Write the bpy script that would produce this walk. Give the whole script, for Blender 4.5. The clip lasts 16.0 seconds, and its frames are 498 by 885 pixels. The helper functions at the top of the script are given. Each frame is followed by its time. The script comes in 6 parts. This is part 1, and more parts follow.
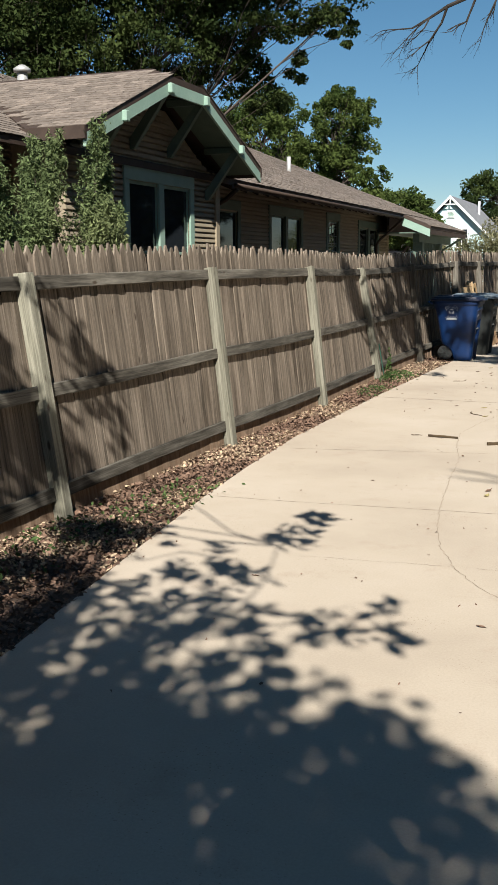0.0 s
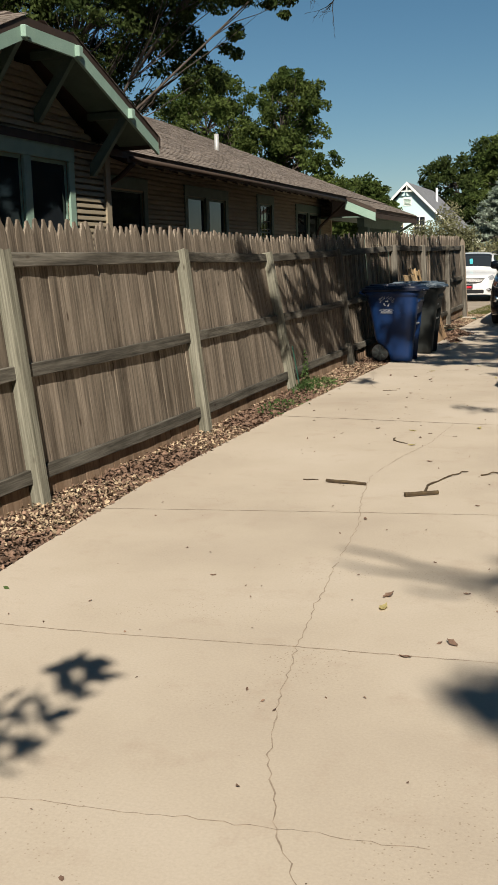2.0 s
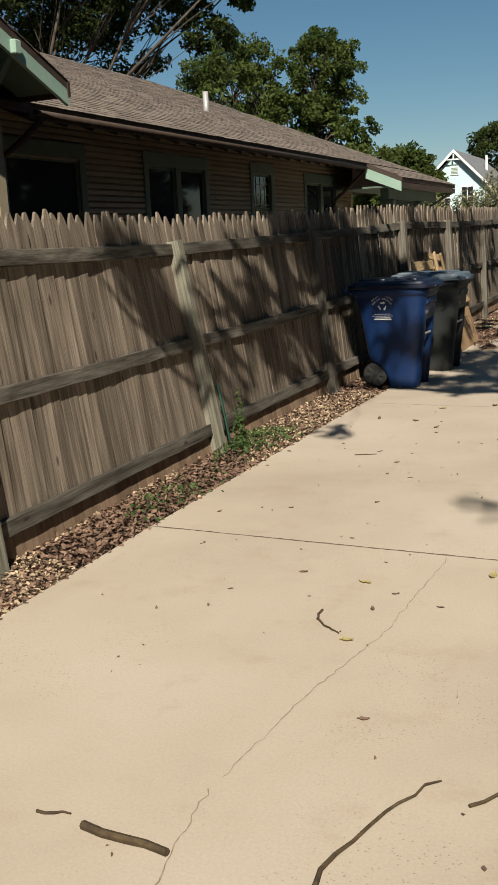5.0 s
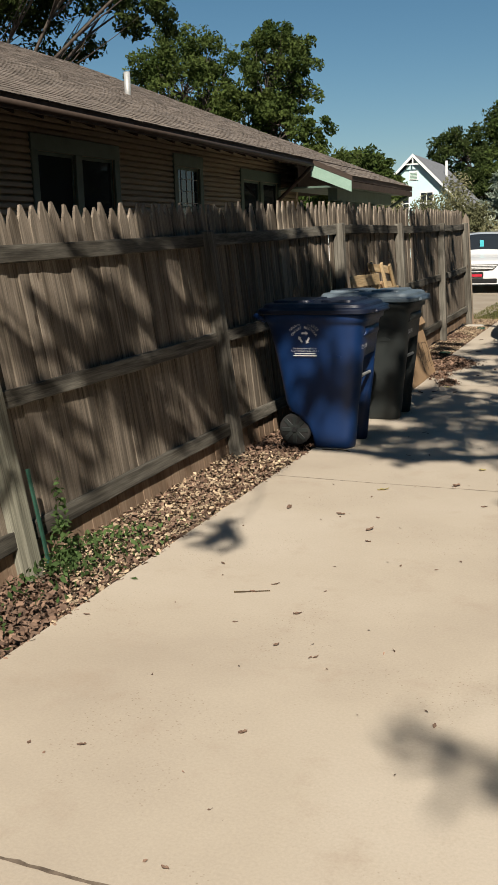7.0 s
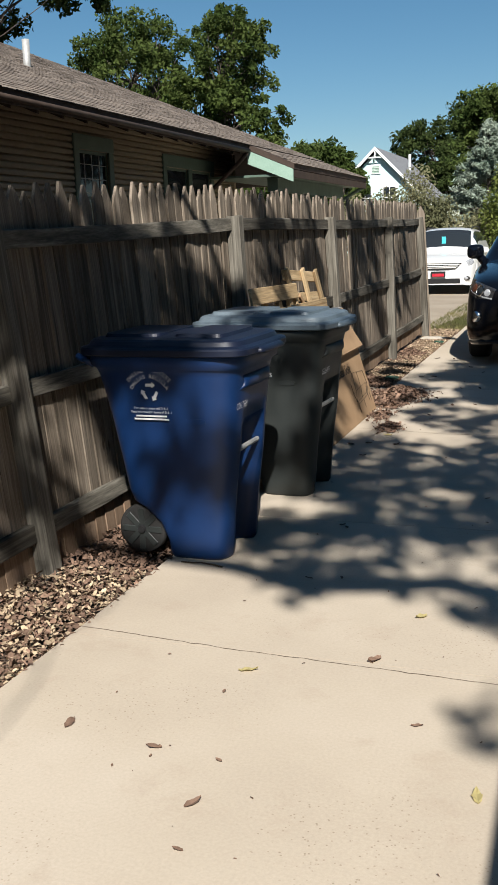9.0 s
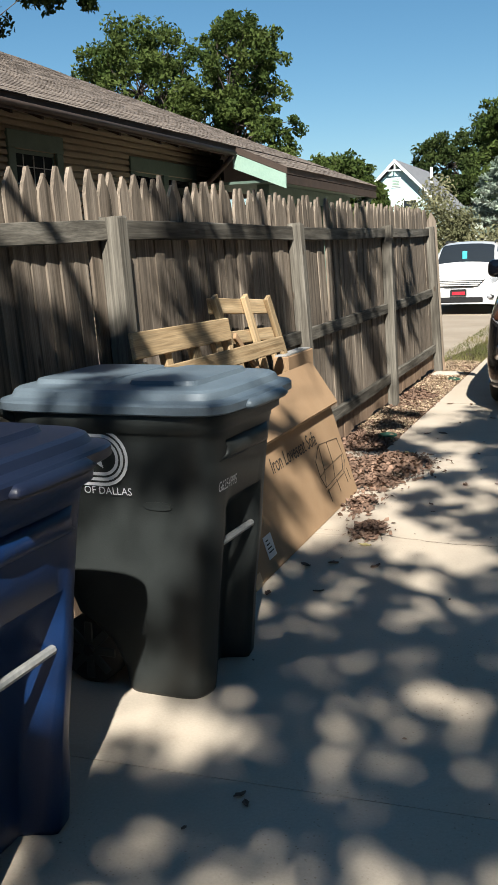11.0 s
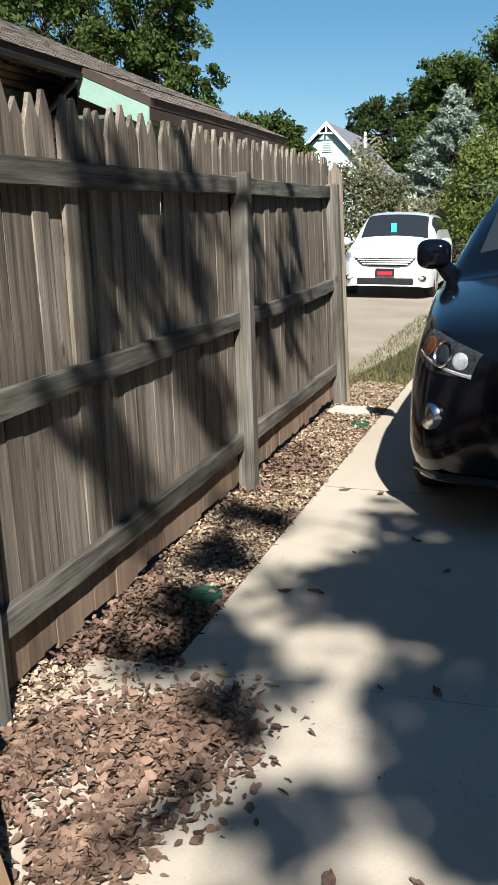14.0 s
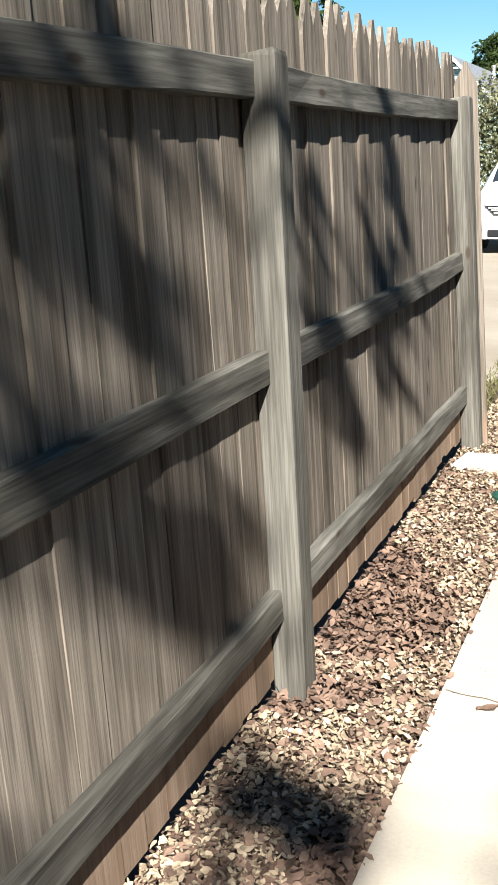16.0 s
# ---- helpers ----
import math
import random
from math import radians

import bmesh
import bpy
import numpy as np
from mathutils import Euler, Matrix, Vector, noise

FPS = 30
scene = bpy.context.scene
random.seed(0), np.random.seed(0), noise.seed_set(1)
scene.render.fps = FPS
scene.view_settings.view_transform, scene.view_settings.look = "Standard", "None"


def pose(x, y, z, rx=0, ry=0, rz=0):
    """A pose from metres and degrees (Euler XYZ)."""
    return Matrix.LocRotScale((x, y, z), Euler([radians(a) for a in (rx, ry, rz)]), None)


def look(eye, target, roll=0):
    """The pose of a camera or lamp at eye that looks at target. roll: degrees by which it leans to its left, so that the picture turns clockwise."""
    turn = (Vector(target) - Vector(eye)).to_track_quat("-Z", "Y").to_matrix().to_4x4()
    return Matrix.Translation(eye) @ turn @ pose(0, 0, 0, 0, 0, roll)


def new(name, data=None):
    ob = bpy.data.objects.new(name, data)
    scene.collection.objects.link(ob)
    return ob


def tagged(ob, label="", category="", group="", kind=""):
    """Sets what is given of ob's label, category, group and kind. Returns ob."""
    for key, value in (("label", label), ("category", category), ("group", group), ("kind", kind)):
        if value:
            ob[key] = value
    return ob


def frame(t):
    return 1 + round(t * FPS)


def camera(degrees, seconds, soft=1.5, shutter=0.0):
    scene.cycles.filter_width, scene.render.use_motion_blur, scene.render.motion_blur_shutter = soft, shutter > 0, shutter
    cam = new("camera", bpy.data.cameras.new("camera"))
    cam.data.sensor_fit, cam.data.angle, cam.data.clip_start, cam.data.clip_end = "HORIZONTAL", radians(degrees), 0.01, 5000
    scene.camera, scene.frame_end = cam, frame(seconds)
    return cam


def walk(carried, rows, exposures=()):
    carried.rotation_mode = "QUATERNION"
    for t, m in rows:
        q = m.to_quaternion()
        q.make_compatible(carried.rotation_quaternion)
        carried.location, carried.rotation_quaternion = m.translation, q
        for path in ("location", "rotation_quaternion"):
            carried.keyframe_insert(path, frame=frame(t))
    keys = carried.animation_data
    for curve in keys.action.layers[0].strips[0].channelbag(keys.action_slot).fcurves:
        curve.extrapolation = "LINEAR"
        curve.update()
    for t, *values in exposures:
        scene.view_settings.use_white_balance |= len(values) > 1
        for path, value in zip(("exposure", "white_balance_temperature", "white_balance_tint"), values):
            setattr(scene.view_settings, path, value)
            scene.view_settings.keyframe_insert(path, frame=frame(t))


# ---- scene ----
cam = camera(27.9, 16.0)
METRES, EYE, TILT, LEAN, TURN = 22.7, 1.6, 0.0, 0.0, 21.4
ROWS = [
    (0.0, 0.0, 0.0, 0.0, -0.08, -9.96, 0.44),
    (0.5, 0.0119, 0.0255, -0.0004, -0.14, -9.95, 0.57),
    (1.0, 0.0213, 0.0572, -0.0023, -2.07, -10.34, 0.69),
    (1.5, 0.0332, 0.0887, -0.0039, -2.02, -10.31, 0.71),
    (2.0, 0.0427, 0.1209, -0.0044, -2.1, -10.38, 1.39),
    (2.5, 0.0526, 0.1517, -0.0032, -2.15, -10.26, 1.52),
    (3.0, 0.0633, 0.1816, -0.0028, -1.92, -9.3, 4.45),
    (5.5, 0.1062, 0.3355, -0.0012, 1.11, -11.84, 2.58),
    (6.0, 0.1117, 0.3686, -0.0016, -0.07, -11.72, 1.14),
    (6.5, 0.1191, 0.3978, -0.003, -1.12, -11.59, 0.95),
    (7.0, 0.1263, 0.4252, -0.0023, -1.37, -11.46, 1.75),
    (7.5, 0.1338, 0.4552, -0.0007, -2.08, -11.56, 1.59),
    (8.0, 0.1445, 0.4827, -0.0002, -3.24, -11.74, 1.76),
    (8.5, 0.1519, 0.5126, -0.0018, -3.2, -11.77, 1.8),
    (9.0, 0.1609, 0.5411, -0.0024, -3.2, -11.76, 1.69),
    (11.5, 0.2011, 0.6836, -0.0047, -1.68, -10.68, 2.22),
    (12.0, 0.2081, 0.7145, -0.0047, -1.76, -11.45, 2.37),
    (12.5, 0.2149, 0.7466, -0.0048, -0.86, -14.1, 1.39),
    (13.0, 0.2259, 0.7768, -0.0047, -1.17, -13.65, 1.84),
    (13.5, 0.2342, 0.8078, -0.0057, -2.7, -12.72, 1.09),
    (14.0, 0.2438, 0.8368, -0.0057, -5.42, -12.78, -0.01),
    (14.5, 0.2518, 0.8646, -0.0047, -5.04, -12.79, -0.19),
    (15.0, 0.2566, 0.8969, -0.005, -4.0, -13.31, -1.26),
    (15.5, 0.2622, 0.9278, -0.0054, -0.15, -14.49, 2.16),
    (16.0, 0.2649, 0.9607, -0.0077, 1.23, -15.46, 1.81),
]
walk(cam, [(t, pose(0, 0, EYE, TILT, LEAN, TURN) @ pose(METRES * x, METRES * y, METRES * z, 90 + pitch, roll, yaw)) for t, x, y, z, yaw, pitch, roll in ROWS],
     exposures=[(0.0, 0.84, 6500, 10), (0.5, 0.77, 6500, 10), (1.5, 0.50, 6800, 10), (3.0, 0.46, 7050, 10), (6.0, 0.43, 7050, 10), (9.0, 0.74, 6400, 10), (11.5, 1.16, 6450, 9), (12.5, 1.2, 6450, 9), (13.5, 1.0, 6350, 9), (14.5, 1.08, 6000, 8), (15.5, 1.16, 6200, 8), (16.0, 1.56, 6100, 8)])

# ---- sun, sky ----
SUN = Vector((0.42, -1.1, 1.05)).normalized()
sun = new("sun", bpy.data.lights.new("sun", "SUN"))
sun.data.energy, sun.data.angle, sun.data.color = 5.0, radians(0.55), (1.0, 0.955, 0.88)
sun.matrix_world = look((0, 0, 30), Vector((0, 0, 30)) - SUN)
world = bpy.data.worlds.new("sky")
world.use_nodes = True
scene.world = world
sky = world.node_tree.nodes.new("ShaderNodeTexSky")
sky.sky_type, sky.sun_disc = "NISHITA", False
sky.sun_elevation = math.asin(SUN.z)
sky.sun_rotation = math.atan2(SUN.x, SUN.y)
sky.air_density, sky.dust_density, sky.ozone_density = 1.0, 0.0, 4.0
sky.altitude = 600
backg = world.node_tree.nodes["Background"]
backg.inputs["Strength"].default_value = 0.044
tone = world.node_tree.nodes.new("ShaderNodeHueSaturation")
tone.inputs["Saturation"].default_value = 1.15
tone.inputs["Hue"].default_value = 0.488
world.node_tree.links.new(sky.outputs[0], tone.inputs["Color"])
world.node_tree.links.new(tone.outputs[0], backg.inputs["Color"])


# ---- materials ----
def start(name, rough, spec=0.3, metal=0.0):
    m = bpy.data.materials.new(name)
    m.use_nodes = True
    p = m.node_tree.nodes["Principled BSDF"]
    p.inputs["Roughness"].default_value = rough
    p.inputs["Specular IOR Level"].default_value = spec
    p.inputs["Metallic"].default_value = metal
    return m, m.node_tree.nodes, m.node_tree.links, p


def coords(n, l, stretch, shift=True):
    tc = n.new("ShaderNodeTexCoord")
    mp = n.new("ShaderNodeMapping")
    mp.inputs["Scale"].default_value = stretch
    if shift:
        info = n.new("ShaderNodeObjectInfo")
        mul = n.new("ShaderNodeMath")
        mul.operation, mul.inputs[1].default_value = "MULTIPLY", 43.0
        add = n.new("ShaderNodeVectorMath")
        add.operation = "ADD"
        l.new(info.outputs["Random"], mul.inputs[0])
        l.new(tc.outputs["Object"], add.inputs[0])
        l.new(mul.outputs[0], add.inputs[1])
        l.new(add.outputs[0], mp.inputs[0])
    else:
        l.new(tc.outputs["Object"], mp.inputs[0])
    return mp.outputs[0]


def tex_noise(n, l, vec, scale, detail=4.0, rough=0.6):
    t = n.new("ShaderNodeTexNoise")
    t.inputs["Scale"].default_value, t.inputs["Detail"].default_value, t.inputs["Roughness"].default_value = scale, detail, rough
    l.new(vec, t.inputs["Vector"])
    return t.outputs["Fac"]


def ramp(n, l, fac, stops):
    r = n.new("ShaderNodeValToRGB")
    e = r.color_ramp.elements
    while len(e) < len(stops):
        e.new(0.5)
    for k, (pos, col) in enumerate(stops):
        e[k].position = pos
        e[k].color = (*col, 1) if len(col) == 3 else col
    l.new(fac, r.inputs[0])
    return r.outputs[0]


def mix(n, l, fac, a, b, mode="MIX"):
    x = n.new("ShaderNodeMix")
    x.data_type, x.blend_type = "RGBA", mode
    for sock, v in ((x.inputs[0], fac), (x.inputs[6], a), (x.inputs[7], b)):
        if isinstance(v, (int, float)):
            sock.default_value = v
        elif isinstance(v, tuple):
            sock.default_value = (*v, 1)
        else:
            l.new(v, sock)
    return x.outputs[2]


def bump(n, l, p, height, strength, dist=0.01):
    b = n.new("ShaderNodeBump")
    b.inputs["Strength"].default_value, b.inputs["Distance"].default_value = strength, dist
    l.new(height, b.inputs["Height"])
    l.new(b.outputs[0], p.inputs["Normal"])


def vary(n, l, col, low, high, island=False):
    src = n.new("ShaderNodeNewGeometry").outputs["Random Per Island"] if island else n.new("ShaderNodeObjectInfo").outputs["Random"]
    rng = n.new("ShaderNodeMapRange")
    rng.inputs["To Min"].default_value, rng.inputs["To Max"].default_value = low, high
    l.new(src, rng.inputs[0])
    h = n.new("ShaderNodeHueSaturation")
    l.new(rng.outputs[0], h.inputs["Value"])
    l.new(col, h.inputs["Color"])
    return h.outputs[0]


def surf(name, dark, light, scale=8.0, rough=0.7, strength=0.2, stretch=(1, 1, 1), spec=0.3, metal=0.0, spread=None, island=False, fine=60.0, blotch=0.25, shift=True, coat=0.0):
    m, n, l, p = start(name, rough, spec, metal)
    v = coords(n, l, stretch, shift)
    base = ramp(n, l, tex_noise(n, l, v, scale), [(0.3, dark), (0.7, light)])
    f = tex_noise(n, l, v, fine, 3.0)
    col = mix(n, l, blotch, base, ramp(n, l, f, [(0.3, (0.25, 0.25, 0.25)), (0.7, (0.75, 0.75, 0.75))]), "OVERLAY")
    if spread:
        col = vary(n, l, col, spread[0], spread[1], island)
    l.new(col, p.inputs["Base Color"])
    bump(n, l, p, f, strength, 0.004)
    p.inputs["Coat Weight"].default_value = coat
    return m


def wood(name, dark, mid, light, axis, spread=(0.75, 1.2), rough=0.85, stain=(0.2, 0.17, 0.14), stain_at=0.62, foot=None):
    m, n, l, p = start(name, rough, 0.15)
    s = [30.0, 30.0, 30.0]
    s[axis] = 1.1
    v = coords(n, l, tuple(s))
    g = tex_noise(n, l, v, 1.0, 5.0, 0.65)
    col = ramp(n, l, g, [(0.28, dark), (0.5, mid), (0.74, light)])
    fg = [160.0, 160.0, 160.0]
    fg[axis] = 4.0
    col = mix(n, l, 0.4, col, ramp(n, l, tex_noise(n, l, coords(n, l, tuple(fg)), 1.0, 2.0), [(0.35, (0.22, 0.22, 0.22)), (0.62, (0.7, 0.7, 0.7))]), "OVERLAY")
    s2 = [5.0, 5.0, 5.0]
    s2[axis] = 0.9
    w = coords(n, l, tuple(s2))
    b = tex_noise(n, l, w, 1.0, 4.0, 0.65)
    col = mix(n, l, ramp(n, l, b, [(stain_at - 0.16, (0, 0, 0)), (stain_at + 0.14, (0.75, 0.75, 0.75))]), col, stain, "MULTIPLY")
    s3 = [7.0, 7.0, 7.0]
    s3[axis] = 2.6
    k = n.new("ShaderNodeTexVoronoi")
    k.inputs["Scale"].default_value = 1.0
    l.new(coords(n, l, tuple(s3)), k.inputs["Vector"])
    col = mix(n, l, ramp(n, l, k.outputs["Distance"], [(0.05, (0.85, 0.85, 0.85)), (0.11, (0, 0, 0))]), col, (0.05, 0.035, 0.025))
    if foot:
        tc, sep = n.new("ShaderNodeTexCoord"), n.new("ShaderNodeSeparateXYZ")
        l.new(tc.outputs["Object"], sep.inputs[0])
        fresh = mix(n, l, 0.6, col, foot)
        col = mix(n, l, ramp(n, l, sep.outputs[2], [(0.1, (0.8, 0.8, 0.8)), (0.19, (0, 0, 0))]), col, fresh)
    col = vary(n, l, col, *spread)
    l.new(col, p.inputs["Base Color"])
    bump(n, l, p, g, 0.55, 0.004)
    return m


def leaf(name, dark, light, spread=(0.7, 1.35), trans=0.35):
    m, n, l, p = start(name, 0.75, 0.08)
    t = n.new("ShaderNodeTexNoise")
    t.inputs["Scale"].default_value = 0.6
    tc = n.new("ShaderNodeTexCoord")
    l.new(tc.outputs["Object"], t.inputs["Vector"])
    col = vary(n, l, ramp(n, l, t.outputs["Fac"], [(0.35, dark), (0.65, light)]), *spread, island=True)
    l.new(col, p.inputs["Base Color"])
    tr = n.new("ShaderNodeBsdfTranslucent")
    l.new(col, tr.inputs["Color"])
    ms = n.new("ShaderNodeMixShader")
    ms.inputs[0].default_value = trans
    l.new(p.outputs[0], ms.inputs[1])
    l.new(tr.outputs[0], ms.inputs[2])
    l.new(ms.outputs[0], n["Material Output"].inputs["Surface"])
    return m


def concrete(name, dark, mid, light, stain):
    m, n, l, p = start(name, 0.85, 0.2)
    v = coords(n, l, (1, 1, 1), False)
    big = tex_noise(n, l, v, 0.55, 5.0, 0.6)
    col = ramp(n, l, big, [(0.3, dark), (0.5, mid), (0.7, light)])
    med = tex_noise(n, l, v, 3.2, 6.0, 0.7)
    col = mix(n, l, ramp(n, l, med, [(0.55, (0, 0, 0)), (0.75, (0.45, 0.45, 0.45))]), col, stain)
    fine = tex_noise(n, l, v, 95.0, 3.0, 0.7)
    col = mix(n, l, 0.16, col, ramp(n, l, fine, [(0.3, (0.3, 0.3, 0.3)), (0.7, (0.7, 0.7, 0.7))]), "OVERLAY")
    sp = n.new("ShaderNodeTexVoronoi")
    sp.inputs["Scale"].default_value = 55.0
    l.new(v, sp.inputs["Vector"])
    wear = tex_noise(n, l, v, 1.3, 3.0)
    speck = mix(n, l, 1.0, ramp(n, l, sp.outputs["Distance"], [(0.12, (1, 1, 1)), (0.2, (0, 0, 0))]), ramp(n, l, wear, [(0.5, (0, 0, 0)), (0.62, (0.6, 0.6, 0.6))]), "MULTIPLY")
    col = mix(n, l, speck, col, (0.2, 0.15, 0.1))
    l.new(col, p.inputs["Base Color"])
    bump(n, l, p, fine, 0.12, 0.002)
    return m


def glass(name, tint=(0.02, 0.025, 0.03)):
    m, n, l, p = start(name, 0.04, 0.3)
    p.inputs["Base Color"].default_value = (*tint, 1)
    v = coords(n, l, (1, 1, 1))
    f = tex_noise(n, l, v, 1.5, 2.0)
    bump(n, l, p, f, 0.03, 0.02)
    return m


M_CONC = concrete("tan_concrete", (0.38, 0.3192, 0.2508), (0.4408, 0.3762, 0.2964), (0.4864, 0.4218, 0.342), (0.342, 0.2622, 0.1976))
M_LOT = concrete("dusty_lot", (0.2584, 0.2128, 0.1596), (0.3192, 0.266, 0.2052), (0.3648, 0.3116, 0.2432), (0.228, 0.1824, 0.1368))
M_CRACK = surf("crack_dirt", (0.2, 0.155, 0.115), (0.36, 0.29, 0.22), 30.0, 0.95)
M_JOINT = surf("joint_dirt", (0.09, 0.068, 0.05), (0.2, 0.155, 0.115), 25.0, 0.95)
M_SOIL = surf("soil", (0.04, 0.0264, 0.0192), (0.104, 0.072, 0.052), 9.0, 0.95, 0.6, shift=False)
M_LITTER = surf("dry_leaves", (0.1, 0.06, 0.042), (0.25, 0.16, 0.112), 12.0, 0.85, 0.3, spread=(0.6, 1.35), island=True)
M_CHIP = surf("wood_chips", (0.3, 0.2188, 0.1438), (0.5375, 0.4188, 0.2812), 12.0, 0.85, 0.3, spread=(0.6, 1.25), island=True)
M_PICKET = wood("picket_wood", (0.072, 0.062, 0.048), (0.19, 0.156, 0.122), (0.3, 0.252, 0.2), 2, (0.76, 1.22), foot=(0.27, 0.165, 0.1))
M_RAIL = wood("rail_wood", (0.0494, 0.0456, 0.038), (0.1406, 0.1292, 0.1079), (0.228, 0.2128, 0.1786), 1, (0.75, 1.25), stain=(0.1216, 0.1102, 0.095), stain_at=0.52)
M_POST = wood("post_wood", (0.104, 0.1, 0.076), (0.224, 0.216, 0.168), (0.32, 0.308, 0.248), 2, (0.85, 1.2), stain_at=0.7)
M_POSTG = wood("grey_post_wood", (0.05117, 0.04669, 0.03838), (0.1279, 0.117, 0.09725), (0.2111, 0.1951, 0.1631), 2, (0.85, 1.2), stain_at=0.62)
M_PALE = wood("pallet_pine", (0.272, 0.184, 0.096), (0.44, 0.32, 0.184), (0.544, 0.424, 0.264), 2, (0.75, 1.15), 0.75, (0.4, 0.336, 0.256), 0.66)
M_PALEY = wood("pallet_pine_across", (0.272, 0.184, 0.096), (0.44, 0.32, 0.184), (0.544, 0.424, 0.264), 1, (0.75, 1.15), 0.75, (0.4, 0.336, 0.256), 0.66)
M_CARD = surf("cardboard", (0.28, 0.18, 0.1), (0.328, 0.216, 0.124), 3.0, 0.8, 0.1, blotch=0.1, fine=140.0)
M_TAPE = surf("packing_tape", (0.42, 0.29, 0.16), (0.5, 0.35, 0.2), 5.0, 0.3, 0.05, blotch=0.05)
M_INK = surf("black_ink", (0.012, 0.011, 0.01), (0.02, 0.018, 0.016), 5.0, 0.7, 0.0)
M_LABEL = surf("paper_label", (0.6, 0.6, 0.58), (0.7, 0.7, 0.68), 9.0, 0.6, 0.05, blotch=0.1)
M_WHITEPRINT = surf("white_print", (0.55, 0.56, 0.58), (0.68, 0.69, 0.7), 20.0, 0.6, 0.0)
M_BLUE = surf("blue_plastic", (0.0034, 0.01955, 0.07225), (0.0051, 0.0255, 0.0935), 4.0, 0.42, 0.12, spec=0.4, blotch=0.15, fine=220.0)
M_BLUELID = surf("navy_lid_plastic", (0.0051, 0.0085, 0.0204), (0.00765, 0.0119, 0.0289), 4.0, 0.45, 0.12, spec=0.4, blotch=0.15, fine=220.0)
M_GREY = surf("charcoal_plastic", (0.0204, 0.02465, 0.0238), (0.0306, 0.03485, 0.034), 4.0, 0.5, 0.15, spec=0.4, blotch=0.2, fine=220.0)
M_GREYLID = surf("slate_lid_plastic", (0.085, 0.1148, 0.1403), (0.119, 0.153, 0.1785), 4.0, 0.5, 0.12, spec=0.4, blotch=0.2, fine=220.0)
M_RUBBER = surf("black_rubber", (0.014, 0.014, 0.014), (0.028, 0.027, 0.026), 20.0, 0.8, 0.2)
M_SIDING = surf("cream_siding_paint", (0.288, 0.24, 0.168), (0.352, 0.3, 0.216), 3.0, 0.75, 0.15, (1, 0.4, 1), spread=(0.9, 1.08), blotch=0.12)
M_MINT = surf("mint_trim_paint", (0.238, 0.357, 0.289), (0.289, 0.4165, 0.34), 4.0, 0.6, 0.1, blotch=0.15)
# The mint hue at a third of its value: soffits, braces, porch, main-wall windows.
M_GREEN = surf("dark_green_trim", (0.08, 0.12, 0.096), (0.112, 0.16, 0.128), 4.0, 0.6, 0.1, blotch=0.15)
M_BROWNTRIM = surf("brown_eave_paint", (0.04, 0.0272, 0.0208), (0.064, 0.044, 0.0336), 5.0, 0.7, 0.1)
M_SHINGLE = surf("brown_shingle", (0.1181, 0.09512, 0.07741), (0.2362, 0.1955, 0.1627), 14.0, 0.9, 0.5, spread=(0.72, 1.22), island=True, fine=150.0)
M_SHINGLEP = surf("brown_shingle_tab", (0.1181, 0.09512, 0.07741), (0.2362, 0.1955, 0.1627), 14.0, 0.9, 0.5, spread=(0.72, 1.22), fine=150.0)
M_GLASS = glass("window_glass")
M_CURTAIN = surf("grey_curtain", (0.16, 0.17, 0.17), (0.25, 0.26, 0.26), 6.0, 0.9, 0.1)
M_WHITE = surf("white_paint", (0.74, 0.76, 0.74), (0.82, 0.83, 0.81), 3.0, 0.6, 0.08, blotch=0.06)
M_AQUA = surf("pale_aqua_paint", (0.5, 0.7, 0.7), (0.56, 0.75, 0.75), 2.0, 0.65, 0.08, blotch=0.06)
M_GREYROOF = surf("grey_shingle", (0.16, 0.165, 0.175), (0.24, 0.245, 0.255), 5.0, 0.9, 0.4, spread=(0.85, 1.12), island=True)
M_METAL = surf("galvanised_metal", (0.36, 0.36, 0.35), (0.46, 0.46, 0.44), 12.0, 0.5, 0.1, metal=0.3)
M_CARWHITE = surf("white_car_paint", (0.6, 0.6, 0.59), (0.66, 0.66, 0.65), 1.5, 0.3, 0.0, spec=0.5, blotch=0.03, coat=0.7)
M_CARBLACK = surf("black_car_paint", (0.002, 0.0025, 0.004), (0.003, 0.004, 0.007), 1.5, 0.12, 0.0, spec=0.3, blotch=0.03, coat=0.25)
M_CHROME = surf("chrome", (0.6, 0.6, 0.6), (0.7, 0.7, 0.7), 6.0, 0.15, 0.0, metal=1.0, blotch=0.03)
M_TRIMBLK = surf("black_plastic_trim", (0.012, 0.012, 0.013), (0.02, 0.02, 0.021), 9.0, 0.5, 0.1)
M_LENS = surf("clear_lamp_lens", (0.2, 0.21, 0.22), (0.42, 0.43, 0.45), 25.0, 0.08, 0.1, spec=0.7, coat=1.0)
M_LAMPDARK = surf("dark_lamp_lens", (0.012, 0.0125, 0.014), (0.04, 0.04, 0.043), 30.0, 0.06, 0.1, spec=0.4, coat=0.5)
M_AMBER = surf("amber_lamp_lens", (0.09, 0.025, 0.01), (0.16, 0.045, 0.018), 25.0, 0.12, 0.1, spec=0.6, coat=1.0)
M_RED = surf("red_plate", (0.4, 0.015, 0.03), (0.5, 0.03, 0.05), 9.0, 0.45, 0.0)
M_TEAL = surf("teal_tag", (0.05, 0.42, 0.48), (0.08, 0.5, 0.56), 9.0, 0.6, 0.0)
M_GREENPL = surf("green_valve_plastic", (0.012, 0.048, 0.033), (0.024, 0.078, 0.054), 9.0, 0.6, 0.2)
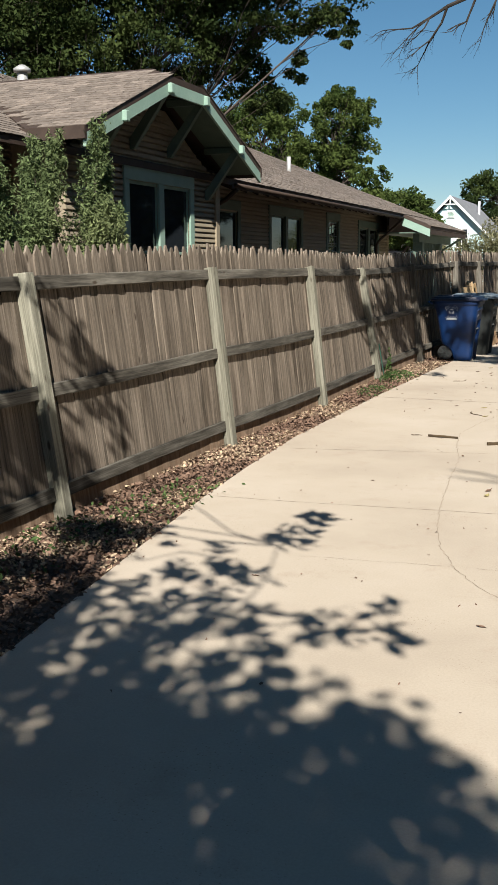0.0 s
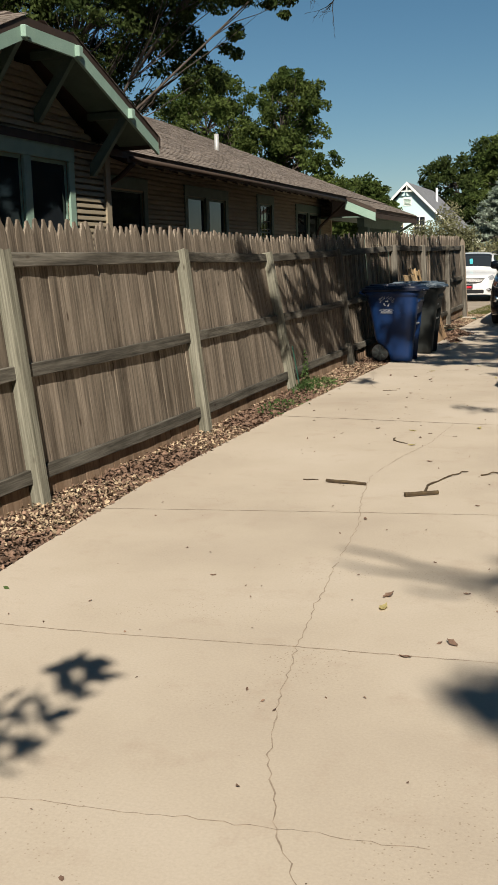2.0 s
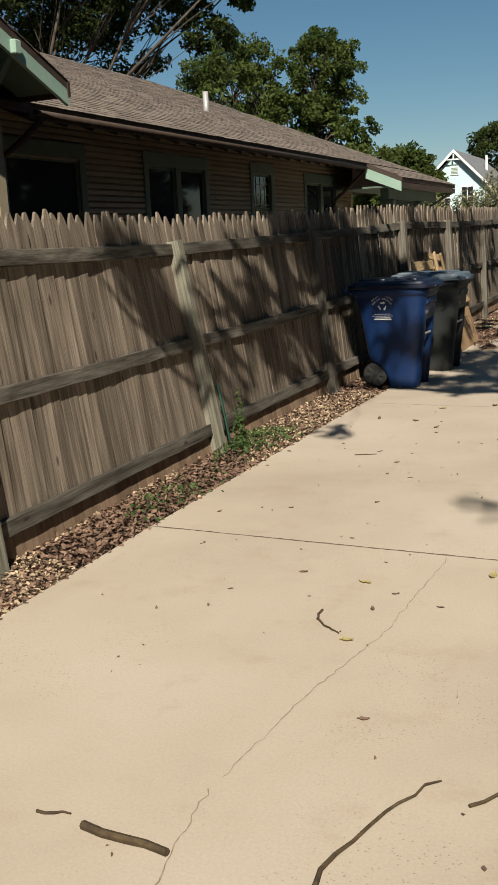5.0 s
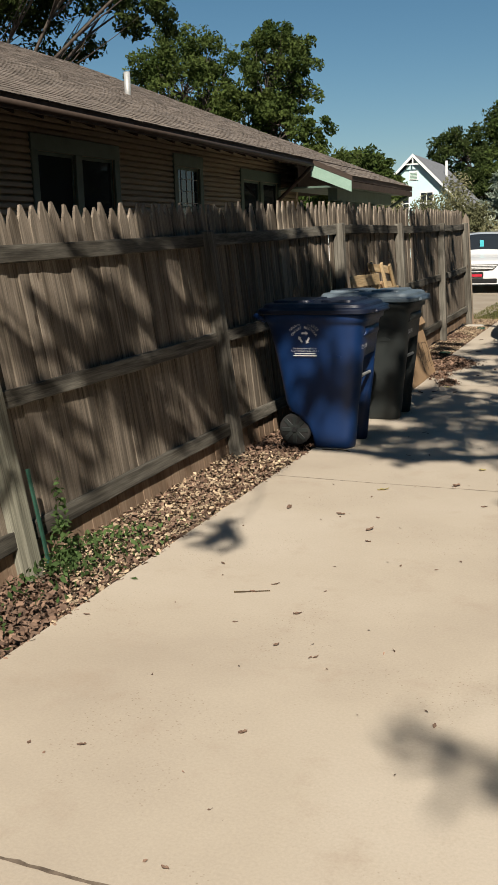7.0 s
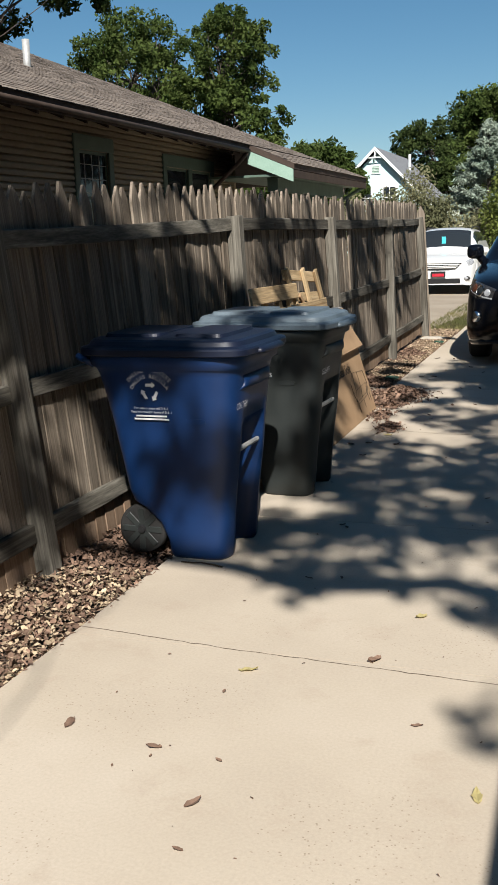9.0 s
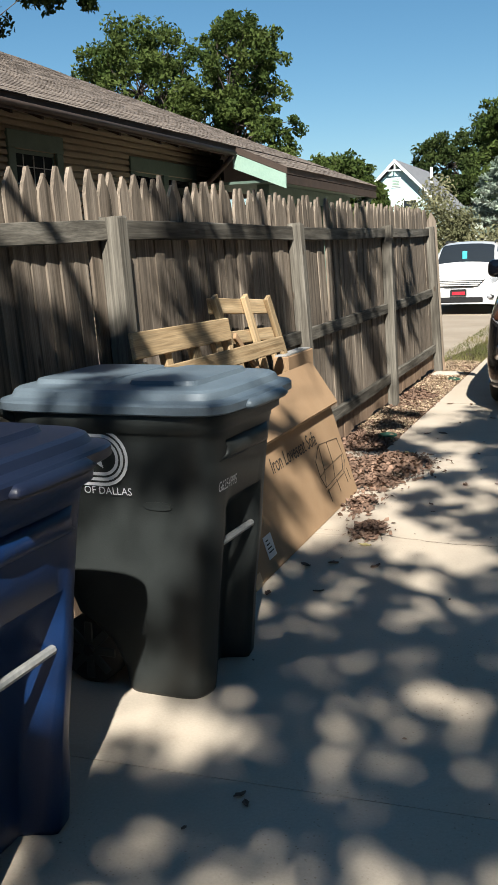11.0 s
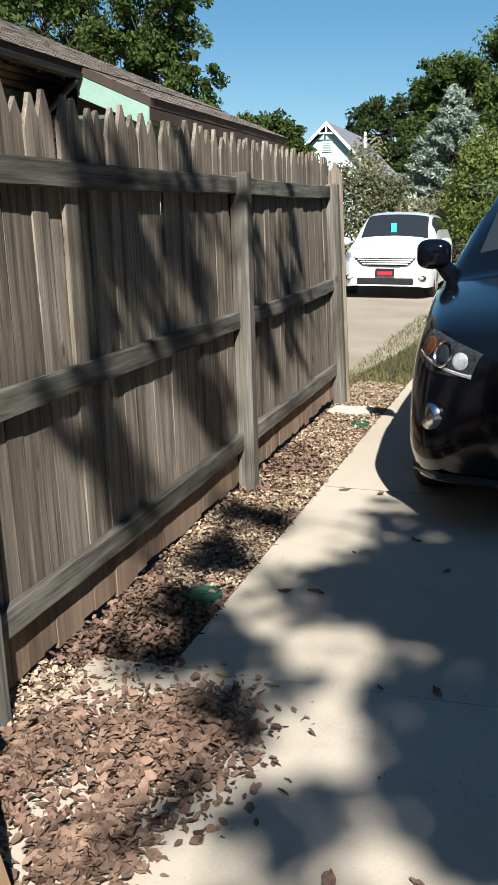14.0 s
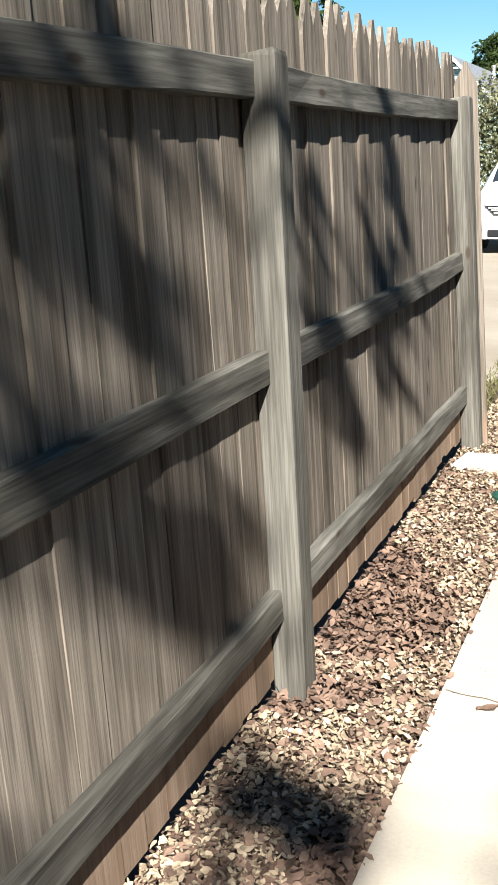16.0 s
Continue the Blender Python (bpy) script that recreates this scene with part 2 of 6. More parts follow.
M_STONE = surf("pale_stone", (0.42, 0.38, 0.32), (0.56, 0.51, 0.44), 9.0, 0.9, 0.4)
M_BARK = surf("bark", (0.045, 0.035, 0.028), (0.12, 0.098, 0.08), 2.0, 0.95, 0.8, (6, 6, 1.4), fine=14.0, shift=False)
M_TWIG = surf("dry_twig", (0.0385, 0.0264, 0.0187), (0.0935, 0.066, 0.033), 20.0, 0.9, 0.4)
M_LEAF = leaf("tree_leaves", (0.04066, 0.06569, 0.01627), (0.09384, 0.1251, 0.03441))
M_LEAFD = leaf("dark_tree_leaves", (0.02176, 0.03699, 0.01088), (0.05984, 0.0816, 0.02448))
M_LEAFY = leaf("yellow_green_leaves", (0.088, 0.12, 0.028), (0.176, 0.208, 0.056))
M_OLIVE = leaf("olive_shrub_leaves", (0.112, 0.116, 0.06), (0.208, 0.2, 0.112), trans=0.2)
M_SPRUCE = leaf("blue_green_needles", (0.16, 0.208, 0.16), (0.288, 0.336, 0.272), trans=0.15)
M_JUNIPER = leaf("juniper_leaves", (0.112, 0.152, 0.064), (0.24, 0.272, 0.128), trans=0.25)
# Bark darkened in colour so the sunlit branch reads as a silhouette on the sky.
M_SILHOUETTE = surf("dead_branch_silhouette", (0.018, 0.015, 0.013), (0.045, 0.037, 0.03), 8.0, 0.95, 0.4)
M_WEED = leaf("weed_leaves", (0.05, 0.09, 0.03), (0.11, 0.17, 0.06))
M_GRASS = leaf("grass_blades", (0.09, 0.1, 0.035), (0.2, 0.18, 0.075))
M_YELLOWLEAF = leaf("yellow_fallen_leaf", (0.42, 0.36, 0.15), (0.58, 0.5, 0.26))


# ---- building helpers ----
def add_box(bm, x0, x1, y0, y1, z0, z1, m=None, bevel=0.0):
    r = bmesh.ops.create_cube(bm, size=1.0)
    mat = Matrix.Translation(((x0 + x1) / 2, (y0 + y1) / 2, (z0 + z1) / 2)) @ Matrix.Diagonal((x1 - x0, y1 - y0, z1 - z0, 1))
    bmesh.ops.transform(bm, matrix=(m @ mat) if m else mat, verts=r["verts"])
    if bevel:
        ed = list({e for v in r["verts"] for e in v.link_edges})
        bmesh.ops.bevel(bm, geom=ed, offset=bevel, segments=1, affect="EDGES")
    return bm


def box(x0, x1, y0, y1, z0, z1, m=None, bevel=0.0):
    return add_box(bmesh.new(), x0, x1, y0, y1, z0, z1, m, bevel)


def add_tube(bm, pts, radii, sides=7, cap=True):
    rings = []
    pts = [Vector(p) for p in pts]
    for i, p in enumerate(pts):
        d = (pts[min(i + 1, len(pts) - 1)] - pts[max(i - 1, 0)]).normalized()
        a = d.orthogonal().normalized()
        b = d.cross(a)
        if rings:
            prev = last_a - d * last_a.dot(d)
            if prev.length > 1e-6:
                a = prev.normalized()
                b = d.cross(a)
        last_a = a
        r = radii[i] if isinstance(radii, (list, tuple)) else radii
        rings.append([bm.verts.new(p + (a * math.cos(2 * math.pi * k / sides) + b * math.sin(2 * math.pi * k / sides)) * r) for k in range(sides)])
    for q, w in zip(rings, rings[1:]):
        for k in range(sides):
            bm.faces.new((q[k], q[(k + 1) % sides], w[(k + 1) % sides], w[k]))
    if cap:
        bm.faces.new(rings[0][::-1])
        bm.faces.new(rings[-1])
    return bm


def prism(pts, a, b, axis="x"):
    """A closed outline pulled from a to b along an axis; the outline lies in the other two axes, in order."""
    bm = bmesh.new()
    put = {"x": lambda u, v, w: (w, u, v), "y": lambda u, v, w: (u, w, v), "z": lambda u, v, w: (u, v, w)}[axis]
    f = [bm.verts.new(put(u, v, a)) for u, v in pts]
    g = [bm.verts.new(put(u, v, b)) for u, v in pts]
    bm.faces.new(f[::-1])
    bm.faces.new(g)
    for i in range(len(pts)):
        j = (i + 1) % len(pts)
        bm.faces.new((f[i], f[j], g[j], g[i]))
    bmesh.ops.recalc_face_normals(bm, faces=bm.faces)
    return bm


def to_mesh(name, bm, material, smooth=False):
    me = bpy.data.meshes.new(name)
    bm.to_mesh(me)
    bm.free()
    me.materials.append(material)
    if smooth:
        me.polygons.foreach_set("use_smooth", [True] * len(me.polygons))
    return me


def piece(name, me, parent=None, m=None, label=""):
    ob = new(name, me)
    ob.parent = parent
    if m is not None:
        ob.matrix_basis = m
    if label:
        ob["label"] = label
    return ob


def part(name, bm, material, parent, label="", m=None, smooth=False):
    return piece(name, to_mesh(name, bm, material, smooth), parent, m, label)


def thing(name, m, label, category, group="", kind=""):
    ob = new(name)
    ob.matrix_basis = m
    ob.empty_display_size = 0.1
    return tagged(ob, label, category, group, kind)


def solid(name, bm, material, label, category, kind="", m=None, smooth=False, group=""):
    return tagged(part(name, bm, material, None, "", m, smooth), label, category, group, kind)


def quad_mesh(name, v, material):
    """A mesh of loose four-cornered pieces from an array n x 4 x 3."""
    n = len(v)
    me = bpy.data.meshes.new(name)
    me.vertices.add(n * 4)
    me.vertices.foreach_set("co", v.reshape(-1).astype(np.float32))
    me.loops.add(n * 4)
    me.loops.foreach_set("vertex_index", np.arange(n * 4, dtype=np.int32))
    me.polygons.add(n)
    me.polygons.foreach_set("loop_start", np.arange(0, n * 4, 4, dtype=np.int32))
    me.update(calc_edges=True)
    me.materials.append(material)
    return me


def unit(rng, n):
    d = rng.normal(size=(n, 3))
    return d / np.linalg.norm(d, axis=1)[:, None]


def leaf_quads(rng, centres, size, flat=0.0, thin=0.5):
    """Rhombic leaves round the centres, turned at random; flat 1 lays them level."""
    n = len(centres)
    nrm = unit(rng, n) * (1 - flat) + np.array([0, 0, 1.0]) * flat + rng.normal(size=(n, 3)) * 0.25 * flat
    nrm /= np.linalg.norm(nrm, axis=1)[:, None]
    u = np.cross(nrm, unit(rng, n))
    u /= np.linalg.norm(u, axis=1)[:, None]
    w = np.cross(nrm, u)
    s = size * rng.uniform(0.6, 1.4, (n, 1))
    bend = nrm * s * 0.2
    return np.stack([centres - u * s, centres + w * s * thin + bend, centres + u * s, centres - w * s * thin + bend], 1)


def folded_leaves(name, rng, centres, size, material, flat=0.5):
    """Small dry leaves of two halves folded along the midrib, each one island."""
    n = len(centres)
    nrm = unit(rng, n) * (1 - flat) + np.array([0, 0, 1.0]) * flat + rng.normal(size=(n, 3)) * 0.3 * flat
    nrm /= np.linalg.norm(nrm, axis=1)[:, None]
    u = np.cross(nrm, unit(rng, n))
    u /= np.linalg.norm(u, axis=1)[:, None]
    w = np.cross(nrm, u)
    s = size * rng.uniform(0.45, 1.5, (n, 1)) ** 1.2
    wid = s * rng.uniform(0.35, 0.7, (n, 1))
    c1, c2 = (nrm * s * rng.uniform(-0.1, 0.5, (n, 1)) for _ in range(2))
    v = np.stack([centres - u * s + c1 * 0.4, centres - u * s * 0.35 - w * wid + c1, centres + u * s * 0.4 - w * wid * 0.85 + c2, centres + u * s + c2 * 0.7, centres + u * s * 0.35 + w * wid * 0.9 + c1, centres - u * s * 0.4 + w * wid + c2], 1)
    me = bpy.data.meshes.new(name)
    base = np.arange(n)[:, None] * 6
    faces = np.concatenate([base + np.array([0, 1, 2, 3]), base + np.array([0, 3, 4, 5])], 1).reshape(-1)
    me.vertices.add(n * 6)
    me.vertices.foreach_set("co", v.reshape(-1).astype(np.float32))
    me.loops.add(n * 8)
    me.loops.foreach_set("vertex_index", faces.astype(np.int32))
    me.polygons.add(n * 2)
    me.polygons.foreach_set("loop_start", np.arange(0, n * 8, 4, dtype=np.int32))
    me.update(calc_edges=True)
    me.materials.append(material)
    return me


def lettering(body, size, material, parent, m, name="lettering", align="CENTER"):
    c = bpy.data.curves.new(name, "FONT")
    c.body, c.size, c.align_x, c.align_y = body, size, align, "CENTER"
    c.resolution_u = 3
    tmp = bpy.data.objects.new(name, c)
    me = bpy.data.meshes.new_from_object(tmp)
    bpy.data.objects.remove(tmp)
    me.materials.append(material)
    return piece(name, me, parent, m)


# ---- ground ----
def fall(y):
    """The ground's height: level along the drive, falling gently towards the street."""
    return -0.25 * min(1.0, max(0.0, (y - 29.0) / 12.0))


def ground_sheet():
    bm = bmesh.new()
    xs = [-2500, -600, -200, -80, -40, -20, -10, -3.5, 0, 4, 10, 20, 40, 80, 200, 600, 2500]
    ys = [-2500, -600, -200, -60, -20, 0, 10, 20, 28, 29, 32, 35, 38, 41, 45, 60, 90, 150, 300, 800, 2500]
    grid = [[bm.verts.new((x, y, fall(y) - 0.06)) for x in xs] for y in ys]
    for a, b in zip(grid, grid[1:]):
        for i in range(len(xs) - 1):
            bm.faces.new((a[i], a[i + 1], b[i + 1], b[i]))
    return bm


solid("ground", ground_sheet(), M_SOIL, "dark bare soil ground with leaf litter", "ground", "structure")

EDGE = [(-9.0, -1.3), (-2.0, -1.72), (1.0, -2.1), (3.3, -2.42), (5.06, -2.66), (6.4, -2.83), (7.47, -2.93), (9.0, -3.03), (12.0, -3.04), (14.2, -3.01), (17.3, -2.96), (22.62, -2.88), (27.0, -2.86), (30.0, -2.84), (44.0, -2.8)]


def edge_x(y):
    return float(np.interp(y, [e[0] for e in EDGE], [e[1] for e in EDGE]))


def slab_mesh(y0, y1, wide, gap=0.004):
    steps = max(2, int((y1 - y0) / 0.5))
    ys = [y0 + gap + (y1 - y0 - 2 * gap) * i / steps for i in range(steps + 1)]
    left = [(-3.16 if wide else edge_x(y), y) for y in ys]
    out = [(4.2, ys[0]), (4.2, ys[-1])] + left[::-1]
    bm = prism(out, -0.12, 0.0, "z")
    if y1 > 29:
        for v in bm.verts:
            v.co.z += fall(v.co.y) + (0.004 if v.co.z > -0.05 else 0)
    return bm


drive = thing("driveway", pose(0, 0, 0), "tan concrete driveway slabs with joints and hairline cracks", "driveway", kind="structure")
JOINTS = [-9.0, -4.0, 0.3, 16.13]
for a, b in zip(JOINTS, JOINTS[1:]):
    part("slab", slab_mesh(a, b, False, 0.002), M_CONC, drive)
part("slab", slab_mesh(16.13, 17.9, False, 0.002), M_CONC, drive)
part("slab", slab_mesh(17.9, 20.42, True, 0.002), M_CONC, drive)
part("slab", slab_mesh(20.42, 22.62, True, 0.002), M_CONC, drive)
part("slab", slab_mesh(22.62, 25.0, False, 0.002), M_CONC, drive)
part("slab", slab_mesh(25.0, 29.0, False, 0.003), M_CONC, drive)
part("slab", slab_mesh(29.0, 44.0, False, 0.003), M_CONC, drive)


def crack(pts, width, seed, amp=0.005):
    rng = np.random.default_rng(seed)
    fine = []
    for (x0, y0), (x1, y1) in zip(pts, pts[1:]):
        k = max(3, int(math.hypot(x1 - x0, y1 - y0) / 0.035))
        for i in range(k):
            f = i / k
            fine.append((x0 + (x1 - x0) * f + rng.normal(0, amp), y0 + (y1 - y0) * f + rng.normal(0, amp)))
    bm = bmesh.new()
    last = None
    for (x0, y0), (x1, y1) in zip(fine, fine[1:]):
        d = Vector((x1 - x0, y1 - y0))
        if d.length < 1e-5:
            continue
        s = Vector((-d.y, d.x)).normalized() * width * rng.uniform(0.3, 1.0)
        now = [bm.verts.new((x0 + s.x, y0 + s.y, 0.0015)), bm.verts.new((x0 - s.x, y0 - s.y, 0.0015))]
        if last:
            bm.faces.new((last[0], last[1], now[1], now[0]))
        last = now
    return bm


part("crack", crack([(-1.31, 7.6), (-1.22, 6.75), (-1.13, 6.1), (-1.03, 5.65), (-0.88, 5.23), (-0.72, 4.96), (-0.58, 4.79), (-0.35, 4.6), (0.1, 4.35)], 0.003, 3), M_CRACK, drive)
part("crack", crack([(-1.58, 9.62), (-1.5, 8.95), (-1.36, 8.27), (-1.31, 7.6)], 0.0025, 4), M_CRACK, drive)
part("crack", crack([(-1.33, 11.87), (-1.35, 11.5), (-1.37, 11.15), (-1.38, 10.96), (-1.5, 10.3), (-1.58, 9.62)], 0.0025, 5), M_CRACK, drive)
part("joint_fill", crack([(-2.8, 6.36), (-2.03, 6.39), (-1.18, 6.47), (0.5, 6.58)], 0.0035, 6, 0.002), M_CRACK, drive)
part("joint_fill", crack([(-3.0, 8.3), (-1.9, 8.5), (-0.7, 8.7), (0.5, 8.85)], 0.004, 7, 0.002), M_CRACK, drive)
part("crack", crack([(-1.8, 5.14), (-1.06, 5.22), (-0.4, 5.26)], 0.0015, 12), M_CRACK, drive)
part("crack", crack([(-3.0, 16.2), (-2.3, 16.13), (-1.3, 16.07), (-0.6, 16.03)], 0.003, 8, 0.002), M_JOINT, drive)
part("joint_fill", crack([(-3.05, 12.04), (-1.93, 11.955), (-1.08, 11.89), (0.5, 11.8)], 0.009, 9, 0.0015), M_JOINT, drive)
part("crack", crack([(-3.0, 20.55), (-2.44, 20.46), (-2.1, 20.38), (-1.2, 20.38)], 0.003, 10), M_JOINT, drive)
part("crack", crack([(-2.86, 25.0), (-2.2, 24.97), (-1.2, 24.95)], 0.003, 11), M_JOINT, drive)

lot = prism([(-16.0, 29.3), (-3.45, 29.3), (-3.3, 31.0), (-3.2, 36.0), (-2.6, 44.0), (8.0, 46.0), (8.0, 60.0), (-30.0, 60.0), (-30.0, 40.0)], -0.16, -0.03, "z")
bmesh.ops.triangulate(lot, faces=[f for f in lot.faces if len(f.verts) > 4])
for _ in range(3):
    bmesh.ops.subdivide_edges(lot, edges=lot.edges[:], cuts=1, use_grid_fill=True)
for v in lot.verts:
    v.co.z += fall(v.co.y)
solid("road", lot, M_LOT, "dusty tan paved lot beyond the fence", "road", "structure")

# ---- fence ----
POSTS = [(-0.2, -3.42, -3.64, 1.58), (2.65, -3.42, -3.65, 1.58), (5.5, -3.42, -3.65, 1.58), (8.35, -3.41, -3.59, 1.6), (11.12, -3.38, -3.56, 1.6), (14.03, -3.455, -3.735, 1.59), (16.8, -3.42, -3.61, 1.62), (19.45, -3.27, -3.34, 1.67), (22.1, -3.22, -3.315, 1.665), (24.9, -3.225, -3.275, 1.68), (27.5, -3.21, -3.31, 1.7)]


def at(y, k):
    return float(np.interp(y, [p[0] for p in POSTS], [p[k] for p in POSTS]))


def fence_pose(y, off, z=0.0):
    """A pose on the leaning fence at y, off behind the posts' faces, z along the lean."""
    b, t, h = at(y, 1), at(y, 2), at(y, 3)
    a = math.degrees(math.atan2(b - t, h))
    return pose(b, y, 0.0, 0, -a, 0) @ Matrix.Translation((-off, 0, z))


def post_mesh(h, seed):
    rng = random.Random(seed)
    bm = box(-0.0465, 0.0465, -0.0475, 0.0475, -0.3, h, bevel=0.004)
    for v in bm.verts:
        if v.co.z > h - 0.02:
            v.co.z += rng.uniform(-0.012, 0.006)
    return bm


fence = thing("wooden_fence", pose(0, 0, 0), "weathered grey-brown wooden picket privacy fence with leaning posts", "fence")
for k, (y, b, t, h) in enumerate(POSTS):
    part("post", post_mesh(h + 0.01, k), M_POST if y < 15 else M_POSTG, fence, "grey-green weathered fence post", fence_pose(y, 0.0395))


def picket_mesh(seed, h=1.72):
    """A thin board along z with a pointed, worn tip."""
    rng = random.Random(seed)
    w = 0.0545 * rng.uniform(0.98, 1.03)
    tip = h + 0.09
    j = lambda s: rng.uniform(-s, s)
    if seed % 4 == 3:
        top = [(w, h - 0.03 + j(0.01)), (w * 0.75, h + 0.015), (w * 0.35 + j(0.006), h + 0.05), (0.004 + j(0.01), tip - 0.02 + j(0.01)), (-w * 0.4, h + 0.045 + j(0.012)), (-w * 0.8, h + 0.01), (-w, h - 0.03)]
    else:
        top = [(w, h - 0.02), (w * 0.82, h + 0.01 + j(0.006)), (w * 0.45 + j(0.005), h + 0.052), (0.008, tip), (-0.008, tip - j(0.004)), (-w * 0.45 + j(0.005), h + 0.052), (-w * 0.82, h + 0.012 + j(0.006)), (-w, h - 0.02)]
    bm = prism([(-w, -0.05), (w, -0.05)] + top, -0.008, 0.008, "x")
    for v in bm.verts:
        if v.co.x > 0:
            v.co.y *= 0.985
    return bm


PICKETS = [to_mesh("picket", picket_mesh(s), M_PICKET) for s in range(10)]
rng = random.Random(5)
y = -1.3
while y < 27.62:
    lift = at(y, 3) - 1.6
    gap = 0.1052 if rng.random() > 0.02 else 0.108
    near_post = min(abs(y - p[0]) for p in POSTS)
    off = 0.093 + rng.uniform(0, 0.004)
    m = fence_pose(y, off, lift + rng.gauss(0, 0.009)) @ pose(0, 0, 0, rng.gauss(0, 0.28), rng.gauss(0, 0.2), rng.gauss(0, 0.5))
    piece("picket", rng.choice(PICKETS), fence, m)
    y += gap * rng.uniform(0.975, 1.0)


def rail_mesh(ya, yb, z, high, seed):
    """One rail between two posts, following the lean of the fence, a little bowed and chipped."""
    r = random.Random(seed)
    bm = bmesh.new()
    n = 14
    rings = []
    sag = r.uniform(-0.012, 0.006)
    for i in range(n + 1):
        f = i / n
        yy = ya + (yb - ya) * f
        s = sag * math.sin(math.pi * f)
        m = fence_pose(yy, 0.046, 0)
        zz = z + (at(yy, 3) - 1.6) + s
        j = lambda: r.uniform(-0.0025, 0.0025)
        outline = [(0.0, -high / 2 + 0.004), (0.0, high / 2 - 0.005), (-0.004, high / 2), (-0.038, high / 2), (-0.038, -high / 2), (-0.004, -high / 2)]
        rings.append([bm.verts.new(m @ Vector((x + j(), 0, zz + w + j()))) for x, w in outline])
    for a, b in zip(rings, rings[1:]):
        for k in range(6):
            bm.faces.new((a[k], a[(k + 1) % 6], b[(k + 1) % 6], b[k]))
    bm.faces.new(rings[0])
    bm.faces.new(rings[-1][::-1])
    bmesh.ops.recalc_face_normals(bm, faces=bm.faces)
    return bm


for k, (p, q) in enumerate(zip(POSTS, POSTS[1:])):
    for i, z in enumerate((1.548, 0.845, 0.18)):
        part("rail", rail_mesh(p[0] + 0.046, q[0] - 0.046, z, 0.089, 10 * k + i), M_RAIL, fence, "horizontal fence rail, darkened along its top edge")
end = thing("fence_end_board", pose(0, 0, 0), "tall pointed grey board closing the fence end", "board")
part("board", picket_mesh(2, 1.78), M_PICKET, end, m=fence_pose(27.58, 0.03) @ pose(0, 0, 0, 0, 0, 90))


# ---- neighbour's bungalow ----
house = thing("bungalow", pose(0, 0, 0), "cream lap-sided bungalow with mint trim and brown shingle roof", "house")
XW, XG = -7.85, -7.05


def intervals(a, b, cuts):
    out, cur = [], a
    for c0, c1 in sorted(cuts):
        if c0 > cur:
            out.append((cur, min(c0, b)))
        cur = max(cur, c1)
    if cur < b:
        out.append((cur, b))
    return [i for i in out if i[1] - i[0] > 0.02]


def sided_wall(x, y0, y1, z0, z1, holes, upper=None, lap=0.085):
    """Core with through openings, and lapped boards on its +x face. upper(z) narrows the wall with height."""
    bm = bmesh.new()
    zs = sorted({z0, z1, *[h[2] for h in holes], *[h[3] for h in holes]})
    for za, zb in zip(zs, zs[1:]):
        cuts = [(h[0], h[1]) for h in holes if h[2] <= za and h[3] >= zb]
        for a, b in intervals(y0, y1, cuts):
            add_box(bm, x - 0.16, x - 0.046, a, b, za, zb)
    part("wall", bm, M_SIDING, house)
    z = z0
    while z < (upper["top"] if upper else z1):
        a0, b0 = (y0, y1) if not upper or z < z1 else (upper["mid"] - upper["half"](z), upper["mid"] + upper["half"](z))
        cuts = [(h[0], h[1]) for h in holes if h[2] < z + lap * 0.6 and h[3] > z + lap * 0.4]
        for a, b in intervals(a0, b0, cuts):
            prof = [(x - 0.045, z), (x + 0.004, z), (x + 0.004, z + 0.01), (x - 0.004, z + lap * 0.6), (x - 0.034, z + lap * 0.74), (x - 0.045, z + lap)]
            part("siding_board", prism([(u, w) for u, w in prof], a, b, "y"), M_SIDING, house)
        z += lap


HALF = lambda z: max(0.0, 2.45 - (z - 3.05) / 0.4)
GW = [(13.25, 15.42, 0.9, 2.86)]
sided_wall(XG, 11.55, 16.55, 0.4, 3.05, GW, {"top": 4.0, "mid": 14.05, "half": HALF})
part("wall", prism([(11.6, 3.05), (16.5, 3.05), (14.65, 3.98), (13.45, 3.98)], XG - 0.16, XG - 0.046, "x"), M_SIDING, house)
MW = [(17.75, 19.5, 0.9, 2.72), (21.45, 23.6, 0.9, 2.74), (25.8, 26.8, 1.2, 2.78), (28.95, 31.15, 0.9, 2.7)]
sided_wall(XW, 8.5, 32.5, 0.4, 3.38, MW)
part("corner_board", box(XG - 0.02, XG + 0.03, 16.45, 16.6, 0.4, 3.1), M_SIDING, house, "cream corner board")
part("corner_board", box(XW - 0.02, XW + 0.02, 32.4, 32.54, 0.4, 3.1), M_SIDING, house)
part("wall", box(XW - 0.1, XG - 0.03, 16.43, 16.53, 0.4, 3.2), M_SIDING, house)
part("wall", box(XW - 0.1, XG - 0.03, 11.57, 11.67, 0.4, 3.2), M_SIDING, house)
part("wall", box(-17.0, XW - 0.1, 32.35, 32.5, 0.4, 3.2), M_SIDING, house)
part("wall", box(-17.0, XW - 0.1, 8.5, 8.65, 0.4, 3.2), M_SIDING, house)
part("wall", box(-17.0, -16.85, 8.66, 32.34, 0.4, 3.2), M_SIDING, house)
part("foundation", box(-16.9, XW - 0.05, 8.6, 32.4, -0.1, 0.4), M_STONE, house)
part("foundation", box(XW - 0.04, XG - 0.05, 11.6, 16.5, -0.1, 0.4), M_STONE, house)


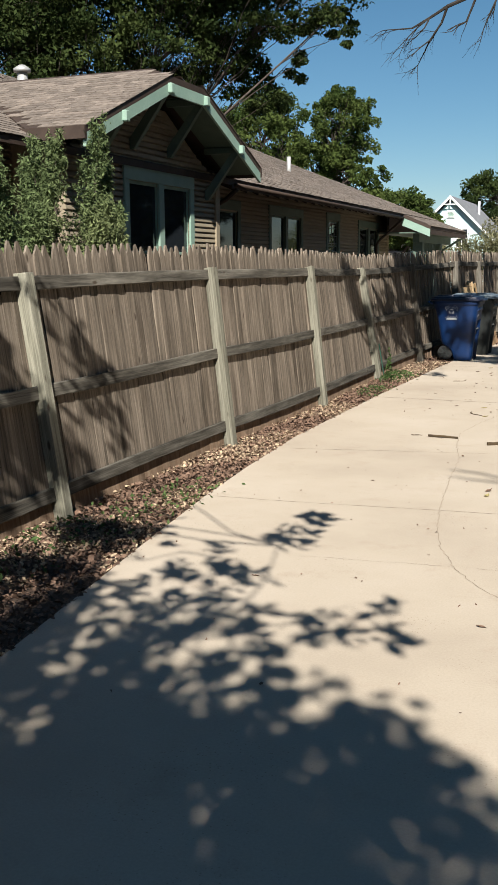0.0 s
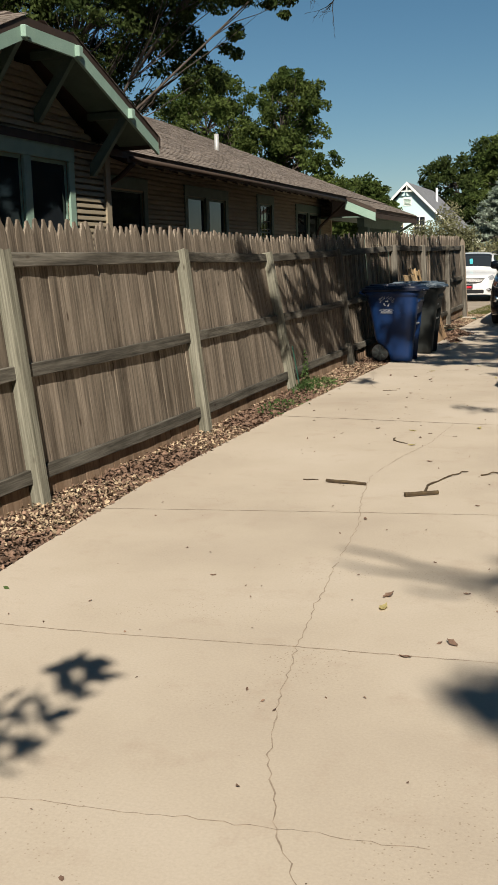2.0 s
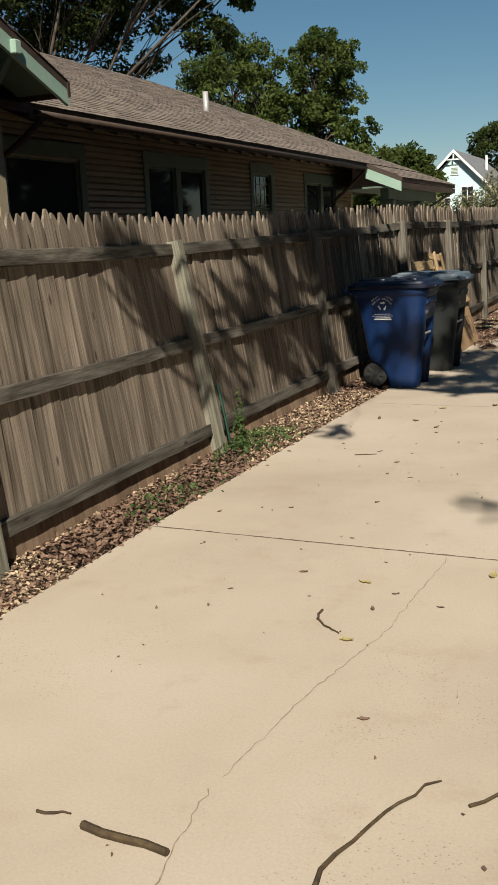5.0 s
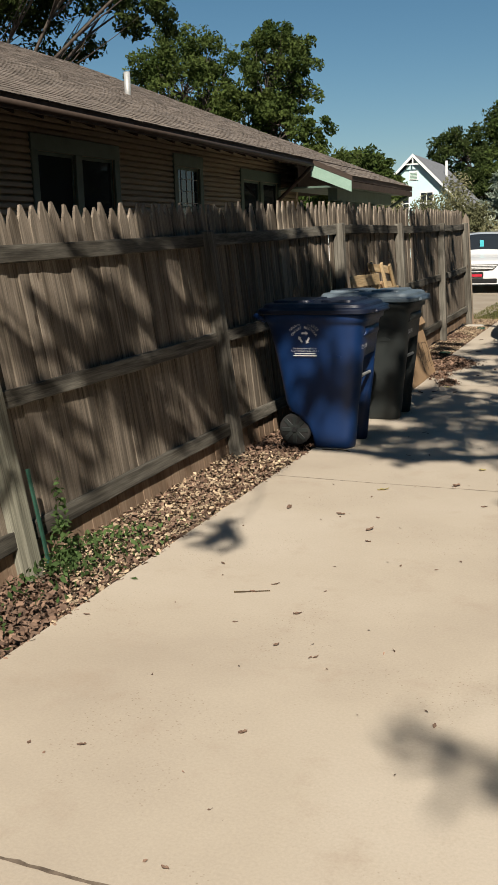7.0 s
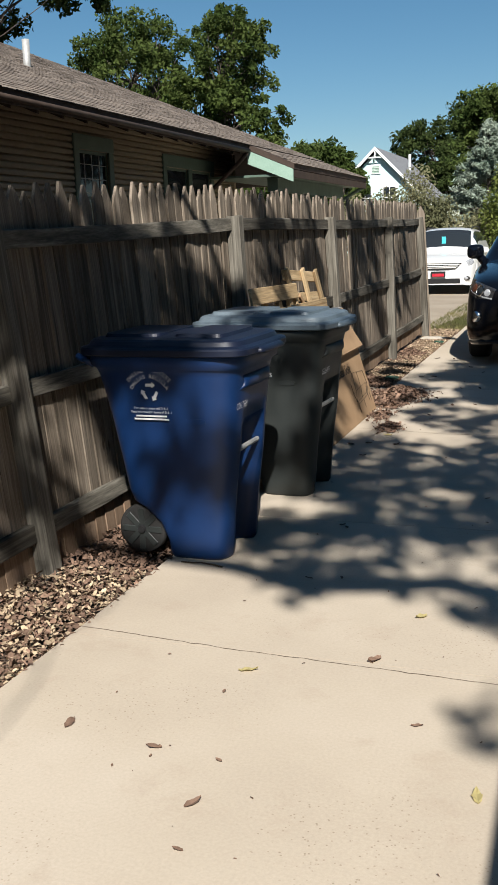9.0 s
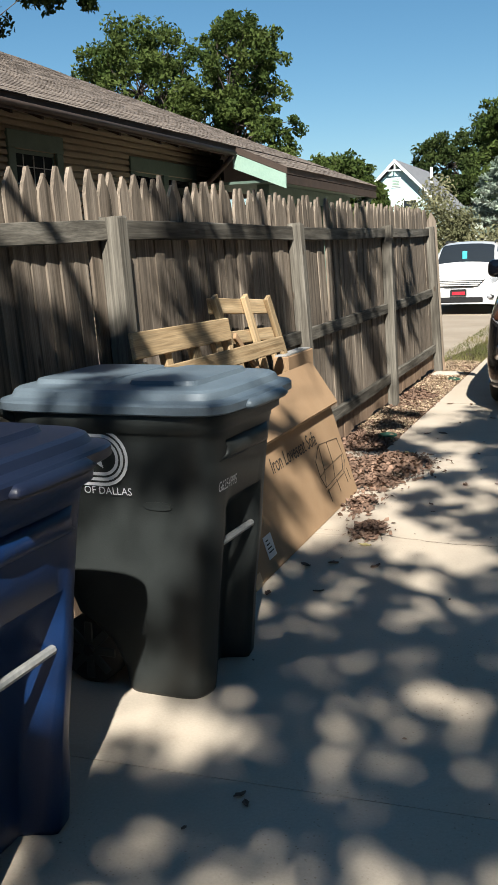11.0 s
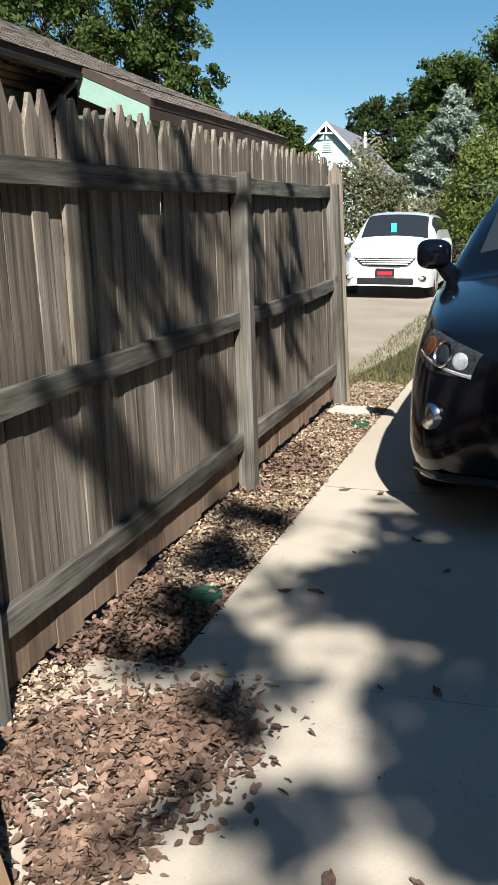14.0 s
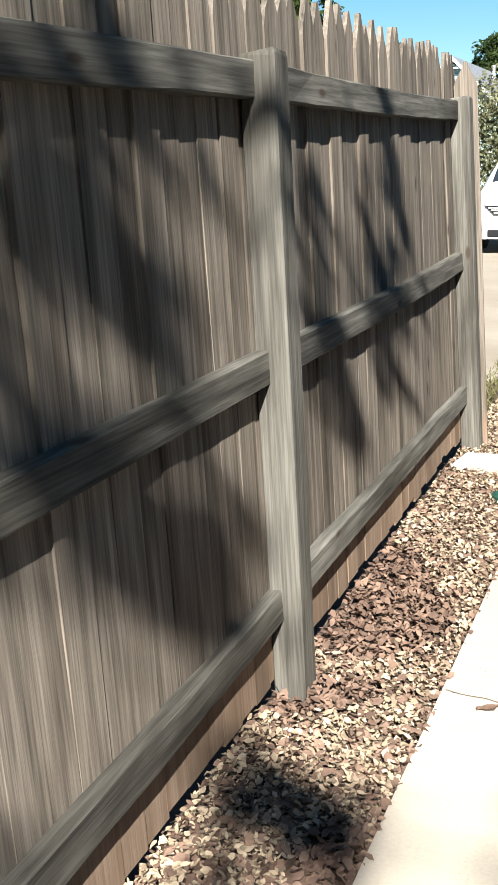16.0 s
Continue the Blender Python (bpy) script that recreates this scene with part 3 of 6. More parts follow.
def sash_window(x, h, trim, panes=2, curtain=False, lattice=False):
    y0, y1, z0, z1 = h
    w = piece("window", to_mesh("window", box(x - 0.012, x + 0.026, y0 - 0.13, y1 + 0.13, z1, z1 + 0.2, bevel=0.004), trim), house, None, "paired sash window in painted trim")
    for a, b in ((y0 - 0.12, y0 + 0.03), (y1 - 0.03, y1 + 0.12)):
        part("casing", box(x - 0.014, x + 0.022, a, b, z0, z1 - 0.002, bevel=0.004), trim, w)
    part("sill", box(x - 0.02, x + 0.06, y0 - 0.14, y1 + 0.14, z0 - 0.07, z0 - 0.003, bevel=0.004), trim, w)
    span = (y1 - y0) / panes
    for k in range(panes):
        a, b = y0 + span * k + (0.09 if k else 0.035), y0 + span * (k + 1) - (0.09 if k < panes - 1 else 0.035)
        if k:
            part("mullion", box(x - 0.02, x + 0.02, y0 + span * k - 0.087, y0 + span * k + 0.087, z0, z1 - 0.003, bevel=0.004), trim, w)
        f = bmesh.new()
        for c in ((a, a + 0.03, z0, z1 - 0.004), (b - 0.03, b, z0, z1 - 0.004), (a + 0.031, b - 0.031, z1 - 0.05, z1 - 0.005), (a + 0.031, b - 0.031, z0 + 0.9, z0 + 0.94)):
            add_box(f, x - 0.06, x - 0.025, *c)
        part("sash", f, M_WHITE if curtain else trim, w)
        part("pane", box(x - 0.05, x - 0.042, a + 0.031, b - 0.031, z0, z1 - 0.051), M_GLASS, w)
        if curtain:
            part("curtain", box(x - 0.12, x - 0.1, a, b, z0, z1 - 0.7), M_CURTAIN, w)
        if lattice:
            g = bmesh.new()
            for i in range(1, 4):
                add_box(g, x - 0.041, x - 0.032, a + (b - a) * i / 4 - 0.006, a + (b - a) * i / 4 + 0.006, z0, z1 - 0.06)
            for i in range(1, 8):
                zz = z0 + (z1 - z0) * i / 8
                add_box(g, x - 0.03, x - 0.022, a + 0.032, b - 0.032, zz - 0.005, zz + 0.005)
            part("lattice", g, M_METAL, w, "pale lattice behind the pane")
    return w


sash_window(XG, GW[0], M_MINT, 2)
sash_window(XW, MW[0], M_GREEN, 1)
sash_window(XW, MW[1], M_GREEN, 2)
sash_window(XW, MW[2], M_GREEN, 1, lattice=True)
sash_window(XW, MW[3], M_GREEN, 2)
part("room_lining", box(-16.5, XW - 0.4, 9, 32, 0.45, 0.5), M_BROWNTRIM, house, "dark floor inside")

# Roof planes: z falls with x (main) and with y (bay).
MAIN = lambda x: 3.14 + 0.43 * (-7.0 - x)
RIDGE_X, RIDGE_END, HIP_Y = -12.5, 31.0, 37.35


def slab_roof(pts, thick, name, material):
    bm = bmesh.new()
    lo = [bm.verts.new((p[0], p[1], p[2] - thick)) for p in pts]
    hi = [bm.verts.new(p) for p in pts]
    bm.faces.new(hi)
    bm.faces.new(lo[::-1])
    for i in range(len(pts)):
        j = (i + 1) % len(pts)
        bm.faces.new((lo[i], lo[j], hi[j], hi[i]))
    bmesh.ops.recalc_face_normals(bm, faces=bm.faces)
    return part(name, bm, material, house)


zr = MAIN(RIDGE_X)
slab_roof([(-7.0, 8.0, 3.14), (-7.0, 30.9, 3.14), (-6.15, 30.9, MAIN(-6.15)), (-6.15, HIP_Y, MAIN(-6.15)), (RIDGE_X, RIDGE_END, zr), (RIDGE_X, 8.0, zr)], 0.1, "roof", M_BROWNTRIM)
slab_roof([(-18.0, 8.0, 3.14), (RIDGE_X, 8.0, zr), (RIDGE_X, RIDGE_END, zr), (-18.85, HIP_Y, MAIN(-6.15))], 0.1, "roof", M_BROWNTRIM)
slab_roof([(-6.15, HIP_Y, MAIN(-6.15)), (-18.85, HIP_Y, MAIN(-6.15)), (RIDGE_X, RIDGE_END, zr)], 0.1, "roof", M_BROWNTRIM)
part("gable_wall", prism([(-17.0, 3.2), (-7.85, 3.2), (RIDGE_X, zr - 0.15)], 8.5, 8.65, "y"), M_SIDING, house)
# bay roof, clipped at its end
BX, BY, BZ, BS = -6.4, 14.0, 4.5, 0.4
bay = lambda y: BZ - BS * abs(y - BY)
for s in (-1, 1):
    slab_roof([(-6.4, BY + s * 3.0, bay(17.0)), (-6.4, BY + s * 0.6, bay(14.6)), (-7.0, BY, BZ), (-10.25, BY, BZ), (-7.25, BY + s * 3.0, bay(17.0))], 0.09, "roof", M_BROWNTRIM)
slab_roof([(-6.4, BY - 0.6, bay(14.6)), (-6.4, BY + 0.6, bay(14.6)), (-7.0, BY, BZ)], 0.09, "roof", M_BROWNTRIM)
# soffit boards and fascias in mint
for s in (-1, 1):
    ya, yb = BY + s * 3.0, BY + s * 0.6
    bm = prism([(ya, bay(17.0) - 0.25), (ya, bay(17.0) - 0.092), (yb, bay(14.6) - 0.092), (yb, bay(14.6) - 0.25)], -6.44, -6.4, "x")
    part("rake_board", bm, M_MINT, house, "mint rake board")
    bm = prism([(ya, bay(17.0) - 0.115), (ya, bay(17.0) - 0.095), (yb, bay(14.6) - 0.095), (yb, bay(14.6) - 0.115)], -7.04, -6.442, "x")
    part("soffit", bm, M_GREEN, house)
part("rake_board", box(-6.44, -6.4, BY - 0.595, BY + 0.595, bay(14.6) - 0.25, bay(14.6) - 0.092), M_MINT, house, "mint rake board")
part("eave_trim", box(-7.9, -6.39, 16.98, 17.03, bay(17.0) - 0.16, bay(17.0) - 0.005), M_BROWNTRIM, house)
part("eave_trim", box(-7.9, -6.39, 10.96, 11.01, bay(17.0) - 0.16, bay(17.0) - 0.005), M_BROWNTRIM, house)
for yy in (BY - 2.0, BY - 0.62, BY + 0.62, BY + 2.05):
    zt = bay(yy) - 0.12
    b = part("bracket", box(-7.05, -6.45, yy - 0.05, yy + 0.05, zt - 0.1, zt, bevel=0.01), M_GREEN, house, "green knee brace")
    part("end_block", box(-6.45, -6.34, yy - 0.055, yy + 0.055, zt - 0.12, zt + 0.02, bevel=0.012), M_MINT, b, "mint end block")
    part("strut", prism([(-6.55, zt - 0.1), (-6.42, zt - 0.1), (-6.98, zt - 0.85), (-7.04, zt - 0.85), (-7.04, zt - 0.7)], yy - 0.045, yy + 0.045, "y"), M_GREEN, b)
part("fascia", box(-7.025, -6.985, 17.1, 30.89, 2.985, 3.05), M_BROWNTRIM, house, "brown eave fascia")
for i in range(23):
    part("rafter_tail", prism([(-7.03, 2.95), (-7.03, 3.035), (XW, 3.388), (XW, 3.3)], 17.3 + i * 0.6, 17.35 + i * 0.6, "y"), M_BROWNTRIM, house)
part("gutter", add_tube(bmesh.new(), [(-6.965, 17.2, 3.05), (-6.965, 30.8, 3.03)], 0.035, 8), M_BROWNTRIM, house, "brown eave gutter", smooth=True)
part("downspout", add_tube(bmesh.new(), [(-6.97, 30.7, 2.98), (-7.1, 30.7, 2.85), (-7.7, 30.75, 2.35), (-7.78, 30.75, 2.2), (-7.78, 30.75, 0.2)], 0.04, 8), M_BROWNTRIM, house, "brown downspout", smooth=True)
part("downspout", add_tube(bmesh.new(), [(-6.97, 17.3, 2.98), (-7.2, 17.3, 2.8), (-7.75, 17.3, 2.5), (-7.78, 17.3, 0.2)], 0.04, 8), M_BROWNTRIM, house, smooth=True)
part("rake_board", prism([(-7.02, 2.8), (-7.02, 3.04), (-6.15, 2.67), (-6.15, 2.45)], 30.84, 30.88, "y"), M_MINT, house, "mint porch rake board")
part("fascia", box(-6.2, -6.15, 30.885, HIP_Y, 2.53, 2.66), M_BROWNTRIM, house, "brown eave fascia")
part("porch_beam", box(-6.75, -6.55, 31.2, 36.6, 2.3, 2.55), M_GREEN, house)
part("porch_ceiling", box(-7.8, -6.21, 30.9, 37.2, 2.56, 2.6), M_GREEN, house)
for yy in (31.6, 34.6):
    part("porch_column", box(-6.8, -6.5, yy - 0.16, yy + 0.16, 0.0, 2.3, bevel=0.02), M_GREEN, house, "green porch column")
part("downspout", add_tube(bmesh.new(), [(-6.2, 37.2, 2.55), (-6.4, 37.2, 2.45), (-7.1, 36.9, 2.0), (-7.2, 36.9, 0.0)], 0.04, 8), M_GREEN, house, smooth=True)
rail = bmesh.new()
for i in range(26):
    add_box(rail, -6.66, -6.63, 31.8 + i * 0.1, 31.83 + i * 0.1, 2.02, 2.3)
add_box(rail, -6.67, -6.62, 31.77, 34.43, 1.98, 2.018)
part("porch_lattice", rail, M_GREEN, house, "row of small spindles under the porch beam")
part("vent_pipe", add_tube(bmesh.new(), [(-9.5, 27.48, 3.9), (-9.5, 27.48, 4.62)], 0.06, 12), M_METAL, house, "pale roof vent pipe", smooth=True)
v = part("roof_vent", add_tube(bmesh.new(), [(-9.6, 14.55, 4.1), (-9.6, 14.55, 4.76)], 0.085, 12), M_METAL, house, "metal roof vent", smooth=True)
part("cap", add_tube(bmesh.new(), [(-9.6, 14.55, 4.73), (-9.6, 14.55, 4.78), (-9.6, 14.55, 4.84)], [0.14, 0.14, 0.05], 12), M_METAL, v, smooth=True)


def shingle_rows(origin, along, up, width, length, clip, seed, course=0.14, tab=0.3):
    """Corner arrays of overlapping tabs on a roof plane; clip(u, v) keeps a tab."""
    r = np.random.default_rng(seed)
    o, a, u = (np.array(q, float) for q in (origin, along, up))
    nrm = np.cross(a, u)
    if nrm[2] < 0:
        nrm = -nrm
    out = []
    for i in range(int(length / course)):
        s = r.uniform(0, tab)
        while s < width:
            w = min(tab * r.uniform(0.6, 1.15), width - s)
            v0 = i * course + r.normal(0, 0.004)
            if clip(s + w / 2, v0):
                th = 0.006 + r.uniform(0, 0.006)
                lo, hi = v0 - 0.01, v0 + course + 0.02
                p = [o + a * s + u * lo, o + a * (s + w - 0.006) + u * lo, o + a * (s + w - 0.006) + u * hi, o + a * s + u * hi]
                t = [p[0] + nrm * th, p[1] + nrm * th, p[2] + nrm * 0.003, p[3] + nrm * 0.003]
                out += [t, [p[0], p[1], t[1], t[0]], [p[1], p[2], t[2], t[1]], [p[3], p[0], t[0], t[3]]]
            s += w
    return out


def shingle_mesh(name, quads):
    """Tabs of four faces each, welded so that every tab is one island."""
    v, f = [], []
    for i in range(0, len(quads), 4):
        t, fr = quads[i], quads[i + 1]
        b = len(v)
        v += [*t, fr[0], fr[1], quads[i + 2][1], quads[i + 3][0]]
        f += [(b, b + 1, b + 2, b + 3), (b + 4, b + 5, b + 1, b), (b + 5, b + 6, b + 2, b + 1), (b + 7, b + 4, b, b + 3)]
    me = bpy.data.meshes.new(name)
    me.from_pydata([tuple(map(float, q)) for q in v], [], f)
    me.materials.append(M_SHINGLE)
    return me


k = math.hypot(1, 0.43)
up_main = (-1 / k, 0, 0.43 / k)
tagged(piece("shingles", shingle_mesh("shingles", shingle_rows((-6.98, 17.0, 3.142), (0, 1, 0), up_main, 20.0, 6.1, lambda s, w: 17.0 + s < 36.5 - w / k, 1)), house), kind="stuff")
tagged(piece("shingles", shingle_mesh("shingles", shingle_rows((-6.98, 8.0, 3.142), (0, 1, 0), up_main, 9.0, 6.1, lambda s, w: abs(8.0 + s - BY) > 3.0 - w / k * 0.43 / 0.4 or w / k > 3.4, 2)), house), kind="stuff")
tagged(piece("shingles", shingle_mesh("shingles", shingle_rows((-6.13, 30.9, MAIN(-6.13) + 0.004), (0, 1, 0), up_main, 6.5, 0.95, lambda s, w: 30.9 + s < 37.4 - w / k, 3)), house), kind="stuff")
kb = math.hypot(1, BS)
tagged(piece("shingles", shingle_mesh("shingles", shingle_rows((-10.3, 11.0, 3.302), (1, 0, 0), (0, 1 / kb, BS / kb), 3.92, 3.2, lambda s, w: -10.3 + s > -7.2 - w / kb and (w / kb < 2.4 or -10.3 + s < -6.55 - (w / kb - 2.4)), 4)), house), kind="stuff")
tagged(piece("shingles", shingle_mesh("shingles", shingle_rows((-10.3, 17.0, 3.302), (1, 0, 0), (0, -1 / kb, BS / kb), 3.92, 3.2, lambda s, w: -10.3 + s > -7.2 - w / kb and (w / kb < 2.4 or -10.3 + s < -6.55 - (w / kb - 2.4)), 5)), house), kind="stuff")

# Plain unseen walls beside and behind the drive, added to cut its sky light.
solid("wall_east", box(6.6, 6.85, -14.0, 24.0, -0.1, 10.8), M_BROWNTRIM, "plain dark unseen wall along the drive, added to block sky light", "wall", "structure")
solid("wall_south", box(-9.0, 6.58, -14.2, -13.95, -0.1, 9.0), M_BROWNTRIM, "plain dark unseen wall behind the drive, added to block sky light", "wall", "structure")


# ---- trees ----
def wobble(rng, a, b, n, amp):
    a, b = np.array(a, float), np.array(b, float)
    pts = [a + (b - a) * i / n for i in range(n + 1)]
    for p in pts[1:-1]:
        p += rng.normal(0, amp, 3)
    return [tuple(p) for p in pts]


def make_tree(name, base, crowns, trunk_r, leaf_mat, count, size, seed, label, category="tree", fork=0.35, density=1.0, spread=0.25, group=""):
    """crowns: (x, y, z, rx, ry, rz) lobes. Each lobe holds clumps of leaves with gaps between, fed by its own limb."""
    rng = np.random.default_rng(seed)
    base = np.array(base, float)
    t = thing(name, pose(*base), label, category, group)
    mean = np.mean([c[:3] for c in crowns], 0)
    top = base + (mean - base) * np.array([0.6, 0.6, 1.0]) * np.array([1, 1, fork])
    bm = bmesh.new()
    loc = lambda p: tuple(np.array(p) - base)
    add_tube(bm, [loc(p) for p in wobble(rng, base - np.array([0, 0, 0.2]), top, 4, trunk_r * 0.4)], [trunk_r * 1.25, trunk_r, trunk_r * 0.92, trunk_r * 0.85, trunk_r * 0.75], 10)
    leaves = []
    vol = sum(c[3] * c[4] * c[5] for c in crowns)
    for cx, cy, cz, rx, ry, rz in crowns:
        c, r = np.array([cx, cy, cz]), np.array([rx, ry, rz])
        limb = wobble(rng, top, c, 4, 0.06 * float(r.mean()))
        add_tube(bm, [loc(p) for p in limb], [trunk_r * s for s in (0.6, 0.5, 0.4, 0.3, 0.16)], 7)
        share = rx * ry * rz / vol
        clumps = max(8, int(52 * share * len(crowns) * density))
        per = max(8, int(count * share / clumps))
        for _ in range(clumps):
            d = unit(rng, 1)[0] * rng.uniform(0.35, 1.0) ** 0.5
            q = c + d * r * rng.uniform(0.7, 1.05)
            if rng.random() < 0.5:
                add_tube(bm, [loc(p) for p in wobble(rng, limb[int(rng.integers(2, 5))], q, 3, 0.05 * float(r.mean()))], [trunk_r * s for s in (0.2, 0.14, 0.09, 0.03)], 5)
            cr = r * spread * rng.uniform(0.6, 1.25)
            p = unit(rng, per) * (rng.uniform(0, 1, (per, 1)) ** 0.45) * cr * np.array([1, 1, 0.75])
            leaves.append(q + p)
    part("trunk", bm, M_BARK, t, smooth=True)
    piece("crown", quad_mesh("crown", leaf_quads(rng, np.concatenate(leaves) - base, size), leaf_mat), t)
    return t


make_tree("tree", (-20.5, 62, -0.25), [(-23.3, 62, 9.3, 3.3, 3, 3.9), (-21.6, 61, 6.2, 3.4, 3, 2.6), (-18.0, 62, 10.1, 2.4, 3, 3.0), (-17.2, 61.5, 6.9, 2.2, 2.6, 2.2), (-19.8, 62, 7.2, 2.0, 2.6, 2.4), (-16.0, 61, 4.6, 1.7, 2.4, 1.7)], 0.3, M_LEAF, 70000, 0.105, 11, "tall two-lobed leafy green tree behind the bungalow", density=1.8, spread=0.2)
make_tree("tree", (-20.0, 34, 0), [(-22, 33, 13, 5, 5, 4), (-15.5, 35, 13.2, 4.2, 4, 3.4), (-12.3, 36, 11.6, 3.0, 3, 2.3), (-23, 32, 9, 4.5, 4, 2.8), (-17, 36, 9.6, 3.4, 4, 2.2), (-27, 31, 12, 5, 4, 4), (-19, 38, 7.5, 3.6, 3, 2.2), (-13.9, 38, 8.6, 2.0, 2.4, 1.8), (-10.7, 36, 10.4, 1.7, 2, 1.2), (-14.5, 36, 10.4, 2.6, 2.4, 2.0), (-25, 31, 9.0, 3.5, 3, 3.0), (-20, 34, 10.5, 3.5, 3, 3.0)], 0.11, M_LEAFD, 200000, 0.085, 12, "large dark shade tree rising behind the bungalow roof", density=2.2, spread=0.21)
make_tree("tree", (-19.5, 84, -0.25), [(-19.5, 84, 5.2, 3.5, 3, 2.8), (-23.5, 86, 5.0, 3, 3, 2.6), (-17.0, 82, 4.4, 2.2, 2.4, 2.0)], 0.25, M_LEAF, 26000, 0.15, 13, "leafy green tree beyond the bungalow", density=1.6)
make_tree("tree", (-13.5, 108, -0.25), [(-15.2, 108, 8.2, 3.6, 3, 3.0), (-10.0, 110, 9.8, 4.4, 3, 3.6), (-5.0, 110, 9.5, 3.5, 3, 3.6), (-12.5, 106, 5.6, 3, 3, 2.6)], 0.35, M_LEAFD, 42000, 0.17, 14, "tall dark trees behind the white cottage", density=1.8)
make_tree("tree", (-4.8, 74, -0.25), [(-6.2, 74, 7.2, 2.8, 3, 2.6), (-3.0, 75, 8.4, 3.2, 3, 3.0), (0.5, 74, 7.6, 3.2, 3, 3.0), (-5.2, 73, 4.6, 3.4, 3, 2.4), (-0.5, 73, 4.5, 3.5, 3, 2.6)], 0.35, M_LEAF, 60000, 0.12, 15, "broad rounded leafy green tree", density=1.9)


# Out of view: an added tree row that closes off the sky beside the drive.
make_tree("tree", (9.5, 36, 0), [(9.5, 30, 5.5, 3, 4, 4), (10, 38, 6.5, 3, 4.5, 5), (9.5, 47, 6, 3, 4.5, 5), (10, 56, 5.5, 3, 4.5, 5)], 0.4, M_LEAFD, 22000, 0.26, 16, "dense dark green unseen trees, added to close the far side of the drive", density=1.5)


def make_conifer(base, height, width, mat, count, seed, label):
    rng = np.random.default_rng(seed)
    base = np.array(base, float)
    t = thing("conifer", pose(*base), label, "tree")
    bm = bmesh.new()
    add_tube(bm, [(0, 0, -0.1), (0, 0, height * 0.95)], [0.14, 0.02], 8)
    pts = []
    boughs = 170
    for f in np.sort(rng.uniform(0, 1, boughs)):
        z = height * (0.05 + 0.92 * f)
        r = width * (1 - f) ** 0.8 * rng.uniform(0.7, 1.15) + 0.08
        a = rng.uniform(0, 2 * math.pi)
        tip = np.array([math.cos(a) * r, math.sin(a) * r, z + 0.22 * r])
        add_tube(bm, [(0, 0, z), tuple(tip)], [0.03, 0.006], 4)
        n = int(count / boughs)
        g = rng.uniform(0.25, 1.0, (n, 1)) ** 0.7
        pts.append(np.array([0, 0, z]) * (1 - g) + tip * g + rng.normal(0, 0.13, (n, 3)) * np.array([1, 1, 0.8]) * (1.25 - 0.8 * g))
    part("trunk", bm, M_BARK, t)
    piece("crown", quad_mesh("crown", leaf_quads(rng, np.concatenate(pts), 0.085, thin=0.3), mat), t)


make_conifer((-5.0, 57, -0.25), 6.1, 2.7, M_SPRUCE, 34000, 21, "blue-green spruce standing among shrubs")


def make_shrub(name, base, lobes, mat, count, size, seed, label, thin=0.5, spread=0.4):
    rng = np.random.default_rng(seed)
    base = np.array(base, float)
    t = thing(name, pose(*base), label, "shrub")
    bm = bmesh.new()
    pts = []
    vol = sum(l[3] * l[4] * l[5] for l in lobes)
    for x, y, z, rx, ry, rz in lobes:
        c = np.array([x, y, z]) - base
        for _ in range(5):
            e = c + unit(rng, 1)[0] * np.array([rx, ry, rz]) * 0.7
            add_tube(bm, wobble(rng, (c[0] * 0.3, c[1] * 0.3, 0), e, 3, 0.05), [0.03, 0.022, 0.014, 0.005], 5)
        n = int(count * rx * ry * rz / vol / 12)
        for _ in range(12):
            q = c + unit(rng, 1)[0] * np.array([rx, ry, rz]) * rng.uniform(0.45, 0.95)
            pts.append(q + unit(rng, n) * (rng.uniform(0, 1, (n, 1)) ** 0.5) * np.array([rx, ry, rz]) * spread)
    part("stems", bm, M_BARK, t)
    piece("foliage", quad_mesh("foliage", leaf_quads(rng, np.concatenate(pts), size, thin=thin), mat), t)


make_shrub("shrub", (-8.3, 53, -0.25), [(-9.8, 53, 1.3, 1.7, 1.4, 1.8), (-7.8, 53, 1.5, 1.9, 1.4, 2.0), (-6.0, 52, 1.1, 1.7, 1.4, 1.6), (-4.4, 52, 0.9, 1.3, 1.2, 1.3)], M_OLIVE, 26000, 0.06, 31, "twiggy olive-grey shrub hedge beside the lot")
make_shrub("shrub", (-2.6, 50, -0.25), [(-3.7, 50, 1.5, 1.2, 1.2, 1.7), (-2.4, 50, 2.1, 1.7, 1.4, 2.1), (-0.6, 50, 1.7, 1.5, 1.4, 1.9), (1.4, 50, 1.7, 1.5, 1.4, 1.9)], M_LEAFY, 26000, 0.065, 32, "large yellow-green shrub beside the lot")


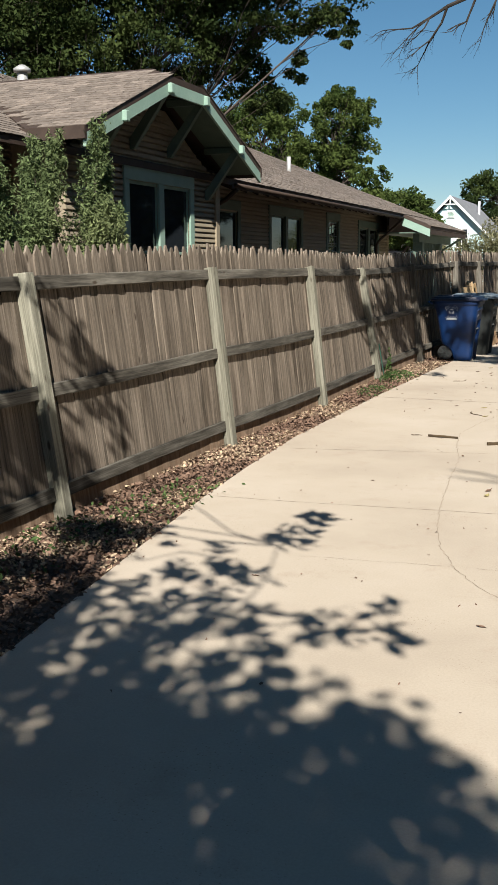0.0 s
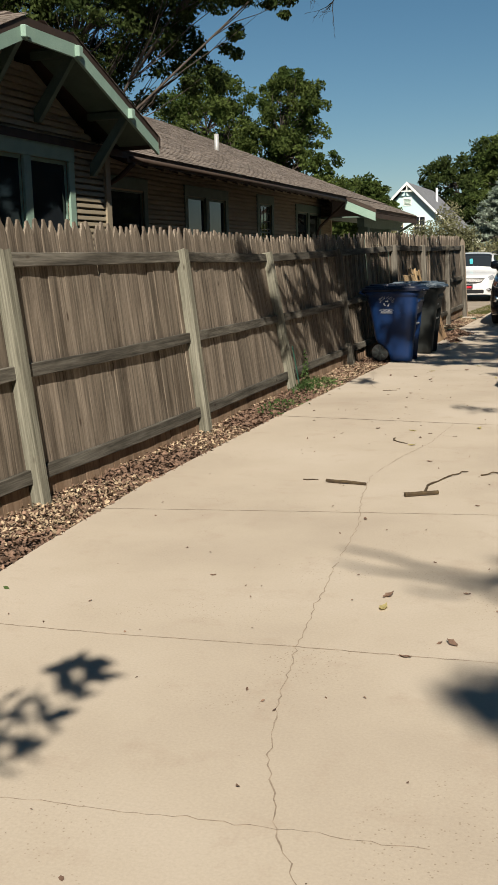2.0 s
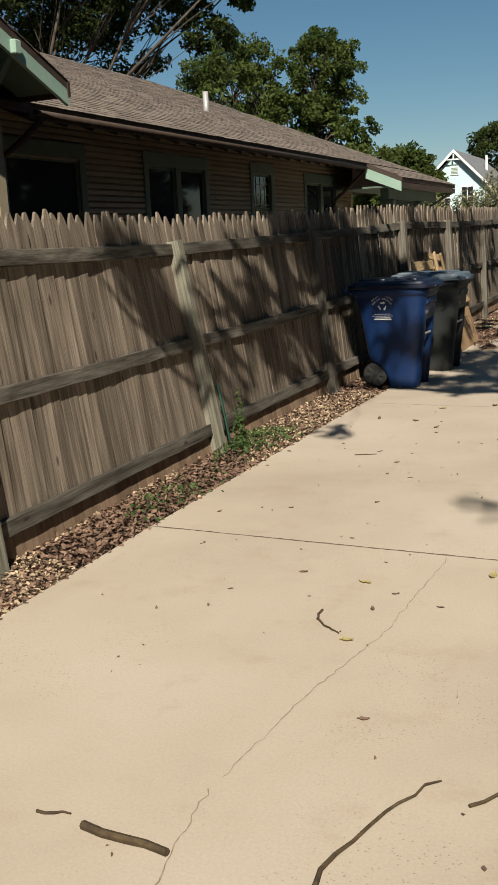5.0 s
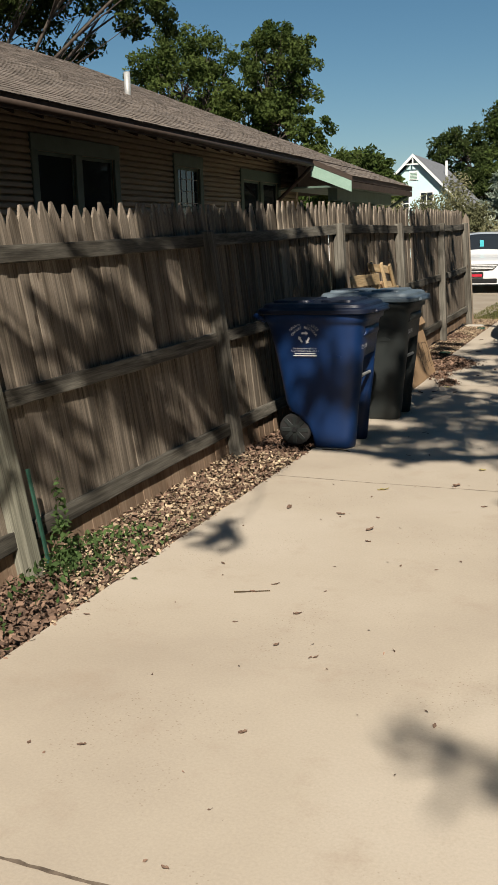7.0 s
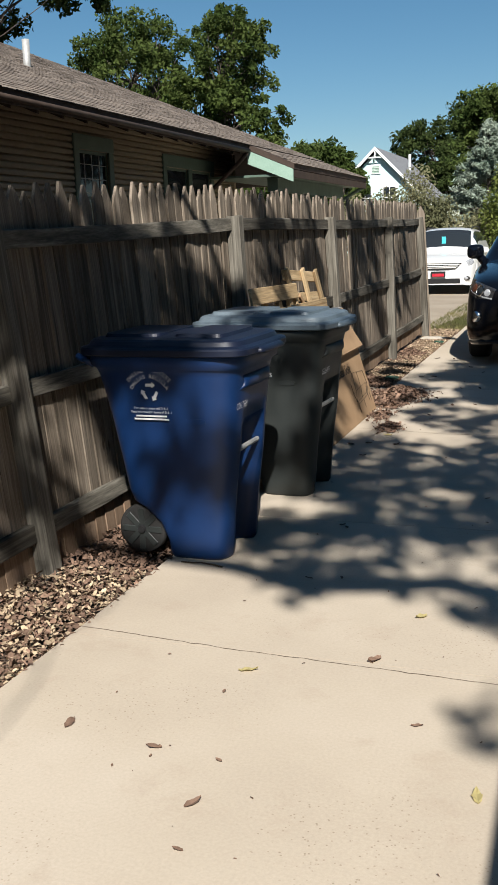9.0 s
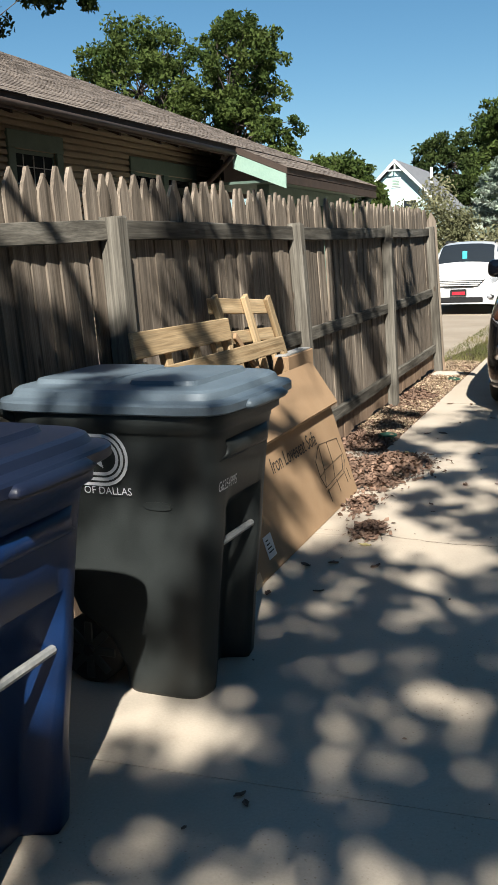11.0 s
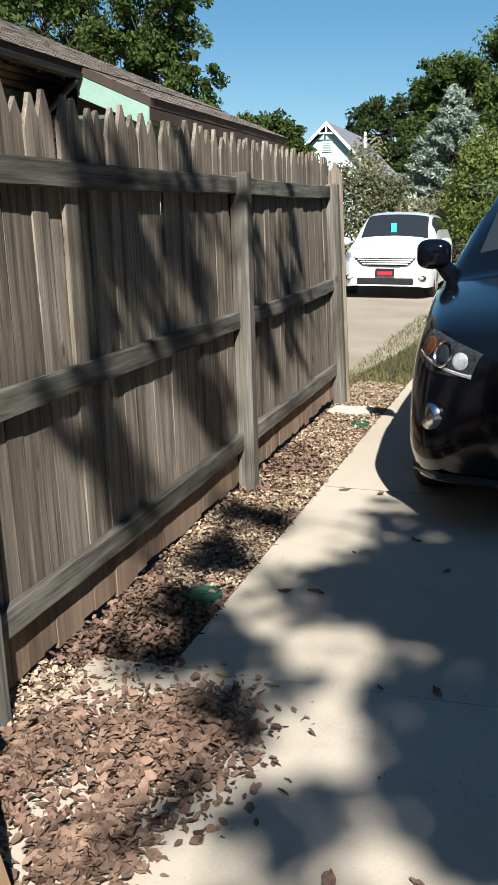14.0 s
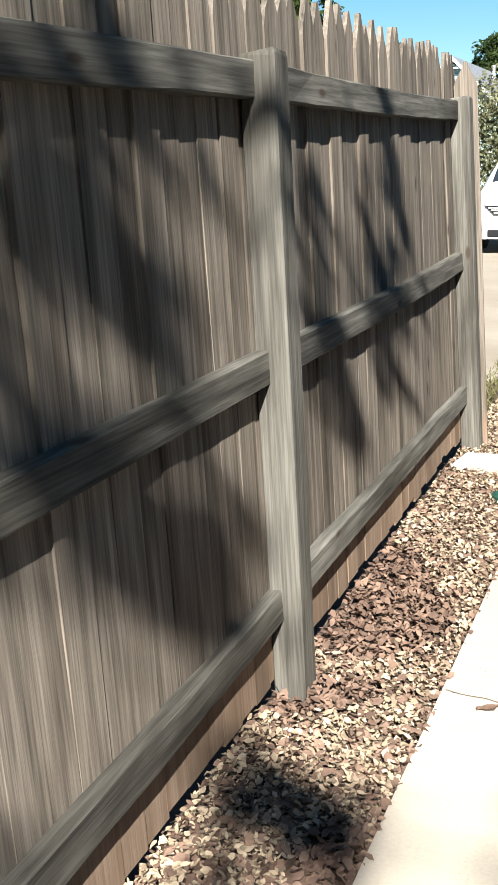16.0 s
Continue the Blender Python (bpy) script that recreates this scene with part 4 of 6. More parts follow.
def make_juniper(base, seed, label):
    """Upright feathery sprays with pointed tops."""
    rng = np.random.default_rng(seed)
    base = np.array(base, float)
    t = thing("juniper_bush", pose(*base), label, "shrub")
    bm = bmesh.new()
    pts = []
    for x, y, h, w in [(0, 0, 2.6, 0.42), (-0.25, -0.5, 2.4, 0.4), (0.1, 0.4, 2.75, 0.42), (0.0, 0.75, 2.45, 0.36), (0.15, -0.95, 2.75, 0.46), (0.1, -0.3, 2.55, 0.4), (-0.3, 0.2, 2.4, 0.5), (0.3, 0.1, 2.1, 0.5), (0.25, 0.6, 2.0, 0.42), (0.2, -0.6, 2.0, 0.45), (0.1, -1.4, 3.0, 0.45)]:
        tip = np.array([x + rng.normal(0, 0.1), y + rng.normal(0.12, 0.12), h])
        add_tube(bm, wobble(rng, (x * 0.4, y * 0.6, 0), tip, 4, 0.03), [0.05, 0.04, 0.03, 0.02, 0.005], 5)
        n = 210
        for f in rng.uniform(0.12, 1.0, n):
            c = np.array([x * 0.4, y * 0.6, 0]) * (1 - f) + tip * f
            r = w * (1.05 - f) ** 0.7
            a = rng.uniform(0, 2 * math.pi)
            e = c + np.array([math.cos(a) * r, math.sin(a) * r, 0.12 + 0.1 * rng.random()])
            g = rng.uniform(0.2, 1, (46, 1))
            pts.append(c * (1 - g) + e * g + rng.normal(0, 0.018, (46, 3)))
    part("stems", bm, M_BARK, t)
    piece("foliage", quad_mesh("foliage", leaf_quads(rng, np.concatenate(pts), 0.02, thin=0.3), M_JUNIPER), t)


make_juniper((-4.9, 7.62, 0), 41, "feathery green juniper bush behind the fence")

# Unseen trees that cast the drive's dapples; lobes over hidden ground only block skylight.
def shade_at(gx, gy, h, gz=0.0):
    """The place at height h whose shadow falls on (gx, gy, gz)."""
    k = (h - gz) / SUN.z
    return (gx + SUN.x * k, gy + SUN.y * k, h)


def make_canopy(base, trunk_r, lobes, limbs, leaf_mat, size, seed, label):
    """A tree whose lobes are given by where their shade falls: (gx, gy, gz, height, rx, ry, rz, leaves). limbs: runs of (gx, gy, gz, height) with radii at their ends."""
    rng = np.random.default_rng(seed)
    base = np.array(base, float)
    t = thing("tree", pose(*base), label, "tree")
    bm = bmesh.new()
    spots = [np.array(shade_at(l[0], l[1], l[3], l[2])) - base for l in lobes]
    joints = []
    for run, r0, r1 in limbs:
        p = [np.array(shade_at(g[0], g[1], g[3], g[2])) - base for g in run]
        fine = []
        for a, b in zip(p, p[1:]):
            fine += wobble(rng, a, b, 4, 0.05)[:-1]
        fine.append(tuple(p[-1]))
        add_tube(bm, fine, list(np.linspace(r0, r1, len(fine))), 7)
        joints += [np.array(q) for q in fine]
    fork = np.array(shade_at(*limbs[0][0][0][:2], limbs[0][0][0][3], limbs[0][0][0][2])) - base
    add_tube(bm, wobble(rng, (0, 0, -0.2), fork, 4, 0.05), [trunk_r * 1.3, trunk_r, trunk_r * 0.85, trunk_r * 0.7, limbs[0][1]], 10)
    pts = []
    for c, l in zip(spots, lobes):
        r = np.array(l[4:7])
        near = min(joints, key=lambda q: float(np.linalg.norm(q - c)))
        limb = wobble(rng, near, c, 5, 0.08)
        add_tube(bm, limb, (0.009, 0.008, 0.007, 0.006, 0.005, 0.003), 5)
        per = 70 if l[7] > 200 else 14
        clumps = max(3, int(l[7] / (42 if per == 70 else 13)))
        for _ in range(clumps):
            q = c + unit(rng, 1)[0] * r * rng.uniform(0.2, 1.0) ** 0.5
            add_tube(bm, wobble(rng, limb[int(rng.integers(3, 6))], q, 3, 0.06), [0.003, 0.003, 0.0025, 0.002], 4)
            pts.append(q + unit(rng, per) * rng.uniform(0, 1, (per, 1)) ** 0.6 * (0.24 if per == 70 else 0.15) * rng.uniform(0.6, 1.5))
    part("trunk", bm, M_BARK, t, smooth=True)
    piece("crown", quad_mesh("crown", leaf_quads(rng, np.concatenate(pts), size), leaf_mat), t)
    return t


F = -3.6
make_canopy((4.9, -9.0, 0), 0.16, [
    (-1.9, 2.3, 0, 5.6, 0.9, 0.9, 0.5, 800), (-0.8, 2.1, 0, 6.2, 0.9, 0.8, 0.5, 800), (-1.7, 3.3, 0, 4.2, 0.7, 0.5, 0.4, 360), (-0.3, 2.9, 0, 5.5, 0.5, 0.4, 0.4, 220), (-2.1, 4.6, 0, 3.6, 0.35, 0.5, 0.3, 150), (-1.9, 5.6, 0, 3.6, 0.2, 0.4, 0.2, 70),
    (-0.1, 1.4, 0, 6.5, 1.0, 0.8, 0.5, 600), (-1.3, 1.0, 0, 6.0, 1.2, 0.9, 0.6, 650), (-1.1, 4.1, 0, 3.6, 0.3, 0.25, 0.2, 80), (-2.8, 3.6, 0, 3.9, 0.5, 0.8, 0.4, 900), (-2.5, 2.6, 0, 4.6, 0.5, 0.6, 0.4, 450), (-1.76, 2.56, 0, 4.8, 0.35, 0.4, 0.3, 330), (-1.45, 2.45, 0, 4.8, 0.35, 0.4, 0.3, 330), (0.6, 0.4, 0, 6.5, 1.0, 0.8, 0.5, 1200), (-0.8, -0.6, 0, 4.6, 1.2, 0.9, 0.6, 900),
    (F, 5.0, 0.8, 4.2, 0.4, 0.7, 0.5, 520), (F, 6.1, 0.9, 4.2, 0.25, 0.35, 0.35, 110), (F, 4.2, 1.1, 4.2, 0.4, 0.6, 0.5, 400), (-3.1, 5.0, 0, 3.9, 0.4, 0.7, 0.4, 420), (-0.2, 0.5, 0, 6.5, 1.0, 0.8, 0.5, 500), (-2.2, 1.2, 0, 5.5, 0.9, 0.8, 0.5, 600),
    (-2.4, -0.6, 0, 5.2, 1.2, 0.9, 0.6, 1500), (0.9, -0.8, 0, 6.4, 1.2, 0.9, 0.6, 1500), (-1.2, -2.0, 0, 5.6, 1.4, 1.0, 0.7, 1700), (0.8, -2.4, 0, 6.6, 1.4, 1.0, 0.7, 1700), (-3.2, -2.2, 0, 5.4, 1.2, 1.0, 0.7, 1500), (2.4, 0.2, 0, 7.2, 1.0, 1.0, 0.7, 1500), (2.6, -1.8, 0, 7.4, 1.2, 1.0, 0.7, 1500), (-2.35, 4.0, 0, 4.0, 0.35, 0.45, 0.3, 190), (-1.75, 3.85, 0, 4.0, 0.35, 0.4, 0.3, 190), (-1.3, 3.4, 0, 4.2, 0.35, 0.4, 0.3, 190), (-2.0, 3.2, 0, 4.4, 0.5, 0.5, 0.3, 300), (-0.9, 2.9, 0, 4.6, 0.35, 0.4, 0.3, 280), (-1.4, 2.7, 0, 4.6, 0.5, 0.4, 0.3, 420), (-0.4, 2.4, 0, 5.0, 0.4, 0.4, 0.3, 300), (-1.9, 0.2, 0, 4.9, 0.9, 0.7, 0.5, 600), (0.3, 0.2, 0, 5.4, 0.9, 0.7, 0.5, 500)],
    [([(2.6, -4.0, 0, 4.6), (1.0, -1.5, 0, 4.4), (-0.5, 1.2, 0, 4.2), (-1.4, 3.2, 0, 3.9), (-1.9, 5.3, 0, 3.6)], 0.035, 0.004)],
    M_LEAF, 0.06, 51, "leafy shade tree overhanging the start of the driveway")
make_canopy((5.4, 8.4, 0), 0.3, [
    (0.3, 6.3, 0, 9, 0.6, 0.4, 0.3, 60), (-0.15, 7.6, 0, 9, 0.3, 0.25, 0.2, 190), (-0.25, 6.2, 0, 9, 0.25, 0.2, 0.2, 130), (-1.0, 12.9, 0, 8, 0.4, 0.2, 0.3, 42), (-0.5, 14.8, 0, 7, 0.45, 0.4, 0.3, 84), (-1.2, 15.9, 0, 7, 0.4, 0.2, 0.3, 42), (-2.8, 14.6, 0, 6, 0.15, 0.3, 0.15, 40),
    (-2.75, 17.15, 0.42, 7, 0.28, 0.1, 0.1, 110), (-2.95, 17.12, 0.95, 7, 0.35, 0.1, 0.06, 90), (F, 15.2, 1.2, 6, 0.25, 0.3, 0.4, 150), (F, 15.9, 0.5, 6, 0.25, 0.3, 0.4, 130), (F, 13.4, 1.45, 7, 0.3, 0.4, 0.3, 210), (F, 14.4, 1.1, 6, 0.2, 0.2, 0.5, 90), (F, 16.45, 0.6, 6, 0.3, 0.3, 0.5, 260),
    (-2.5, 17.7, 0, 7, 0.5, 0.2, 0.2, 230), (-2.5, 18.35, 0.4, 7.5, 0.3, 0.2, 0.2, 120), (-2.8, 18.3, 1.0, 7.5, 0.4, 0.3, 0.1, 130), (-2.2, 18.1, 0, 8, 0.9, 0.4, 0.4, 300), (-1.3, 18.2, 0, 8, 0.6, 0.45, 0.4, 620), (-1.1, 16.95, 0, 7, 0.6, 0.22, 0.3, 260), (-2.1, 17.1, 0, 7, 0.4, 0.2, 0.3, 200), (-2.4, 18.9, 0, 8, 0.35, 0.4, 0.4, 170), (-1.5, 19.5, 0, 8, 0.5, 0.3, 0.4, 110), (-2.6, 20.2, 0.2, 8, 0.3, 0.5, 0.4, 130), (-1.5, 20.6, 0, 8, 0.5, 0.2, 0.3, 110), (-1.9, 21.4, 0, 8, 0.6, 0.15, 0.3, 110), (-0.5, 18.8, 0, 8, 0.7, 1.0, 0.5, 900), (-2.32, 18.91, 0, 8, 0.3, 0.3, 0.3, 78), (3.2, 8.5, 0, 8.5, 1.3, 1.3, 0.9, 1700), (3.4, 11.0, 0, 8.8, 1.3, 1.3, 0.9, 1700), (3.0, 13.5, 0, 8.4, 1.2, 1.3, 0.9, 1700), (3.3, 15.8, 0, 9.0, 1.3, 1.3, 0.9, 1700), (2.6, 17.8, 0, 8.2, 1.1, 1.2, 0.9, 1500), (4.4, 12.5, 0, 10.5, 1.4, 1.6, 0.9, 1700), (-2.02, 18.99, 0, 8, 0.3, 0.3, 0.3, 78), (-2.44, 19.58, 0, 8, 0.3, 0.3, 0.3, 78), (-1.6, 18.9, 0, 8, 0.4, 0.4, 0.3, 260)],
    [([(1.9, 16.1, 0, 7), (1.0, 16.3, 0, 7), (-1.2, 16.8, 0, 7), (-2.6, 17.05, 0, 7), (-4.4, 17.3, 0, 7)], 0.1, 0.05),
     ([(2.6, 6.4, 0, 9), (0.6, 7.2, 0, 9), (-0.5, 7.5, 0, 9), (-1.35, 7.85, 0, 9)], 0.06, 0.015), ([(-0.2, 7.35, 0, 9), (-0.8, 7.45, 0, 9), (-1.3, 7.6, 0, 9)], 0.04, 0.012), ([(0.1, 7.3, 0, 9), (-0.5, 7.25, 0, 9), (-0.9, 7.3, 0, 9)], 0.04, 0.012), ([(2.6, 5.4, 0, 9), (0.5, 6.0, 0, 9), (-0.2, 6.1, 0, 9), (-0.55, 6.3, 0, 9)], 0.05, 0.02),
     ([(F, 14.25, 1.65, 5), (F, 15.4, 0.75, 5), (F, 16.3, 0.1, 5)], 0.05, 0.055), ([(F, 14.9, 1.7, 5), (F, 15.9, 0.95, 5), (F, 17.0, 0.2, 5)], 0.045, 0.05), ([(F, 12.6, 1.6, 5), (F, 13.4, 0.9, 5), (F, 14.2, 0.3, 5)], 0.02, 0.03), ([(F, 15.6, 1.7, 5), (F, 16.6, 1.1, 5), (F, 17.6, 0.6, 5)], 0.04, 0.045), ([(F, 13.6, 1.7, 5), (F, 14.7, 1.2, 5), (F, 15.6, 0.3, 5)], 0.022, 0.03), ([(F, 16.2, 1.7, 5), (F, 16.0, 0.9, 5), (F, 15.5, 0.2, 5)], 0.02, 0.025)],
    M_LEAF, 0.075, 52, "tall shade tree spreading over the driveway")
make_canopy((5.6, 11.6, 0), 0.3, [
    (F, 17.9, 1.0, 7.5, 0.3, 0.6, 0.8, 900), (F, 16.6, 1.35, 7.5, 0.3, 0.4, 0.45, 450), (-3.45, 19.2, 1.2, 7.0, 0.2, 0.2, 0.7, 240), (-3.4, 20.4, 1.1, 7.0, 0.2, 0.1, 0.7, 130), (-3.4, 21.6, 1.0, 7.0, 0.15, 0.08, 0.6, 78), (-3.4, 23.5, 1.2, 7.0, 0.1, 0.06, 0.5, 91), (-3.4, 24.35, 1.15, 7.0, 0.1, 0.06, 0.5, 117), (-3.4, 24.45, 0.4, 7.0, 0.1, 0.15, 0.2, 91), (-3.4, 23.4, 0.35, 7.0, 0.1, 0.15, 0.15, 65), (-3.4, 25.6, 0.9, 7.0, 0.1, 0.08, 0.6, 65), (-3.4, 26.4, 0.8, 7.0, 0.1, 0.08, 0.6, 65),
    (-1.6, 22.2, 0, 8, 0.45, 0.55, 0.4, 600), (-1.78, 23.2, 0, 8, 0.5, 0.7, 0.4, 1200), (-1.95, 24.3, 0, 8, 0.5, 0.7, 0.4, 1200), (-0.8, 23.4, 0, 8, 0.7, 1.2, 0.5, 1100), (-0.5, 21.6, 0, 8, 0.6, 0.8, 0.5, 600), (-2.4, 22.0, 0, 8, 0.35, 0.3, 0.3, 90), (-3.0, 22.9, 0, 8, 0.25, 0.35, 0.3, 170), (-3.1, 24.4, 0, 8, 0.22, 0.2, 0.2, 80), (-2.55, 22.9, 0, 8, 0.4, 0.35, 0.3, 104), (-2.6, 23.5, 0, 8, 0.25, 0.25, 0.2, 90), (-2.3, 23.6, 0, 8, 0.3, 0.4, 0.3, 160),
    (-2.85, 19.9, 0.6, 7.5, 0.15, 0.35, 0.3, 65), (-2.8, 20.5, 0.6, 7.5, 0.1, 0.2, 0.2, 30), (-2.4, 19.6, 0, 7.5, 0.4, 0.3, 0.3, 160), (-1.8, 19.9, 0, 7.5, 0.4, 0.4, 0.3, 190), (-2.05, 20.8, 0, 7.5, 0.3, 0.15, 0.2, 78), (-1.7, 21.2, 0, 7.5, 0.4, 0.2, 0.2, 110), (-2.3, 21.25, 0, 7.5, 0.3, 0.1, 0.2, 65), (-1.5, 20.4, 0, 7.5, 0.4, 0.3, 0.2, 80), (-3.1, 23.75, 0, 7.0, 0.12, 0.2, 0.12, 117), (2.6, 20.4, 0, 8.2, 1.2, 1.3, 0.9, 1700), (2.2, 22.8, 0, 8.4, 1.2, 1.3, 0.9, 1700), (2.4, 25.2, 0, 8.6, 1.2, 1.3, 0.9, 1700), (3.8, 23.5, 0, 10.0, 1.4, 1.5, 0.9, 1700)],
    [([(2.0, 20.3, 0, 8), (0.1, 21.1, 0, 8), (-1.1, 22.2, 0, 8), (-1.7, 23.3, 0, 8), (-2.0, 24.6, 0, 8)], 0.08, 0.02), ([(F, 16.9, 1.9, 7), (F, 18.0, 0.6, 7), (F, 18.6, 0.0, 7)], 0.07, 0.07), ([(-3.4, 23.0, 1.9, 7), (-3.4, 23.3, 1.0, 7), (-3.4, 23.5, 0.0, 7)], 0.05, 0.05), ([(-3.4, 21.4, 1.9, 7), (-3.4, 21.9, 1.0, 7), (-3.4, 22.2, 0.0, 7)], 0.04, 0.04)],
    M_LEAF, 0.08, 53, "tall shade tree standing beside the parked car")


def dead_branch(seed):
    rng = np.random.default_rng(seed)
    t = thing("bare_branch", pose(-1.9, 15.0, 5.45), "bare dead branch hanging over the drive, coloured dark as a silhouette", "branch")
    bm = bmesh.new()

    def grow(p, d, length, r, depth):
        q = p + d * length
        mid = (p + q) / 2 + rng.normal(0, 0.04, 3) * length
        add_tube(bm, [tuple(p), tuple(mid), tuple(q)], [r, r * 0.8, r * 0.55], 5)
        if depth:
            for _ in range(3 if depth > 1 else 2):
                e = d + rng.normal(0, 0.55, 3) + np.array([-0.15, 0, -0.28])
                grow(mid if rng.random() < 0.4 else q, e / np.linalg.norm(e), length * rng.uniform(0.5, 0.75), r * 0.5, depth - 1)

    a, b = np.array([0.0, 0, 0]), np.array([-0.9, -0.1, -0.28])
    add_tube(bm, [(6.0, -7.4, 1.0), (2.2, -1.5, 0.35), tuple(a), (-0.5, 0, -0.12), tuple(b)], [0.05, 0.04, 0.035, 0.03, 0.026], 7)
    grow(b, np.array([-0.9, 0, -0.45]), 0.55, 0.024, 4)
    grow(b, np.array([-0.5, 0.1, -0.85]), 0.5, 0.022, 4)
    grow(np.array([-0.2, 0, -0.05]), np.array([-0.35, 0.1, -0.9]), 0.42, 0.018, 3)
    grow(np.array([-0.5, 0, -0.12]), np.array([-0.4, 0.1, -0.9]), 0.4, 0.02, 2)
    part("twigs", bm, M_SILHOUETTE, t)


dead_branch(7)

# ---- white cottage ----
cot = thing("cottage", pose(-15.1, 84.1, -0.25), "small white and aqua gabled cottage with grey roof", "house")
CW, CR, CE, CL = 3.9, 7.4, 3.55, 12.5
part("wall", prism([(-3.3, 0.0), (3.3, 0.0), (3.3, 4.0), (0, CR - 0.35), (-3.3, 4.0)], 0.0, CL, "y"), M_AQUA, cot)
for s in (-1, 1):
    roofm = prism([(0, CR), (s * CW, CR - CW * 1.0), (s * CW, CR - CW - 0.12), (0, CR - 0.14)], -0.45, CL + 0.3, "y")
    part("roof", roofm, M_GREYROOF, cot)
    part("rake_board", prism([(0, CR + 0.02), (s * (CW + 0.05), CR - CW - 0.03), (s * (CW + 0.05), CR - CW - 0.25), (0, CR - 0.22)], -0.5, -0.452, "y"), M_WHITE, cot, "white rake board")
part("gable_brace", box(-0.55, 0.55, -0.44, -0.4, CR - 0.75, CR - 0.66), M_WHITE, cot)
part("gable_brace", box(-0.05, 0.05, -0.44, -0.4, CR - 0.655, CR - 0.2), M_WHITE, cot)
w = part("gable_vent", box(-0.32, 0.32, -0.06, -0.002, 5.6, 6.25), M_WHITE, cot)
for i in range(5):
    part("slat", box(-0.25, 0.25, -0.09, -0.062, 5.68 + i * 0.1, 5.73 + i * 0.1), M_MINT, w)
for x in (-0.78, 0.95):
    w = part("window", box(x - 0.5, x + 0.5, -0.05, -0.002, 3.2, 4.8), M_WHITE, cot, "white-framed cottage window")
    for a, b in ((x - 0.42, x - 0.03), (x + 0.03, x + 0.42)):
        for z0 in (3.28, 4.03):
            part("pane", box(a, b, -0.07, -0.052, z0, z0 + 0.66), M_GLASS, w)
part("chimney_pipe", add_tube(bmesh.new(), [(1.2, 7.0, 5.5), (1.2, 7.0, 7.3)], 0.1, 10), M_WHITE, cot)
part("porch_roof", box(-6.8, -3.9, -0.5, 4.0, 2.9, 3.05), M_GREYROOF, cot)
part("wall", box(-6.6, -3.35, 0.2, 4.0, 0, 2.9), M_WHITE, cot)
red = thing("far_house", pose(-25, 90, -0.25), "far house with a red-brown roof", "house")
part("wall", box(-5, 5, 0, 8, 0, 3.2), M_WHITE, red)
part("roof", prism([(-5.5, 3.1), (5.5, 3.1), (0, 5.2)], -0.5, 8.5, "y"), M_BROWNTRIM, red)
pole = thing("utility_pole", pose(-9.5, 98, -0.25), "grey wooden utility pole behind the cottage", "pole")
part("shaft", add_tube(bmesh.new(), [(0, 0, 0), (0, 0, 8.6)], [0.15, 0.11], 10), M_POST, pole)
part("crossarm", box(-0.9, 0.9, -0.06, 0.06, 7.9, 8.05), M_POST, pole)
part("transformer", add_tube(bmesh.new(), [(-0.35, 0, 6.6), (-0.35, 0, 7.5)], 0.28, 12), M_METAL, pole, smooth=True)


def ring_points(x0, x1, hy, z, e=4.6, n=40):
    cx, hx = (x0 + x1) / 2, (x1 - x0) / 2
    out = []
    for k in range(n):
        a = 2 * math.pi * k / n
        c, s = math.cos(a), math.sin(a)
        out.append((cx + hx * math.copysign(abs(c) ** (2 / e), c), hy * math.copysign(abs(s) ** (2 / e), s), z))
    return out


def loft_rings(rings):
    bm = bmesh.new()
    vs = [[bm.verts.new(p) for p in r] for r in rings]
    for a, b in zip(vs, vs[1:]):
        for k in range(len(a)):
            j = (k + 1) % len(a)
            bm.faces.new((a[k], a[j], b[j], b[k]))
    bm.faces.new(vs[0][::-1])
    bm.faces.new(vs[-1])
    return bm


# ---- vehicles ----
def catmull(p, n):
    p = np.array(p, float)
    ext = np.concatenate([2 * p[:1] - p[1:2], p, 2 * p[-1:] - p[-2:-1]])
    out = []
    for i in range(1, len(ext) - 2):
        a, b, c, d = ext[i - 1], ext[i], ext[i + 1], ext[i + 2]
        for k in range(n):
            t = k / n
            out.append(0.5 * (2 * b + (c - a) * t + (2 * a - 5 * b + 4 * c - d) * t * t + (3 * b - a - 3 * c + d) * t ** 3))
    out.append(p[-1])
    return np.array(out)


def loft_body(sections, n=4):
    """sections: (y, [(x, z) ...]) from sill to roof centre. Returns a grid of points of one half, and the cell of each quad."""
    g = np.array([[(x, y, z) for x, z in pr] for y, pr in sections], float)
    g = catmull(g, n)
    g = np.transpose(catmull(np.transpose(g, (1, 0, 2)), n), (1, 0, 2))
    return g


